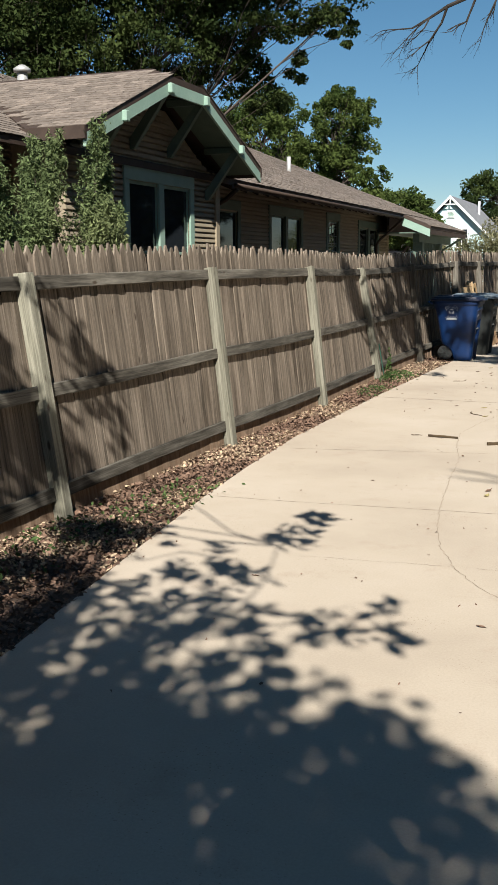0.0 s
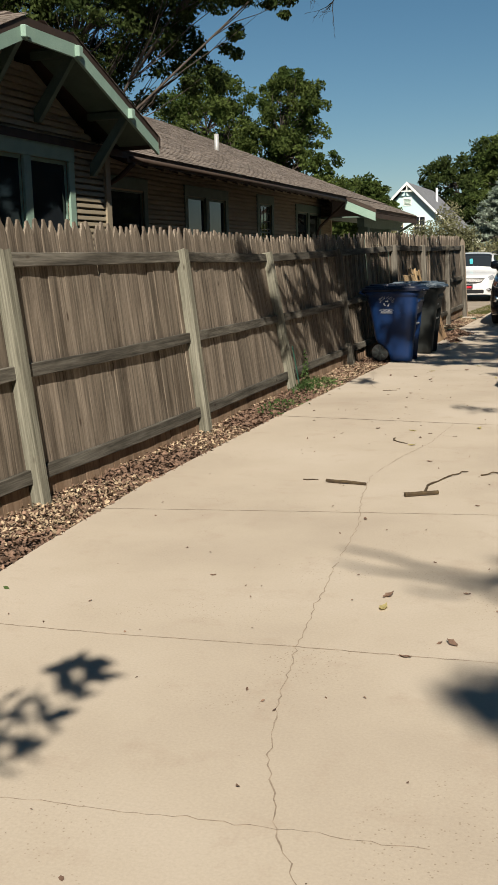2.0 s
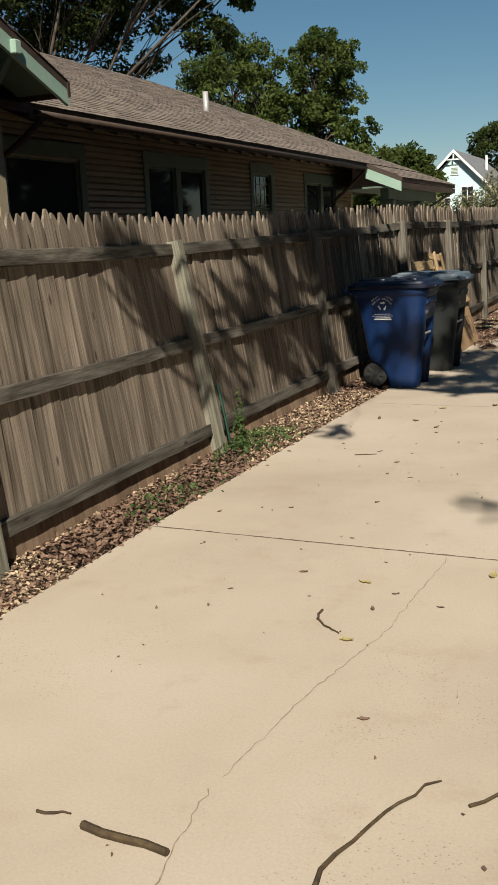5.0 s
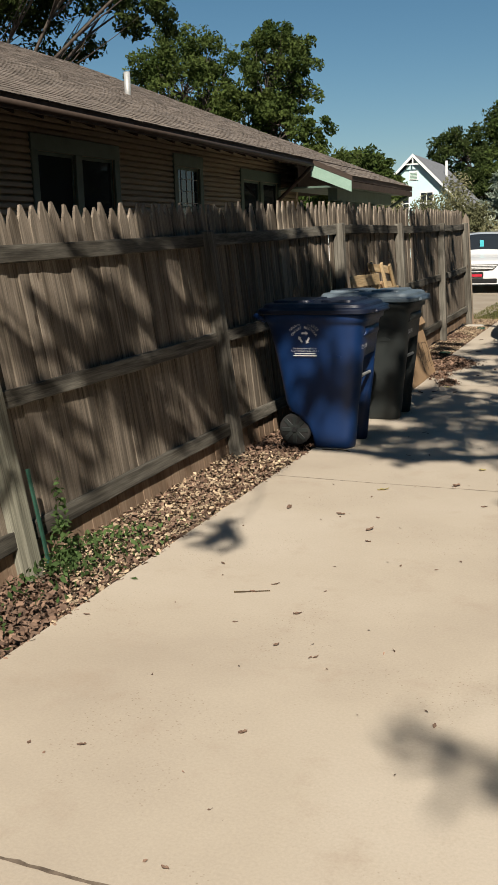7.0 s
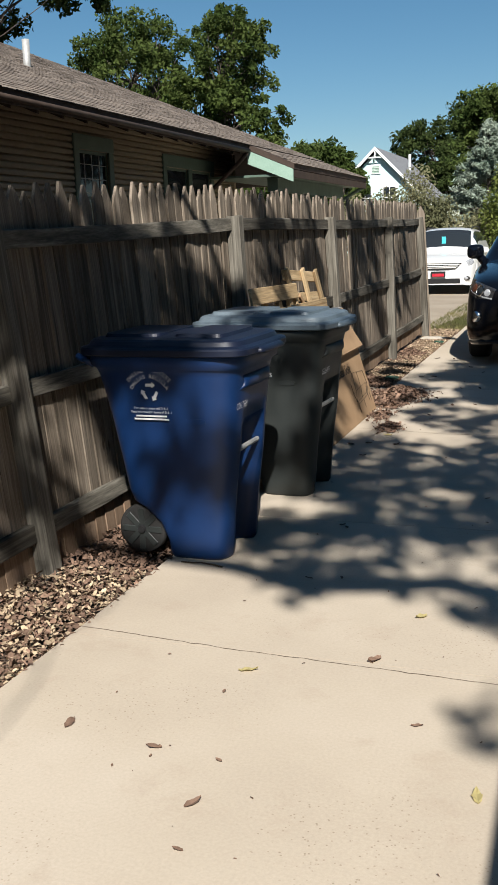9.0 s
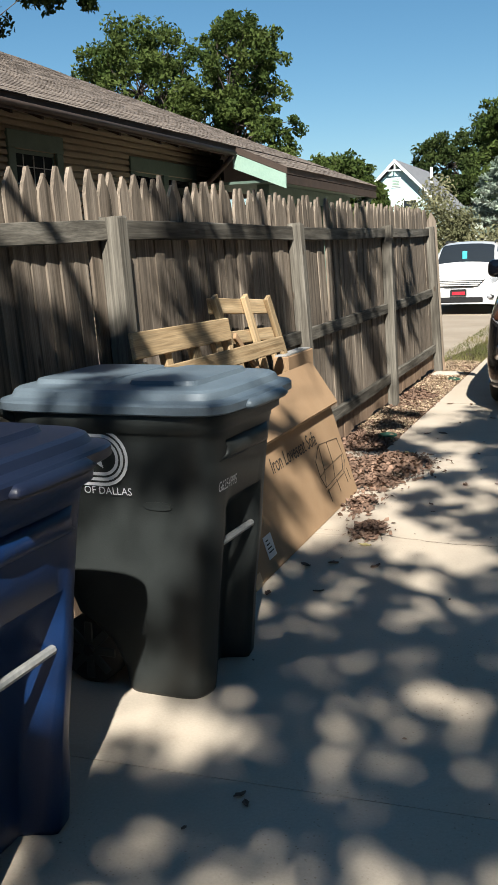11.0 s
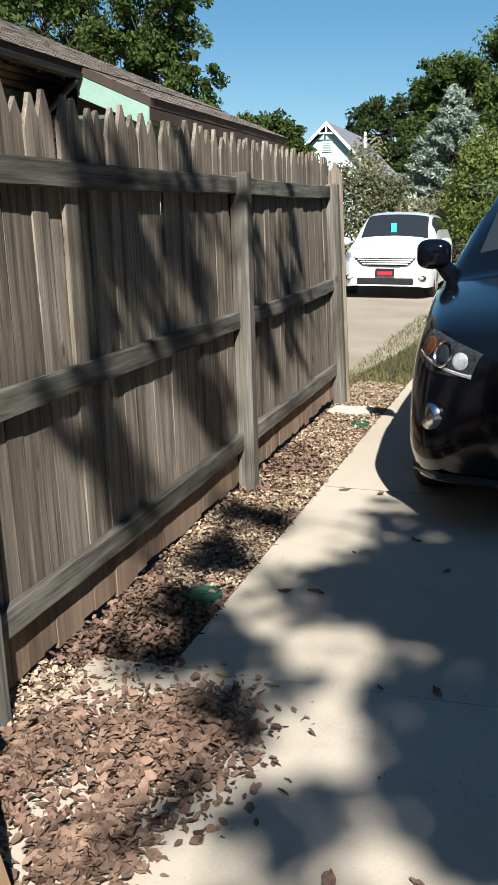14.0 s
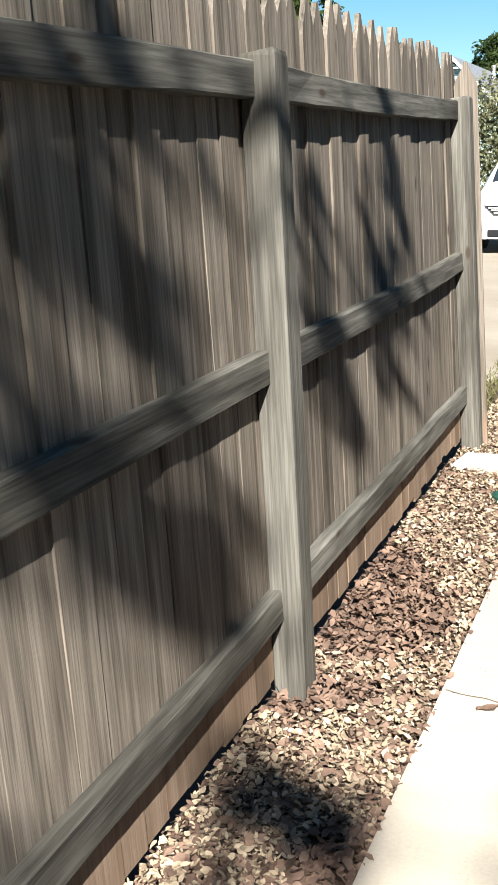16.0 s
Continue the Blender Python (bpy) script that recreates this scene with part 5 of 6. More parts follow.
def body_part(name, g, keep, material, parent, label="", n=4, cap=False):
    bm = bmesh.new()
    for s in (-1, 1):
        vs = {}

        def vert(i, j):
            if (i, j) not in vs:
                x, y, z = g[i, j]
                vs[(i, j)] = bm.verts.new((s * max(x, 0.0), y, z))
            return vs[(i, j)]

        for i in range(g.shape[0] - 1):
            for j in range(g.shape[1] - 1):
                if keep(i / n, j / n):
                    q = [vert(i, j), vert(i + 1, j), vert(i + 1, j + 1), vert(i, j + 1)]
                    bm.faces.new(q if s < 0 else q[::-1])
        if cap:
            for i in (0, g.shape[0] - 1):
                c = bm.verts.new((0, g[i, 0, 1], g[i, 0, 2]))
                ring = [vert(i, j) for j in range(g.shape[1])]
                for a, b in zip(ring, ring[1:]):
                    bm.faces.new((c, a, b))
    bmesh.ops.remove_doubles(bm, verts=bm.verts, dist=0.0005)
    bmesh.ops.recalc_face_normals(bm, faces=bm.faces)
    return part(name, bm, material, parent, label, smooth=True)


def wheel(parent, x, y, r, w, spokes=10):
    s = 1 if x > 0 else -1
    bm = bmesh.new()
    add_tube(bm, [(x - s * w, y, r), (x - s * w * 0.9, y, r), (x - s * 0.03, y, r), (x, y, r)], [r * 0.93, r, r, r * 0.92], 32)
    t = part("wheel", bm, M_RUBBER, parent, "black tyre", smooth=True)
    bm = bmesh.new()
    add_tube(bm, [(x + s * 0.001, y, r), (x + s * 0.012, y, r)], [r * 0.68, r * 0.64], 32)
    part("rim", bm, M_METAL, t, "silver alloy rim")
    bm = bmesh.new()
    for k in range(spokes):
        add_box(bm, x + s * 0.013, x + s * 0.024, -0.02, 0.02, r * 0.12, r * 0.62, Matrix.Translation((0, y, r)) @ pose(0, 0, 0, 360 * k / spokes, 0, 0))
    part("spokes", bm, M_CHROME, t)


def ellipsoid(c, r, m=None, seg=20):
    bm = bmesh.new()
    bmesh.ops.create_uvsphere(bm, u_segments=seg, v_segments=seg // 2, radius=1.0)
    bmesh.ops.transform(bm, matrix=(m or Matrix.Identity(4)) @ Matrix.Translation(c) @ Matrix.Diagonal((*r, 1)), verts=bm.verts)
    return bm


def on_body(g, i, j, s, n=4):
    """A pose on a lofted body at section i and profile point j, its z axis along the outward normal."""
    a, b = min(int(i * n), g.shape[0] - 2), min(int(j * n), g.shape[1] - 2)
    fi, fj = i * n - a, j * n - b
    p = g[a, b] * (1 - fi) * (1 - fj) + g[a + 1, b] * fi * (1 - fj) + g[a, b + 1] * (1 - fi) * fj + g[a + 1, b + 1] * fi * fj
    u, w = Vector(g[a + 1, b] - g[a, b]), Vector(g[a, b + 1] - g[a, b])
    nrm = u.cross(w).normalized()
    if nrm.dot(Vector((p[0], p[1] - 2.0, p[2] - 0.7))) < 0:
        nrm = -nrm
    p, nrm = Vector((s * p[0], p[1], p[2])), Vector((s * nrm.x, nrm.y, nrm.z))
    return Matrix.Translation(p) @ nrm.to_track_quat("Z", "Y").to_matrix().to_4x4()


def lamp_patch(name, g, i0, i1, j0, j1, material, parent, label, n=4):
    """A lens that lies 6 mm proud on both sides of a lofted body, with tapering ends."""
    out = {}
    for s in (-1, 1):
        bm = bmesh.new()
        rows = []
        for k in range(17):
            f = k / 16
            taper = 0.35 + 0.65 * math.sin(math.pi * min(1.0, 0.15 + 0.75 * f)) ** 0.5
            row = []
            for q in range(9):
                jj = (j0 + j1) / 2 + (q / 8 - 0.5) * (j1 - j0) * taper
                m = on_body(g, i0 + (i1 - i0) * f, jj, s)
                rim = 0.001 if q in (0, 8) or k in (0, 16) else 0.007
                row.append(bm.verts.new(m @ Vector((0, 0, rim))))
            rows.append(row)
        for a, b in zip(rows, rows[1:]):
            for q in range(8):
                bm.faces.new((a[q], a[q + 1], b[q + 1], b[q]))
        bmesh.ops.recalc_face_normals(bm, faces=bm.faces)
        out[s] = part(name, bm, material, parent, label, smooth=True)
    return out


van = thing("minivan", pose(-4.93, 41.2, -0.25), "white minivan parked facing the drive", "car")
VS = [(0.0, [(0.68, 0.25), (0.74, 0.4), (0.75, 0.6), (0.72, 0.77), (0.6, 0.88), (0.3, 0.92), (0, 0.93)]),
      (0.15, [(0.85, 0.22), (0.88, 0.4), (0.88, 0.62), (0.84, 0.8), (0.72, 0.93), (0.4, 0.97), (0, 0.98)]),
      (0.5, [(0.95, 0.22), (0.97, 0.4), (0.97, 0.66), (0.95, 0.88), (0.82, 1.0), (0.42, 1.05), (0, 1.06)]),
      (1.05, [(0.97, 0.22), (0.99, 0.42), (0.99, 0.72), (0.97, 0.98), (0.84, 1.08), (0.45, 1.13), (0, 1.15)]),
      (1.95, [(0.97, 0.22), (0.99, 0.42), (0.99, 0.75), (0.97, 1.08), (0.74, 1.62), (0.45, 1.72), (0, 1.74)]),
      (3.2, [(0.97, 0.22), (0.99, 0.42), (0.99, 0.75), (0.97, 1.08), (0.74, 1.66), (0.45, 1.76), (0, 1.78)]),
      (4.7, [(0.97, 0.22), (0.99, 0.42), (0.99, 0.75), (0.97, 1.08), (0.72, 1.62), (0.42, 1.7), (0, 1.72)]),
      (5.08, [(0.9, 0.3), (0.93, 0.45), (0.93, 0.75), (0.9, 1.05), (0.68, 1.5), (0.4, 1.56), (0, 1.58)])]
g = loft_body(VS)
shield = lambda i, j: 3.15 <= i < 3.9 and j >= 4.25
sidewin = lambda i, j: 3.6 <= i < 6.6 and 3.3 <= j < 4.0
body_part("body", g, lambda i, j: not shield(i, j) and not sidewin(i, j), M_CARWHITE, van, "glossy white body", cap=True)
body_part("windshield", g, shield, M_GLASS, van)
body_part("side_window", g, sidewin, M_GLASS, van)
gr = part("grille", prism([(-0.66, 0.86), (0.66, 0.86), (0.5, 0.7), (0.3, 0.665), (-0.3, 0.665), (-0.5, 0.7)], -0.03, 0.1, "y"), M_TRIMBLK, van)
for i in range(4):
    part("bar", box(-0.64 + 0.05 * i, 0.64 - 0.05 * i, -0.055, -0.031, 0.835 - i * 0.045, 0.862 - i * 0.045, bevel=0.006), M_CARWHITE, gr, "pale grille bar")
part("lower_intake", box(-0.6, 0.6, -0.02, 0.12, 0.28, 0.42, bevel=0.02), M_TRIMBLK, van)
pl = part("plate", box(-0.2, 0.2, -0.05, -0.021, 0.46, 0.62), M_TRIMBLK, van)
part("plate_face", box(-0.16, 0.16, -0.056, -0.0505, 0.48, 0.56), M_RED, pl, "red dealer plate")
lamp_patch("headlight", g, 0.55, 1.75, 2.75, 3.75, M_LENS, van, "clear headlight")
for s in (-1, 1):
    f = part("fog_light", ellipsoid((s * 0.76, 0.045, 0.42), (0.11, 0.06, 0.06)), M_TRIMBLK, van, smooth=True)
    part("lens", ellipsoid((s * 0.76, -0.005, 0.42), (0.06, 0.03, 0.045)), M_LENS, f, smooth=True)
    part("mirror", ellipsoid((s * 1.12, 1.35, 1.14), (0.13, 0.08, 0.1)), M_CARWHITE, van, "white door mirror", smooth=True)
    part("roof_rail", add_tube(bmesh.new(), [(s * 0.66, 2.2, 1.74), (s * 0.66, 2.4, 1.8), (s * 0.66, 4.3, 1.8), (s * 0.66, 4.5, 1.72)], 0.018, 6), M_TRIMBLK, van)
    wheel(van, s * 0.985, 0.95, 0.34, 0.22)
    wheel(van, s * 0.985, 4.0, 0.34, 0.22)
part("tag", box(-0.09, 0.03, 1.32, 1.326, 1.33, 1.55, Matrix.Translation((0, 0.02, 0.0))), M_TEAL, van, "teal tag hanging in the windshield")

car2 = thing("sedan", pose(-2.3, 47.5, -0.25), "grey-white car parked behind the minivan", "car")
CS = [(y0, [(x * 0.9, z * 0.82) for x, z in pr]) for y0, pr in VS]
g2 = loft_body(CS)
body_part("body", g2, lambda i, j: not shield(i, j) and not sidewin(i, j), M_CARWHITE, car2, cap=True)
body_part("windshield", g2, shield, M_GLASS, car2)
body_part("side_window", g2, sidewin, M_GLASS, car2)
for s in (-1, 1):
    wheel(car2, s * 0.89, 0.95, 0.32, 0.2)
    wheel(car2, s * 0.89, 4.0, 0.32, 0.2)

suv = thing("suv", pose(-1.4, 24.25, 0.0), "glossy black sport utility car parked on the driveway", "car")
SS = [(0.0, [(0.45, 0.27), (0.52, 0.4), (0.55, 0.6), (0.53, 0.76), (0.46, 0.86), (0.25, 0.89), (0, 0.9)]),
      (0.12, [(0.76, 0.24), (0.81, 0.38), (0.82, 0.6), (0.79, 0.8), (0.7, 0.92), (0.36, 0.96), (0, 0.97)]),
      (0.4, [(0.91, 0.22), (0.95, 0.36), (0.95, 0.6), (0.92, 0.84), (0.81, 0.98), (0.42, 1.03), (0, 1.04)]),
      (0.85, [(0.94, 0.25), (0.97, 0.42), (0.975, 0.66), (0.95, 0.9), (0.86, 1.04), (0.45, 1.1), (0, 1.11)]),
      (1.3, [(0.94, 0.25), (0.97, 0.42), (0.975, 0.68), (0.955, 0.97), (0.87, 1.09), (0.45, 1.16), (0, 1.17)]),
      (1.55, [(0.94, 0.25), (0.97, 0.42), (0.975, 0.68), (0.955, 1.0), (0.84, 1.12), (0.45, 1.2), (0, 1.21)]),
      (2.4, [(0.94, 0.25), (0.97, 0.42), (0.975, 0.7), (0.955, 1.05), (0.67, 1.6), (0.4, 1.67), (0, 1.68)]),
      (3.5, [(0.94, 0.25), (0.97, 0.42), (0.975, 0.7), (0.955, 1.06), (0.65, 1.63), (0.4, 1.69), (0, 1.7)]),
      (4.4, [(0.93, 0.27), (0.96, 0.43), (0.965, 0.72), (0.94, 1.08), (0.62, 1.5), (0.38, 1.58), (0, 1.6)]),
      (4.77, [(0.8, 0.3), (0.88, 0.45), (0.9, 0.72), (0.86, 1.0), (0.6, 1.1), (0.3, 1.14), (0, 1.14)])]
g3 = loft_body(SS)
shield3 = lambda i, j: 5.1 <= i < 5.95 and j >= 4.25
side3 = lambda i, j: 5.7 <= i < 8.4 and 3.25 <= j < 4.0
body_part("body", g3, lambda i, j: not shield3(i, j) and not side3(i, j), M_CARBLACK, suv, "glossy black body", cap=True)
body_part("windshield", g3, shield3, M_GLASS, suv)
body_part("side_window", g3, side3, M_GLASS, suv)
gr = part("grille", box(-0.42, 0.42, -0.03, 0.08, 0.4, 0.8, bevel=0.02), M_TRIMBLK, suv)
for i in range(5):
    part("bar", box(-0.4, 0.4, -0.05, -0.031, 0.46 + i * 0.07, 0.48 + i * 0.07, bevel=0.005), M_CHROME, gr, "chrome grille bar")
heads = lamp_patch("headlight", g3, 0.4, 1.85, 2.75, 3.85, M_LAMPDARK, suv, "dark headlight cluster under a clear lens")
for s in (-1, 1):
    h = heads[s]
    ring = bmesh.new()
    add_tube(ring, [(0.06 * math.cos(k * math.pi / 12), 0.06 * math.sin(k * math.pi / 12), 0.008) for k in range(25)], 0.007, 6, False)
    part("lamp_ring", ring, M_CHROME, h, "", on_body(g3, 1.02, 3.3, s))
    part("projector", ellipsoid((0, 0, 0.004), (0.045, 0.045, 0.012)), M_GLASS, h, "", on_body(g3, 1.02, 3.3, s), True)
    part("turn_signal", ellipsoid((0, 0, 0.004), (0.075, 0.05, 0.008)), M_AMBER, h, "amber turn signal", on_body(g3, 1.5, 3.3, s), True)
    part("inner_lamp", ellipsoid((0, 0, 0.004), (0.042, 0.042, 0.01)), M_LENS, h, "", on_body(g3, 0.66, 3.25, s), True)
    strip = bmesh.new()
    add_tube(strip, [tuple(on_body(g3, 0.4 + 0.17 * k, 2.86 + 0.02 * k, s).translation) for k in range(9)], 0.011, 6)
    part("light_strip", strip, M_LENS, h)
    f = part("fog_light", add_tube(bmesh.new(), [(0, 0.03, 0), (0, -0.015, 0)], 0.062, 20), M_CHROME, suv, "round fog light", on_body(g3, 0.98, 1.8, s) @ pose(0, 0, 0, 90, 0, 0), True)
    part("lens", ellipsoid((0, -0.012, 0), (0.054, 0.014, 0.054)), M_LENS, f, smooth=True)
    mi = part("mirror", loft_rings([[(s * (1.0 + p[0]), 1.62 + w, 1.24 + p[1]) for p in ring_points(-0.1 * k, 0.1 * k, 0.088 * k, 0, 3.2, 28)] for w, k in ((0.0, 0.55), (0.015, 0.85), (0.05, 1.0), (0.1, 1.02), (0.13, 1.0), (0.14, 0.9))]), M_CARBLACK, suv, "black door mirror", smooth=True)
    part("stalk", add_tube(bmesh.new(), [(s * 0.88, 1.72, 1.1), (s * 0.95, 1.7, 1.18)], [0.06, 0.05], 8), M_CARBLACK, mi)
    part("lip", add_tube(bmesh.new(), [(s * 0.5, -0.01, 0.28), (s * 0.78, 0.1, 0.27), (s * 0.92, 0.36, 0.25)], [0.02, 0.02, 0.015], 6), M_TRIMBLK, suv)
    wheel(suv, s * 0.965, 0.98, 0.37, 0.24)
    wheel(suv, s * 0.965, 3.75, 0.37, 0.24)


# Unseen; van placed and sized so its roof edge casts the drive's straight shadow.
cargo = thing("cargo_van", pose(0.55, 12.42, 0.0), "tall white unseen cargo van, added to cast a straight-edged shadow on the drive", "car")
part("body", box(-0.975, 0.975, 0.0, 5.2, 0.35, 2.12, bevel=0.04), M_CARWHITE, cargo)
part("bumper", box(-0.95, 0.95, -0.08, 0.0, 0.4, 0.58, bevel=0.02), M_TRIMBLK, cargo)
for s in (-1, 1):
    part("rear_window", box(s * 0.45 - 0.32, s * 0.45 + 0.32, -0.006, 0.02, 1.3, 1.85, bevel=0.003), M_GLASS, cargo)
    part("tail_light", box(s * 0.92 - 0.04, s * 0.92 + 0.04, -0.012, 0.05, 0.9, 1.4, bevel=0.005), M_AMBER, cargo)
    wheel(cargo, s * 0.97, 1.0, 0.36, 0.24)
    wheel(cargo, s * 0.97, 4.2, 0.36, 0.24)


# ---- wheeled carts ----
def make_cart(m, body_mat, lid_mat, label):
    c = thing("wheeled_cart", m, label, "trash cart", "carts beside the fence")
    prof = [(0.0, -0.03, 0.278, 0.25), (0.015, -0.035, 0.288, 0.257), (0.08, -0.045, 0.294, 0.26), (0.17, -0.09, 0.302, 0.264), (0.24, -0.17, 0.308, 0.267), (0.27, -0.225, 0.311, 0.269), (0.33, -0.25, 0.318, 0.272), (0.5, -0.28, 0.34, 0.282), (0.6, -0.3, 0.347, 0.288), (0.66, -0.31, 0.352, 0.292), (0.69, -0.316, 0.355, 0.295), (0.8, -0.34, 0.366, 0.306), (0.9, -0.365, 0.378, 0.318), (0.935, -0.38, 0.386, 0.324), (0.95, -0.4, 0.41, 0.345), (1.0, -0.405, 0.415, 0.35), (1.005, -0.4, 0.41, 0.345)]
    rings = []
    for z, x0, x1, hy in prof:
        deep = 0.095 * (1.0 if z < 0.62 else 0.55 if z < 0.67 else 0.0)
        ring = []
        for px, py, pz in ring_points(x0, x1, hy, z, 5.5, 112):
            if px > (x0 + x1) / 2:
                px -= deep * min(1.0, max(0.0, (0.15 - abs(py)) / 0.03))
            ring.append((px, py, pz))
        rings.append(ring)
    b = part("body", loft_rings(rings), body_mat, c, smooth=True)
    lid = part("lid", loft_rings([ring_points(x0, x1, hy, z, e, 112) for x0, x1, hy, z, e in ((-0.425, 0.435, 0.362, 1.0, 7), (-0.433, 0.445, 0.37, 1.006, 7), (-0.433, 0.445, 0.37, 1.03, 7), (-0.428, 0.438, 0.364, 1.038, 7), (-0.4, 0.405, 0.335, 1.046, 7), (-0.39, 0.395, 0.325, 1.066, 7), (-0.38, 0.38, 0.312, 1.074, 7), (-0.1, 0.1, 0.1, 1.09, 5))]), lid_mat, c)
    for x0, x1 in ((-0.34, -0.02), (0.03, 0.3)):
        part("rib", loft_rings([ring_points(x0, x1, 0.235, 1.07, 8, 40), ring_points(x0 + 0.01, x1 - 0.01, 0.225, 1.094, 8, 40)]), lid_mat, lid)
    part("lip", loft_rings([ring_points(0.4, 0.47, 0.16, 1.0, 5, 28), ring_points(0.4, 0.478, 0.17, 1.012, 5, 28), ring_points(0.4, 0.46, 0.15, 1.03, 5, 28)]), lid_mat, lid, smooth=True)
    part("handle", add_tube(bmesh.new(), [(-0.37, -0.26, 0.95), (-0.45, -0.26, 0.985), (-0.45, 0.26, 0.985), (-0.37, 0.26, 0.95)], 0.018, 8), body_mat, c, smooth=True)
    part("lift_bar", add_tube(bmesh.new(), [(0.315, -0.14, 0.53), (0.315, 0.14, 0.53)], 0.013, 8), M_METAL, c, "metal lift bar")
    part("brow", loft_rings([ring_points(0.3, 0.382 + w, 0.2 - 2 * w, z, 5, 28) for z, w in ((0.83, -0.012), (0.85, 0.012), (0.875, 0.014), (0.9, 0.0))]), body_mat, c, smooth=True)
    for s in (-1, 1):
        part("grip_dent", loft_rings([[(0.17 + p[0] * 0.35, s * 0.287 + s * p[2], 0.69 + p[1] * 0.07) for p in ring_points(-0.15, 0.15, 0.2, w, 2.5, 24)] for w in (0.0, 0.01)]), body_mat, c)
        bm = bmesh.new()
        add_tube(bm, [(-0.17, s * 0.16, 0.125), (-0.17, s * 0.17, 0.125), (-0.17, s * 0.222, 0.125), (-0.17, s * 0.23, 0.125)], [0.115, 0.125, 0.125, 0.115], 28)
        w = part("wheel", bm, M_RUBBER, c, "black plastic wheel", smooth=True)
        bm = bmesh.new()
        for k in range(8):
            add_box(bm, -0.016, 0.016, s * 0.232 - 0.004, s * 0.232 + 0.004, 0.02, 0.105, Matrix.Translation((-0.17, 0, 0.125)) @ pose(0, 0, 0, 0, 45 * k, 0), 0.003)
        part("spokes", bm, M_GREY, w)
        part("hub", add_tube(bmesh.new(), [(-0.17, s * 0.229, 0.125), (-0.17, s * 0.246, 0.125)], [0.024, 0.018], 12), M_TRIMBLK, w)
    part("axle", add_tube(bmesh.new(), [(-0.17, -0.16, 0.125), (-0.17, 0.16, 0.125)], 0.012, 8), M_METAL, c)
    return c


def face_pose(x, z, lift=0.003):
    """A pose on the cart's printed side at x, z."""
    hy = 0.251 + 0.0745 * z + lift
    return pose(x, -hy, z, 94, 0, 0)


blue = make_cart(pose(-2.945, 17.37, 0.0, 0, 0, -2), M_BLUE, M_BLUELID, "blue plastic recycling cart with navy lid")
for words, rad in (("DALLAS RECYCLES", 0.135), ("DALLAS RECICLA", 0.104)):
    for i, ch in enumerate(words):
        if ch == " ":
            continue
        a = (i - (len(words) - 1) / 2) * 0.0168 / rad
        lettering(ch, 0.027, M_WHITEPRINT, blue, face_pose(-0.05, 0.8) @ Matrix.Translation((rad * math.sin(a), rad * math.cos(a), 0)) @ pose(0, 0, 0, 0, 0, -math.degrees(a)))
for k in range(3):
    arrow = prism([(-0.022, 0.026), (0.012, 0.026), (0.012, 0.018), (0.03, 0.033), (0.012, 0.048), (0.012, 0.04), (-0.018, 0.04)], 0.0, 0.0015, "z")
    part("arrow", arrow, M_WHITEPRINT, blue, "white recycling arrow", face_pose(-0.05, 0.83) @ pose(0, 0, 0, 0, 0, 120 * k))
for i, words in enumerate(("For information call 3-1-1", "Para información llame al 3-1-1")):
    lettering(words, 0.017, M_WHITEPRINT, blue, face_pose(-0.05, 0.75 - i * 0.018))
for i, w in enumerate((0.16, 0.18)):
    part("print_bar", box(-w / 2, w / 2, -0.004, 0.004, 0, 0.001), M_WHITEPRINT, blue, "", face_pose(-0.05, 0.713 - i * 0.015))
lettering("C0117589", 0.045, M_WHITEPRINT, blue, pose(0.37, -0.2, 0.76, 90, 0, 90) @ pose(0, 0, 0, 6, 0, 0) @ Matrix.Diagonal((0.75, 1, 1, 1)))

grey = make_cart(pose(-2.855, 18.62, 0.0, 0, 0, -3), M_GREY, M_GREYLID, "charcoal plastic trash cart with slate-blue lid")
for i, r in enumerate((0.098, 0.08, 0.062)):
    arc = [(-0.11, r), (0.0, r)] + [(r * math.sin(a), r * math.cos(a)) for a in np.linspace(0.2, math.pi - 0.2, 12)] + [(0.0, -r), (-0.11, -r)]
    bm = bmesh.new()
    pr = [(Vector((x, y, 0.0005)), Vector((x * (1 - 0.011 / r) if x > 0 else x, y * (1 - 0.011 / r), 0.0005))) for x, y in arc]
    vs = [(bm.verts.new(a), bm.verts.new(b)) for a, b in pr]
    for a, b in zip(vs, vs[1:]):
        bm.faces.new((a[0], b[0], b[1], a[1]))
    part("emblem_stripe", bm, M_WHITEPRINT, grey, "white rounded emblem stripe", face_pose(-0.015, 0.85))
star = [((0.045 if k % 2 == 0 else 0.02) * math.sin(k * math.pi / 5), (0.045 if k % 2 == 0 else 0.02) * math.cos(k * math.pi / 5)) for k in range(10)]
part("emblem_star", prism(star, 0.0, 0.001, "z"), M_WHITEPRINT, grey, "", face_pose(-0.04, 0.85))
lettering("CITY OF DALLAS", 0.036, M_WHITEPRINT, grey, face_pose(-0.05, 0.735))
lettering("G6254995", 0.05, M_WHITEPRINT, grey, pose(0.37, -0.17, 0.75, 90, 0, 90) @ pose(0, 0, 0, 6, 0, 0) @ Matrix.Diagonal((0.7, 1, 1, 1)))


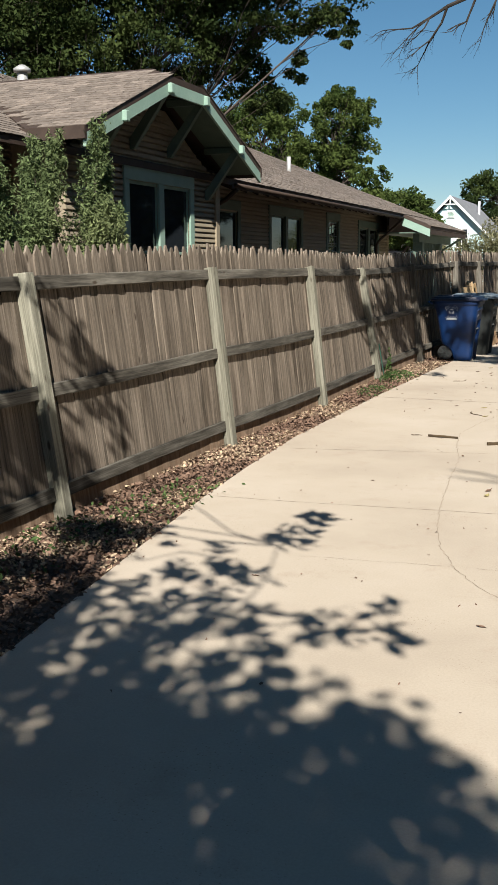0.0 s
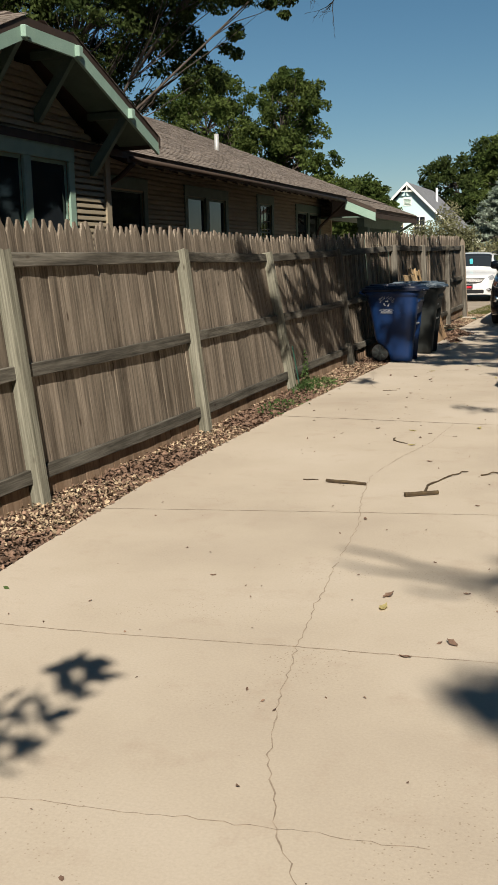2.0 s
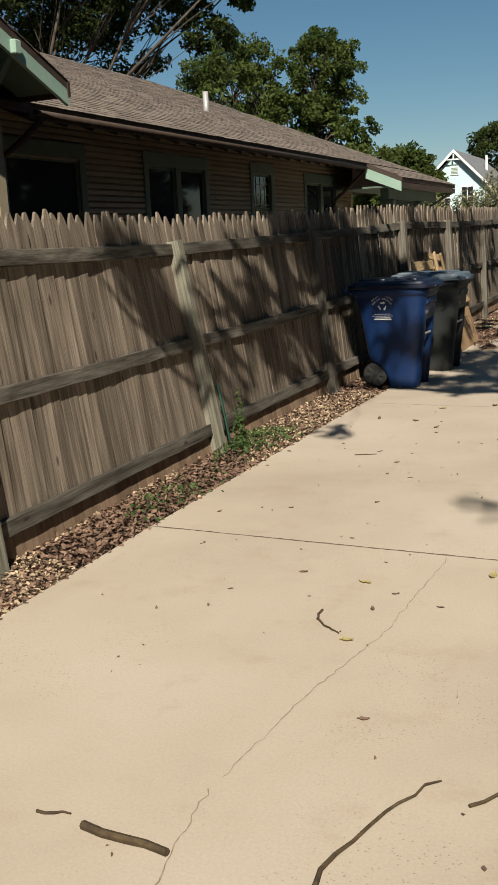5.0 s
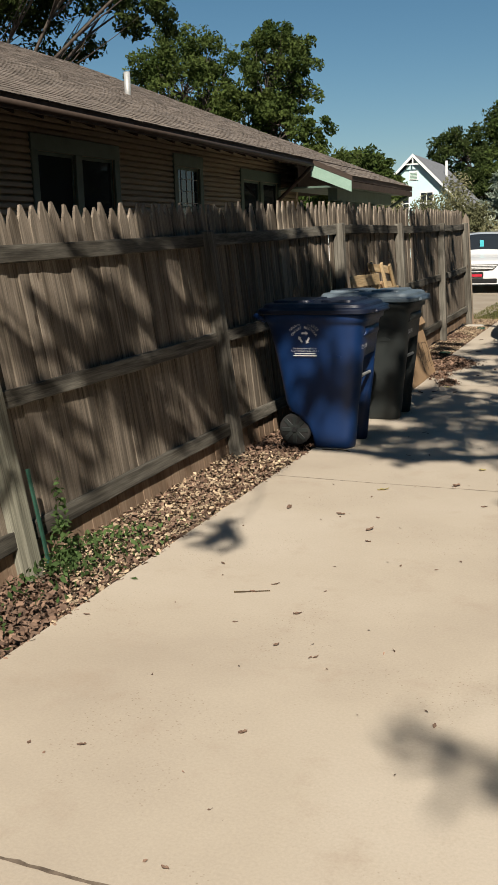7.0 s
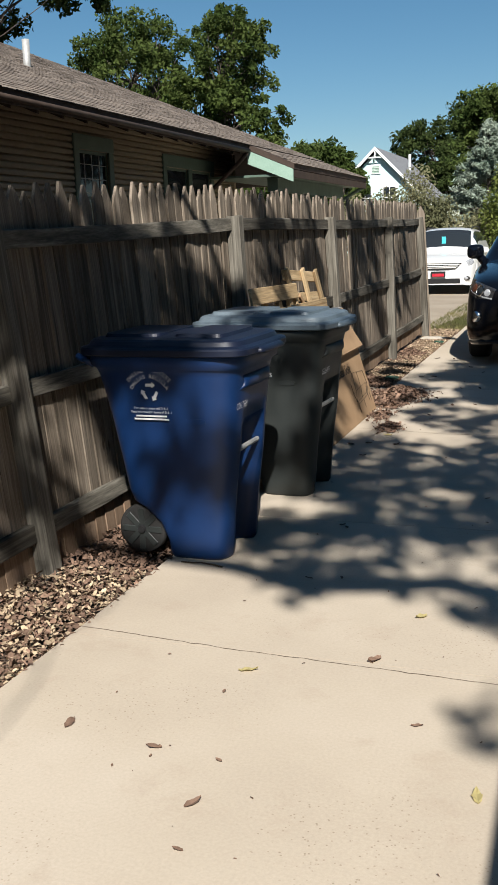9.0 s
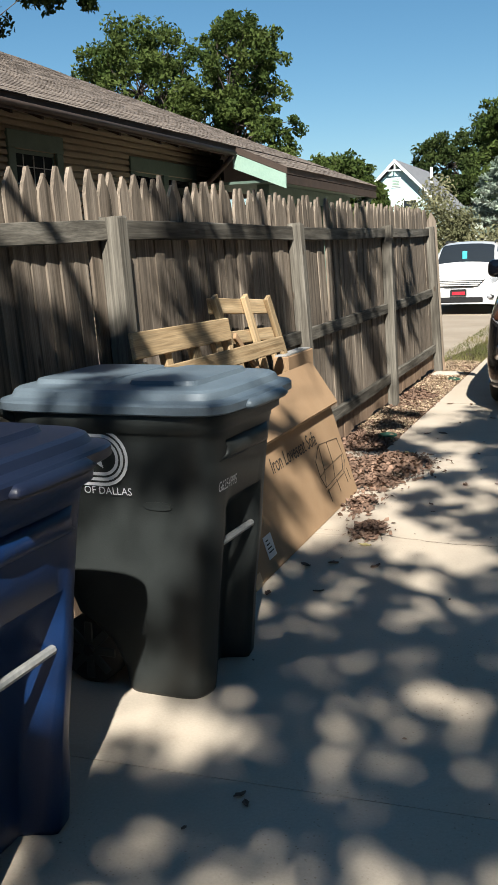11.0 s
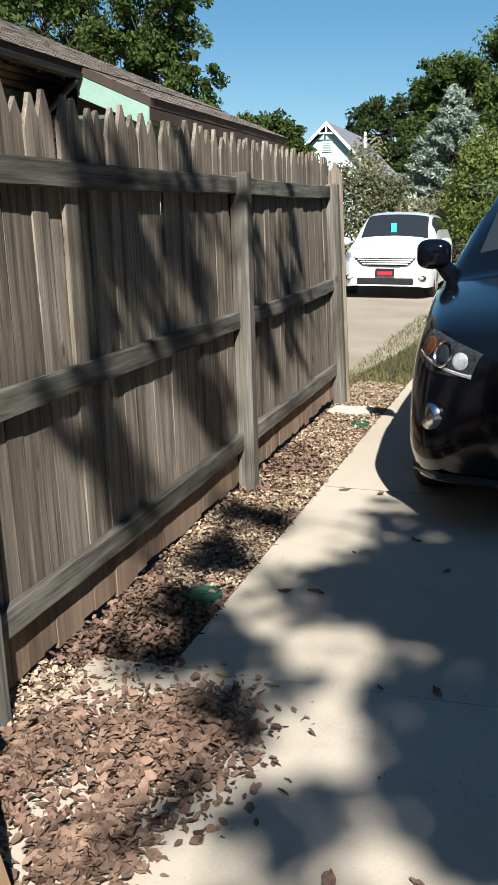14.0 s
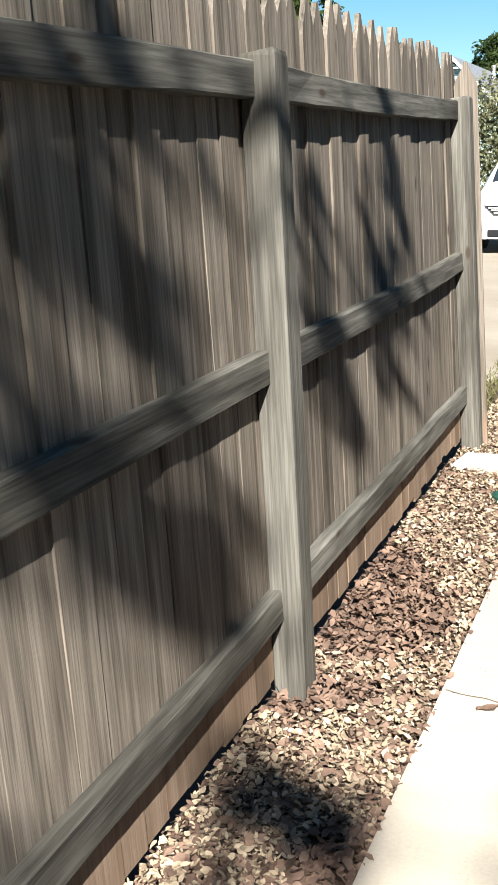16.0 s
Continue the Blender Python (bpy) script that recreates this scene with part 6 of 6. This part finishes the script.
# ---- cardboard and pallets ----
carton = thing("sofa_carton", pose(-2.78, 19.46, 0.0, 0, 0, 0) @ pose(0, 0, 0, 0, -17.0, 0), "large flattened brown sofa carton leaning on the pallets", "box")
bm = box(-0.13, 0.0, 0.0, 1.94, 0.0, 0.57, bevel=0.006)
for v in bm.verts:
    if v.co.x < -0.1 and v.co.z < 0.1:
        v.co.z += 0.045
part("body", bm, M_CARD, carton)
part("flap", prism([(0.044, 0.572), (0.052, 0.578), (-0.03, 0.86), (-0.038, 0.86)], -0.02, 1.93, "y"), M_CARD, carton, "raised top flap")
part("flap", box(-0.13, -0.12, 0.0, 1.93, 0.571, 0.76), M_CARD, carton)
part("fold", prism([(-0.005, 0.572), (0.048, 0.572), (0.044, 0.566), (-0.005, 0.566)], -0.02, 1.93, "y"), M_CARD, carton)
face = lambda y, z: pose(0.003, y, z, 90, 0, 90)
lettering("Iron Loveseat Sofa", 0.118, M_INK, carton, face(1.04, 0.445) @ Matrix.Diagonal((0.92, 1, 1, 1)))
sofa = bmesh.new()
def line(*p):
    add_tube(sofa, [(0.003, 1.32 + 0.54 * u, 0.1 + 0.3 * w) for u, w in p], 0.0013, 4)
line((0.0, 0.45), (0.08, 0.2), (0.82, 0.28), (1.0, 0.5), (0.95, 0.9), (0.25, 1.0), (0.0, 0.75), (0.0, 0.45), (0.2, 0.5), (0.25, 1.0))
line((0.2, 0.5), (0.95, 0.55))
line((0.2, 0.5), (0.08, 0.2))
line((0.55, 0.97), (0.55, 0.52), (0.46, 0.24))
line((0.95, 0.55), (0.82, 0.28))
line((0.06, 0.12), (0.82, 0.2), (1.0, 0.42))
for u in (0.12, 0.5, 0.85, 0.97):
    line((u, 0.15 + 0.1 * u), (u + 0.02, -0.12 + 0.12 * u))
part("sofa_drawing", sofa, M_INK, carton, "line drawing of a sofa")
for y0, z0, w, h in ((0.13, 0.39, 0.13, 0.14), (0.25, 0.07, 0.11, 0.11)):
    lb = part("label", box(0.001, 0.0025, y0, y0 + w, z0, z0 + h), M_LABEL, carton, "white paper label")
    for k in range(4):
        part("print_bar", box(0.0026, 0.0032, y0 + 0.02, y0 + w - 0.02 - 0.012 * k, z0 + h * (0.25 + 0.17 * k), z0 + h * (0.25 + 0.17 * k) + 0.006), M_INK, lb)
lb = part("label", box(-0.115, -0.02, -0.0025, -0.001, 0.08, 0.22), M_LABEL, carton, "white paper label")
for k in range(6):
    part("print_bar", box(-0.13 + k * 0.015, -0.124 + k * 0.015, -0.0032, -0.0026, 0.1, 0.16), M_INK, lb)
part("tape", box(-0.05, 0.0022, -0.0015, 0.1, 0.0, 0.06), M_TAPE, carton, "brown packing tape")


def plank(parent, y0, z0, y1, z1, x, w, t, mat):
    """A board from (y0, z0) to (y1, z1) in a leaning frame's plane."""
    d = Vector((0, y1 - y0, z1 - z0))
    a = math.degrees(math.atan2(-(y1 - y0), z1 - z0))
    part("slat", box(-t / 2, t / 2, -w / 2, w / 2, 0, d.length, bevel=0.004), mat, parent, "", pose(x, y0, z0, a, 0, 0))


pal1 = thing("pallet", pose(-3.08, 0, 0.0, 0, -9, 0), "pale pine pallet frame leaning against the fence", "pallet", "pallets behind the carton")
for y0, y1, top, w in ((20.78, 20.35, 1.29, 0.07), (21.17, 20.81, 1.27, 0.068), (21.66, 21.2, 1.24, 0.07)):
    plank(pal1, y0, 0.0, y1, top, 0.0, w, 0.028, M_PALE)
plank(pal1, 20.33, 1.245, 21.24, 1.185, -0.026, 0.085, 0.02, M_PALE)
plank(pal1, 20.42, 1.06, 21.28, 1.02, -0.026, 0.075, 0.02, M_PALE)
plank(pal1, 20.4, 0.6, 21.5, 0.56, -0.026, 0.085, 0.02, M_PALE)
for y0, y1, z1, w in ((20.62, 20.44, 1.04, 0.05), (20.83, 20.68, 1.0, 0.06), (21.07, 20.93, 0.99, 0.055), (21.26, 21.08, 0.98, 0.045), (21.44, 21.3, 0.9, 0.05)):
    plank(pal1, y0, 0.2, y1, z1, -0.055, w, 0.022, M_PALE)
pal2 = thing("pallet", pose(-3.02, 0, 0.0, 0, -9, 0), "pine pallet with wide slats leaning against the fence", "pallet", "pallets behind the carton")
plank(pal2, 19.2, 1.14, 20.33, 1.12, 0.0, 0.115, 0.02, M_PALE)
plank(pal2, 19.2, 0.985, 21.08, 0.965, 0.025, 0.088, 0.02, M_PALE)
plank(pal2, 19.2, 0.5, 20.6, 0.5, 0.02, 0.09, 0.02, M_PALE)
for y0, y1, z1, w in ((19.36, 19.3, 1.06, 0.075), (19.62, 19.56, 1.1, 0.07), (19.99, 19.89, 1.07, 0.085), (20.34, 20.18, 1.07, 0.08), (20.58, 20.36, 0.99, 0.085), (20.42, 20.33, 1.17, 0.055)):
    plank(pal2, y0, 0.0, y1, z1, -0.026, w, 0.034, M_PALE)
for y0, z1 in ((19.7, 0.93), (20.13, 0.88), (20.25, 0.81)):
    plank(pal2, y0 + 0.06, 0.25, y0, z1, 0.03, 0.06, 0.04, M_PALE)
plank(pal2, 20.4, 1.08, 20.82, 0.72, -0.002, 0.038, 0.02, M_CARD)
back = thing("cardboard_box", pose(-3.28, 19.2, 0.0, 0, -3, 0), "brown cardboard box standing behind the pallets", "box")
part("body", box(0.0, 0.06, 0.0, 1.2, 0.0, 0.85, bevel=0.005), M_CARD, back)
back = thing("cardboard_box", pose(-3.22, 21.2, 0.0, 0, -2, 0), "brown cardboard box with a printed grey top edge", "box")
part("body", box(0.0, 0.1, 0.0, 0.54, 0.0, 0.86, bevel=0.005), M_CARD, back)
part("top_edge", box(0.01, 0.09, 0.02, 0.52, 0.862, 0.87), M_METAL, back, "grey printed top edge")

# ---- litter, stones and weeds ----
def strip_points(r, n, y0, y1, pad=0.0, slope=0.0):
    y = r.uniform(y0, y1, n)
    lo = np.array([at(v, 1) - 0.09 for v in y])
    hi = np.array([edge_x(v) + pad for v in y])
    x = lo + (hi - lo) * r.uniform(0, 1, n)
    return x, y


def litter(name, x, y, z, size, mat, seed, label, thin=0.55):
    r = np.random.default_rng(seed)
    c = np.stack([x, y, z], 1)
    me = folded_leaves(name, r, c, size, mat, 0.62)
    return tagged(piece(name, me), label, "leaf litter", "", "stuff")


r = np.random.default_rng(60)
def bed(n, y0, y1, pad, spread):
    x, y = strip_points(r, n, y0, y1, pad)
    return x, y, -0.045 + 0.06 * r.uniform(0, 1, n) * spread
litter("leaf_litter", *bed(34000, 1.0, 17.9, 0.02, 0.8), 0.015, M_LITTER, 61, "brown dry leaf litter along the fence foot")
litter("leaf_litter", *bed(30000, 21.6, 28.4, 0.01, 0.8), 0.0125, M_LITTER, 62, "brown dry leaf litter along the fence foot")
x, y, z = bed(30000, 1.0, 17.9, 0.0, 0.75)
k = np.array([noise.noise((a * 2.0, b * 0.9, 3.0)) for a, b in zip(x, y)]) + 0.6 * (y > 14) * (y < 16.9) + 0.12
litter("wood_chips", x[k > 0.05], y[k > 0.05], z[k > 0.05] + 0.008, 0.0115, M_CHIP, 63, "pale wood chips along the fence foot")
x, y, z = bed(36000, 22.0, 28.6, -0.01, 0.75)
k = np.array([noise.noise((a * 2.0, b * 1.2, 8.0)) for a, b in zip(x, y)]) + 0.3 * (y > 25) + 0.05
litter("wood_chips", x[k > 0.07], y[k > 0.07], z[k > 0.07] + 0.01, 0.009, M_CHIP, 64, "pale wood chips along the fence foot")

x, y = r.uniform(-2.8, 1.2, 420), r.uniform(3.0, 24.0, 420)
litter("leaf_crumbs", x, y, np.full(420, 0.004), 0.0065, M_LITTER, 65, "tiny brown leaf crumbs scattered over the concrete")


def heap(cx, cy, rx, ry, high, n, size, seed):
    r = np.random.default_rng(seed)
    a, d = r.uniform(0, 2 * math.pi, n), np.abs(r.normal(0, 0.45, n))
    x, y = cx + rx * d * np.cos(a), cy + ry * d * np.sin(a)
    keep = x > -3.2
    z = np.maximum(0.008, high * np.exp(-2.2 * d * d) * r.uniform(0.2, 1, n) + 0.006)
    litter("leaf_heap", x[keep], y[keep], z[keep], size, M_LITTER, seed + 1, "heap of curled brown dry leaves on the concrete")


heap(-2.7, 22.12, 0.27, 0.4, 0.09, 6000, 0.0145, 71)
heap(-2.72, 21.6, 0.2, 0.25, 0.05, 1700, 0.0145, 73)
heap(-2.5, 20.5, 0.11, 0.2, 0.05, 800, 0.0145, 75)
heap(-2.68, 21.05, 0.12, 0.3, 0.03, 700, 0.0145, 77)
heap(-3.05, 21.9, 0.2, 0.5, 0.05, 2600, 0.0145, 79)


def fallen_leaf(seed, s):
    r = random.Random(seed)
    bm = bmesh.new()
    n = 6
    mid = [bm.verts.new(((i / n - 0.5) * 2 * s, 0, s * 0.08 + 0.25 * s * (i / n - 0.4) ** 2 * r.uniform(0.5, 2.5))) for i in range(n + 1)]
    for side in (-1, 1):
        edge = [bm.verts.new((mid[i].co.x, side * s * 0.5 * math.sin(math.pi * min(1, 0.06 + i / n * 0.94)) * r.uniform(0.75, 1.1), mid[i].co.z + s * r.uniform(0.05, 0.3))) for i in range(n + 1)]
        for i in range(n):
            bm.faces.new((mid[i], mid[i + 1], edge[i + 1], edge[i]))
    return bm


LEAVES = [to_mesh("leaf", fallen_leaf(s, 0.045), M_LITTER) for s in range(4)] + [to_mesh("leaf", fallen_leaf(9, 0.05), M_YELLOWLEAF)]
rr = random.Random(81)
SPOTS = [(-0.95, 6.99, 4), (-0.96, 7.15, 0), (-0.61, 6.66, 2), (-0.76, 6.48, 1), (-1.62, 11.43, 4), (-1.08, 11.66, 4), (-1.51, 10.77, 4), (-2.62, 15.43, 1), (-2.29, 15.36, 0), (-2.06, 15.1, 2), (-1.31, 15.34, 4), (-2.18, 15.96, 4), (-1.76, 16.16, 0), (-1.66, 16.62, 4), (-2.6, 21.09, 1), (-2.28, 21.14, 0), (-2.47, 20.25, 4), (-2.34, 19.92, 2), (-2.55, 19.93, 3), (-2.67, 19.86, 0), (-2.51, 19.52, 2), (-2.15, 21.66, 1), (-2.72, 19.44, 3), (-2.52, 22.56, 2), (-2.69, 22.59, 4), (-2.68, 23.38, 0), (-2.56, 23.4, 3), (-2.25, 24.17, 1), (-2.01, 22.66, 2), (-2.53, 24.91, 0), (-2.73, 24.94, 1)]
PLACED = len(SPOTS)
for px, py in ((-2.19, 11.2), (-1.81, 11.2), (-1.5, 11.12), (-1.45, 11.32), (-1.6, 11.73), (-1.94, 11.5), (-1.87, 12.07), (-2.34, 14.03), (-2.08, 14.46), (-1.78, 14.55), (-2.29, 13.67), (-2.05, 13.49), (-1.87, 13.42), (-2.39, 12.57), (-1.93, 12.79), (-2.28, 15.31), (-2.07, 15.34), (-2.02, 14.89), (-2.21, 15.78)):
    SPOTS.append((px, py, 0))
for i in range(44):
    yy = rr.uniform(4, 24)
    SPOTS.append((rr.uniform(edge_x(yy) + 0.05, -0.2 - yy * 0.05), yy, rr.randrange(4)))
for i, (x, y, k) in enumerate(SPOTS):
    ob = piece("fallen_leaf", LEAVES[k], None, pose(x, y, 0.001, rr.uniform(-8, 8), rr.uniform(-8, 8), rr.uniform(0, 360)) @ Matrix.Scale(rr.uniform(0.2, 0.5) if i >= PLACED else rr.uniform(0.55, 0.9), 4))
    tagged(ob, "curled dry yellow leaf lying on the concrete" if k == 4 else "curled dry brown leaf lying on the concrete", "leaf", "fallen leaves")


def twig(pts, r0, r1, label="dry brown twig lying on the concrete"):
    rng = np.random.default_rng(len(pts) * 7 + int(abs(pts[0][1]) * 10))
    fine = []
    for a, b in zip(pts, pts[1:]):
        fine += wobble(rng, (*a, r0), (*b, r0), 4, 0.004)[:-1]
    fine.append((*pts[-1], r1))
    solid("twig", add_tube(bmesh.new(), fine, list(np.linspace(r0, r1, len(fine))), 6), M_TWIG, label, "twig", group="twigs")


twig([(-1.83, 9.33), (-1.55, 9.29)], 0.013, 0.011, "thick broken stick lying on the concrete")
twig([(-1.24, 9.03), (-1.05, 9.15)], 0.016, 0.014, "thick broken stick lying on the concrete")
twig([(-1.13, 9.12), (-1.15, 9.35), (-1.06, 9.65), (-0.95, 9.86)], 0.009, 0.003)
twig([(-1.7, 11.05), (-1.69, 10.95), (-1.63, 10.88), (-1.56, 10.83)], 0.006, 0.003)
twig([(-2.0, 9.36), (-1.9, 9.38)], 0.005, 0.003)
twig([(-0.85, 9.75), (-0.7, 9.9)], 0.006, 0.003)
twig([(-2.42, 14.0), (-2.27, 14.06)], 0.004, 0.003)
twig([(-2.88, 17.05), (-2.66, 17.02)], 0.004, 0.004)

for x, y, s in ((-2.98, 23.25, 0.075), (-2.95, 26.72, 0.07)):
    v = thing("valve_cover", pose(x, y, -0.02), "round green plastic irrigation valve cover", "valve cover", "valve covers")
    part("rim", loft_rings([ring_points(-s, s, s, 0.0, 2, 24), ring_points(-s, s, s, 0.035, 2, 24), ring_points(-s * 0.85, s * 0.85, s * 0.85, 0.04, 2, 24), ring_points(-s * 0.8, s * 0.8, s * 0.8, 0.02, 2, 24)]), M_GREENPL, v)
    part("disc", loft_rings([ring_points(-s * 0.78, s * 0.78, s * 0.78, 0.0, 2, 24), ring_points(-s * 0.78, s * 0.78, s * 0.78, 0.024, 2, 24)]), M_GREENPL, v)
bm = prism([(-0.18, -0.1), (0.12, -0.13), (0.2, 0.02), (0.1, 0.14), (-0.15, 0.12)], 0.0, 0.05, "z")
bmesh.ops.bevel(bm, geom=bm.edges[:], offset=0.012, segments=2, affect="EDGES")
solid("flat_stone", bm, M_STONE, "flat pale stone lying at the fence end", "stone", m=pose(-3.1, 27.2, -0.03))


def weeds(cx, cy, sx, sy, n, seed, mat, high, label, name="weeds"):
    r = np.random.default_rng(seed)
    x, y = cx + r.normal(0, sx, n), cy + r.normal(0, sy, n)
    c = np.stack([x, y, r.uniform(0.0, high, n) * np.exp(-((x - cx) ** 2 / (2 * sx * sx) + (y - cy) ** 2 / (2 * sy * sy)))], 1)
    tagged(piece(name, quad_mesh(name, leaf_quads(r, c, 0.018, 0.4, 0.5), mat)), label, "weeds", "", "stuff")


weeds(-3.3, 14.25, 0.12, 0.35, 520, 91, M_WEED, 0.14, "low green weeds growing at a fence post")
weeds(-3.36, 14.12, 0.03, 0.05, 260, 92, M_WEED, 0.5, "green creeper climbing a fence post")
weeds(-3.2, 12.6, 0.1, 0.25, 150, 93, M_WEED, 0.08, "low green weeds in the leaf litter")
weeds(-3.0, 6.0, 0.15, 0.5, 170, 94, M_WEED, 0.1, "low green weeds in the leaf litter")
weeds(-3.2, 5.0, 0.15, 0.5, 170, 95, M_WEED, 0.1, "low green weeds in the leaf litter")
solid("green_stake", box(-0.006, 0.006, -0.009, 0.009, 0, 0.5), M_GREENPL, "thin green garden stake beside a post", "stake", m=pose(-3.42, 14.09, 0, 0, -10, 0))


def grass(seed):
    r = np.random.default_rng(seed)
    n = 5000
    y = r.uniform(28.2, 37.0, n)
    x = np.array([r.uniform(-3.5 - 0.02 * (v - 28), edge_x(v) + 0.02) for v in y])
    h = r.uniform(0.02, 0.065, n)
    b = np.stack([x, y, np.array([fall(v) - 0.05 for v in y])], 1)
    a = r.uniform(0, 2 * math.pi, n)
    side = np.stack([np.cos(a), np.sin(a), np.zeros(n)], 1) * 0.006
    lean = np.stack([r.normal(0, 0.03, n), r.normal(0, 0.03, n), h], 1)
    v = np.stack([b - side, b + side, b + lean + side * 0.3, b + lean - side * 0.3], 1)
    tagged(piece("grass", quad_mesh("grass", v, M_GRASS)), "dry yellow-green grass strip beside the drive", "grass", "", "stuff")


grass(97)
